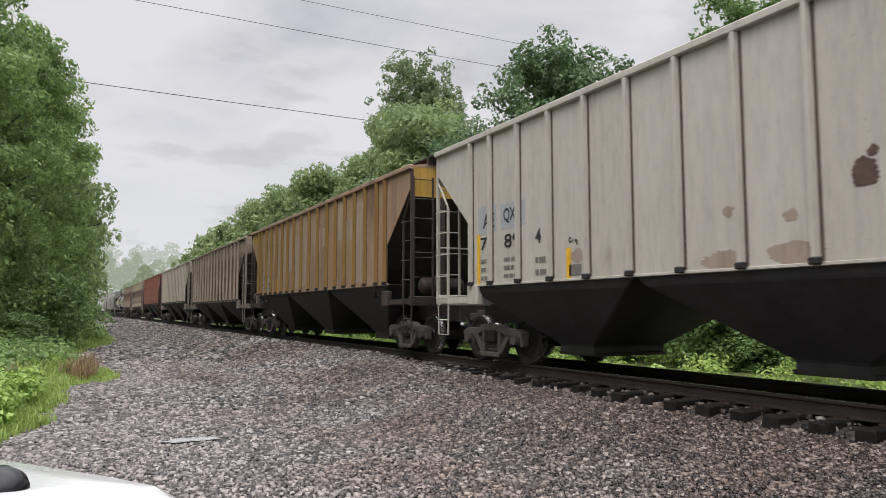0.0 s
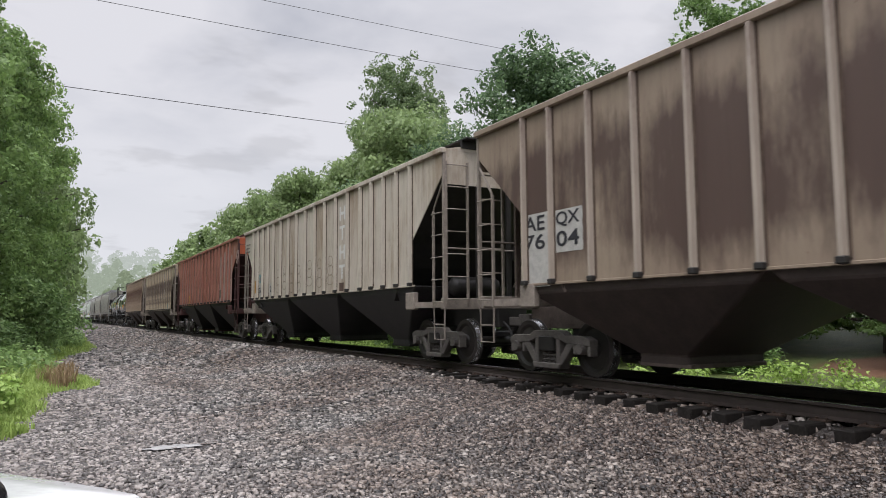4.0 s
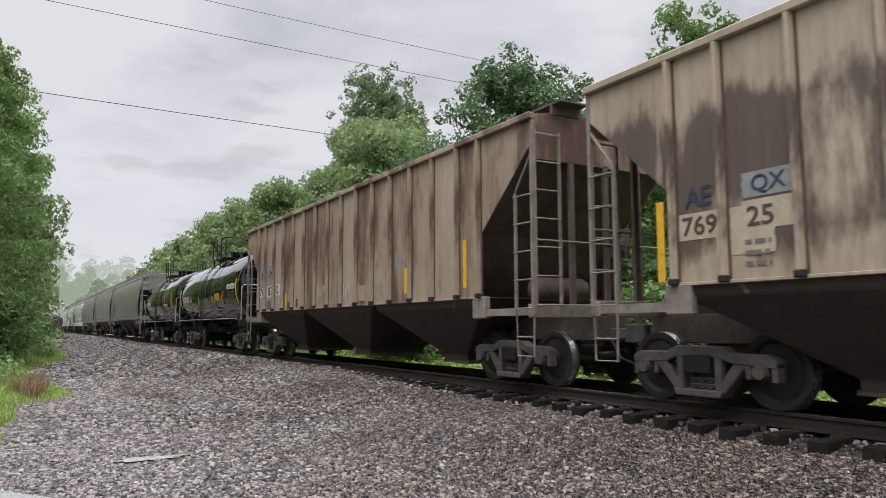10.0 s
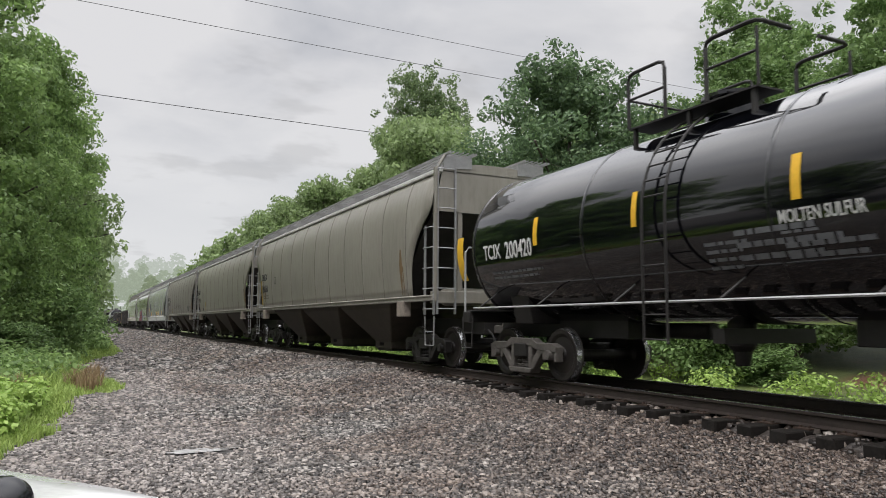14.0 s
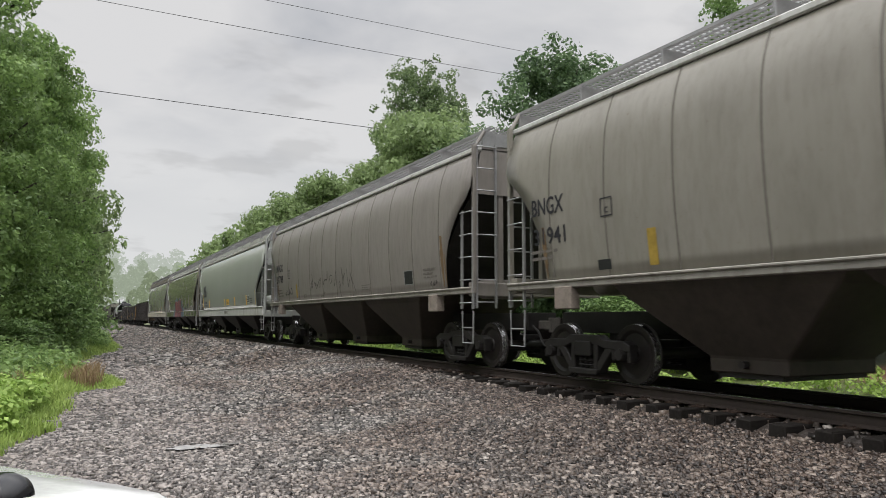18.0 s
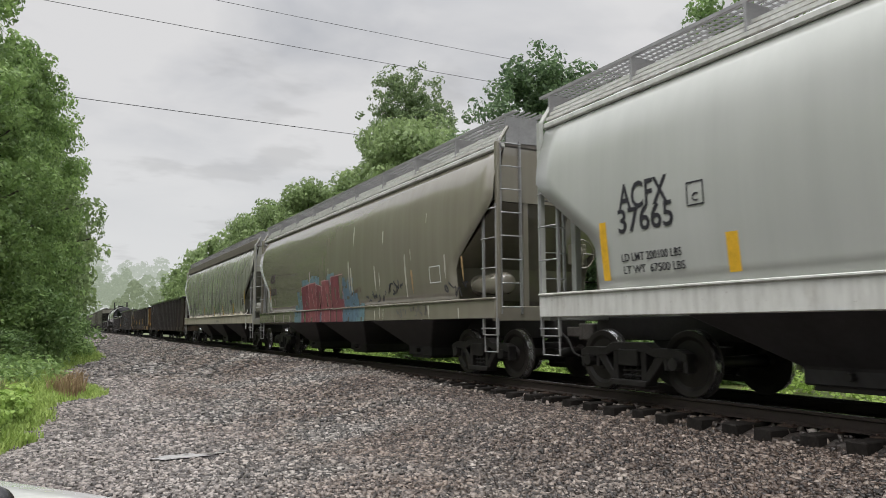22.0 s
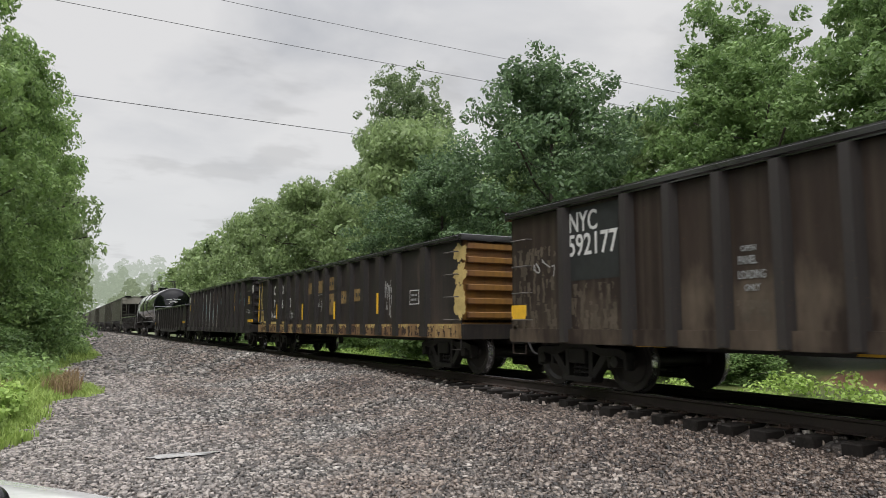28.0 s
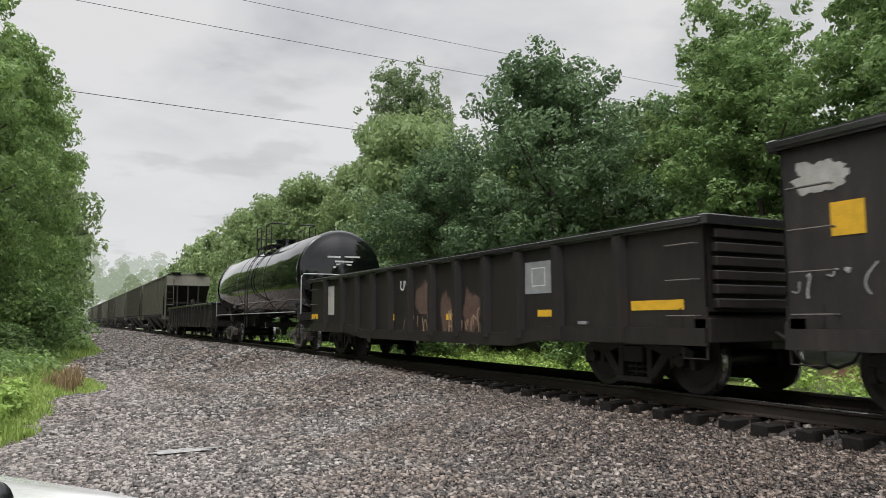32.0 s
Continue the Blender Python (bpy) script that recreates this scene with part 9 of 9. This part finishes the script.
scrawl(car_q, -4.27, -4.80, 1.14, 1.76, SPRAY_PALE, 43, 6, 0.028)
block_mark(car_r, -2.88, -3.38, 1.61, 2.48, OLD_YELLOW)
block_mark(car_r, -3.83, -4.25, 1.65, 2.51, OLD_YELLOW)
block_mark(car_r, -4.76, -5.34, 1.64, 2.54, OLD_YELLOW)
frame_mark(car_r, -6.05, -6.50, 1.33, 1.68, PATCH_CLEAN)
panel(car_r, "placard", -6.09, -6.47, 1.36, 1.65, SPRAY_DARK)
panel(car_r, "paint_block", -7.35, -7.68, 1.87, 2.20, OLD_YELLOW)
panel(car_r, "reflector_strip", -7.37, -7.80, 1.12, 1.24, YELLOW)
panel(car_r, "reflector_strip", -7.88, -8.32, 1.12, 1.25, YELLOW)
panel(car_r, "reflector_strip", -4.89, -5.39, 1.05, 1.18, YELLOW)
panel(car_r, "reflector_strip", -1.94, -2.48, 1.01, 1.17, YELLOW)
peeling(car_r, 2.36, 1.58, 0.78, 2.62)
peeling(car_r, 1.37, 0.60, 0.75, 2.66)
peeling(car_r, 0.39, -0.38, 0.75, 2.70)
peeling(car_r, -0.60, -1.37, 0.75, 2.72)
peeling(car_r, -1.62, -2.30, 2.05, 2.72)
blot(car_r, -1.84, -2.23, 2.19, 2.65, PEELING, 80)
# the same old paint on the outer faces of the posts, with blue runs down them
rq = random.Random(61)
R_INNER = 17.15 / 2 - 0.55 - 1.44 - 1.18
R_COUNT = round(2 * R_INNER / 0.97)
for i in range(R_COUNT + 1):
    y = -R_INNER + 2 * R_INNER * i / R_COUNT
    if -1.6 < y < 2.6:
        lo_z = 0.8 + 0.3 * rq.random()
        mark("peeling_post", slab(bmesh.new(), y + 0.056, y - 0.056, lo_z, 2.7, 0.0015, 10, 0.012, rq), car_r, PEELING, 0.1222, "pale flaking paint on a side post")
        bm = bmesh.new()
        for k in range(3):
            yy = y + rq.uniform(-0.035, 0.035)
            za = rq.uniform(1.0, 2.0)
            ribbon(bm, [(yy + rq.uniform(-0.006, 0.006), za + 0.12 * q) for q in range(6)], rq.uniform(0.012, 0.03))
        tagged(mark("graffiti", bm, car_r, SPRAY_TEAL, 0.1245, "pale blue paint runs"), kind="stuff")
blot(car_r, -8.03, -8.31, 2.31, 2.61, PATCH_WHITE, 81)
blot(car_r, 2.83, 2.35, 1.16, 2.15, RUSTY, 82)
blot(car_r, 4.07, 3.42, 1.21, 1.62, SPRAY_TEAL, 83)
scrawl(car_r, -5.73, -6.76, 1.80, 2.47, SPRAY_TEAL, 26, 9, 0.05)
scrawl(car_r, -7.13, -7.76, 1.45, 1.73, SPRAY_PALE, 27, 6, 0.03)
scrawl(car_r, -1.88, -2.20, 2.27, 2.65, SPRAY_PALE, 35, 4, 0.03)
scrawl(car_r, 2.83, 2.42, 1.02, 2.22, SPRAY_PALE, 36, 6, 0.03)
word(car_r, "CS", 6.28, 5.71, 2.19, 2.57, OLD_YELLOW)
word(car_r, "XT", 4.99, 4.43, 2.18, 2.54, OLD_YELLOW)
word(car_r, "48", 6.25, 5.72, 1.65, 2.01, OLD_YELLOW)
word(car_r, "65", 4.99, 4.47, 1.61, 1.96, OLD_YELLOW)
word(car_r, "27", 4.01, 3.52, 1.62, 1.98, OLD_YELLOW)
scrawl(car_r, 4.15, 3.46, 2.21, 2.64, SPRAY_PALE, 28, 5, 0.025)
scrawl(car_r, 7.95, 7.04, 1.19, 1.59, SPRAY_PALE, 29, 5, 0.025)
panel(car_r, "reflector_strip", 7.47, 7.11, 1.85, 2.20, YELLOW)
blot(car_r, 7.90, 7.28, 2.31, 2.68, PATCH_WHITE, 84)
panel(car_r, "reflector_strip", 3.97, 3.51, 1.09, 1.20, YELLOW)
panel(car_s, "placard", -3.95, -4.70, 1.44, 1.97, PATCH_GREY)
frame_mark(car_s, -4.15, -4.52, 1.56, 1.87, PATCH_CLEAN)
panel(car_s, "placard", 6.64, 5.69, 1.17, 2.00, PATCH_WHITE)
panel(car_s, "reflector_strip", -6.51, -7.46, 1.13, 1.26, YELLOW)
panel(car_s, "reflector_strip", -4.30, -4.73, 1.06, 1.17, YELLOW)
panel(car_s, "reflector_strip", -1.11, -1.49, 1.01, 1.14, YELLOW)
panel(car_s, "reflector_strip", 1.84, 1.48, 1.01, 1.15, YELLOW)
panel(car_s, "reflector_strip", 7.77, 7.16, 1.06, 1.21, YELLOW)
word(car_s, "UW", 1.13, 0.50, 1.69, 1.91, PATCH_CLEAN)
small_print(car_s, -5.34, -5.64, 0.91, 1.02, PATCH_GREY, 1)
scrawl(car_s, 1.03, 0.21, 0.62, 1.29, SPRAY_TAN, 30, 5, 0.05)
scrawl(car_s, 0.07, -0.68, 0.64, 1.27, SPRAY_TAN, 31, 5, 0.05)
scrawl(car_s, -1.11, -1.76, 0.66, 1.25, SPRAY_TAN, 32, 5, 0.05)
scrawl(car_s, -1.94, -2.53, 0.67, 1.24, SPRAY_TAN, 33, 5, 0.05)
blot(car_s, 0.32, -0.61, 1.09, 1.83, RUSTY, 85)
blot(car_s, -0.86, -1.35, 0.74, 1.55, RUSTY, 86)
blot(car_s, -1.81, -2.45, 0.70, 1.62, RUSTY, 87)

# layered tags over the peeling paint of the dark brown gondola
for (a, b, lo, hi, paint_, seed_, n_, w_) in ((2.3, 1.7, 1.0, 2.4, SPRAY_TEAL, 51, 5, 0.05), (1.5, 0.9, 0.9, 2.2, SPRAY_PALE, 52, 6, 0.04), (1.4, 0.85, 1.0, 1.9, SPRAY_TEAL, 53, 5, 0.06), (0.3, -0.4, 1.1, 2.4, SPRAY_TEAL, 54, 6, 0.05), (0.2, -0.45, 0.9, 1.9, RUSTY_DARK, 55, 6, 0.05), (-0.8, -1.5, 1.0, 2.5, SPRAY_PALE, 56, 6, 0.045), (-0.85, -1.5, 0.9, 1.8, SPRAY_TEAL, 57, 5, 0.06), (3.3, 2.9, 1.1, 2.3, SPRAY_PALE, 58, 5, 0.035), (4.9, 4.5, 1.0, 2.2, SPRAY_RED, 59, 4, 0.04), (5.9, 5.5, 1.2, 2.1, SPRAY_TEAL, 60, 4, 0.04)):
    scrawl(car_r, a, b, lo, hi, paint_, seed_, n_, w_)


motions()
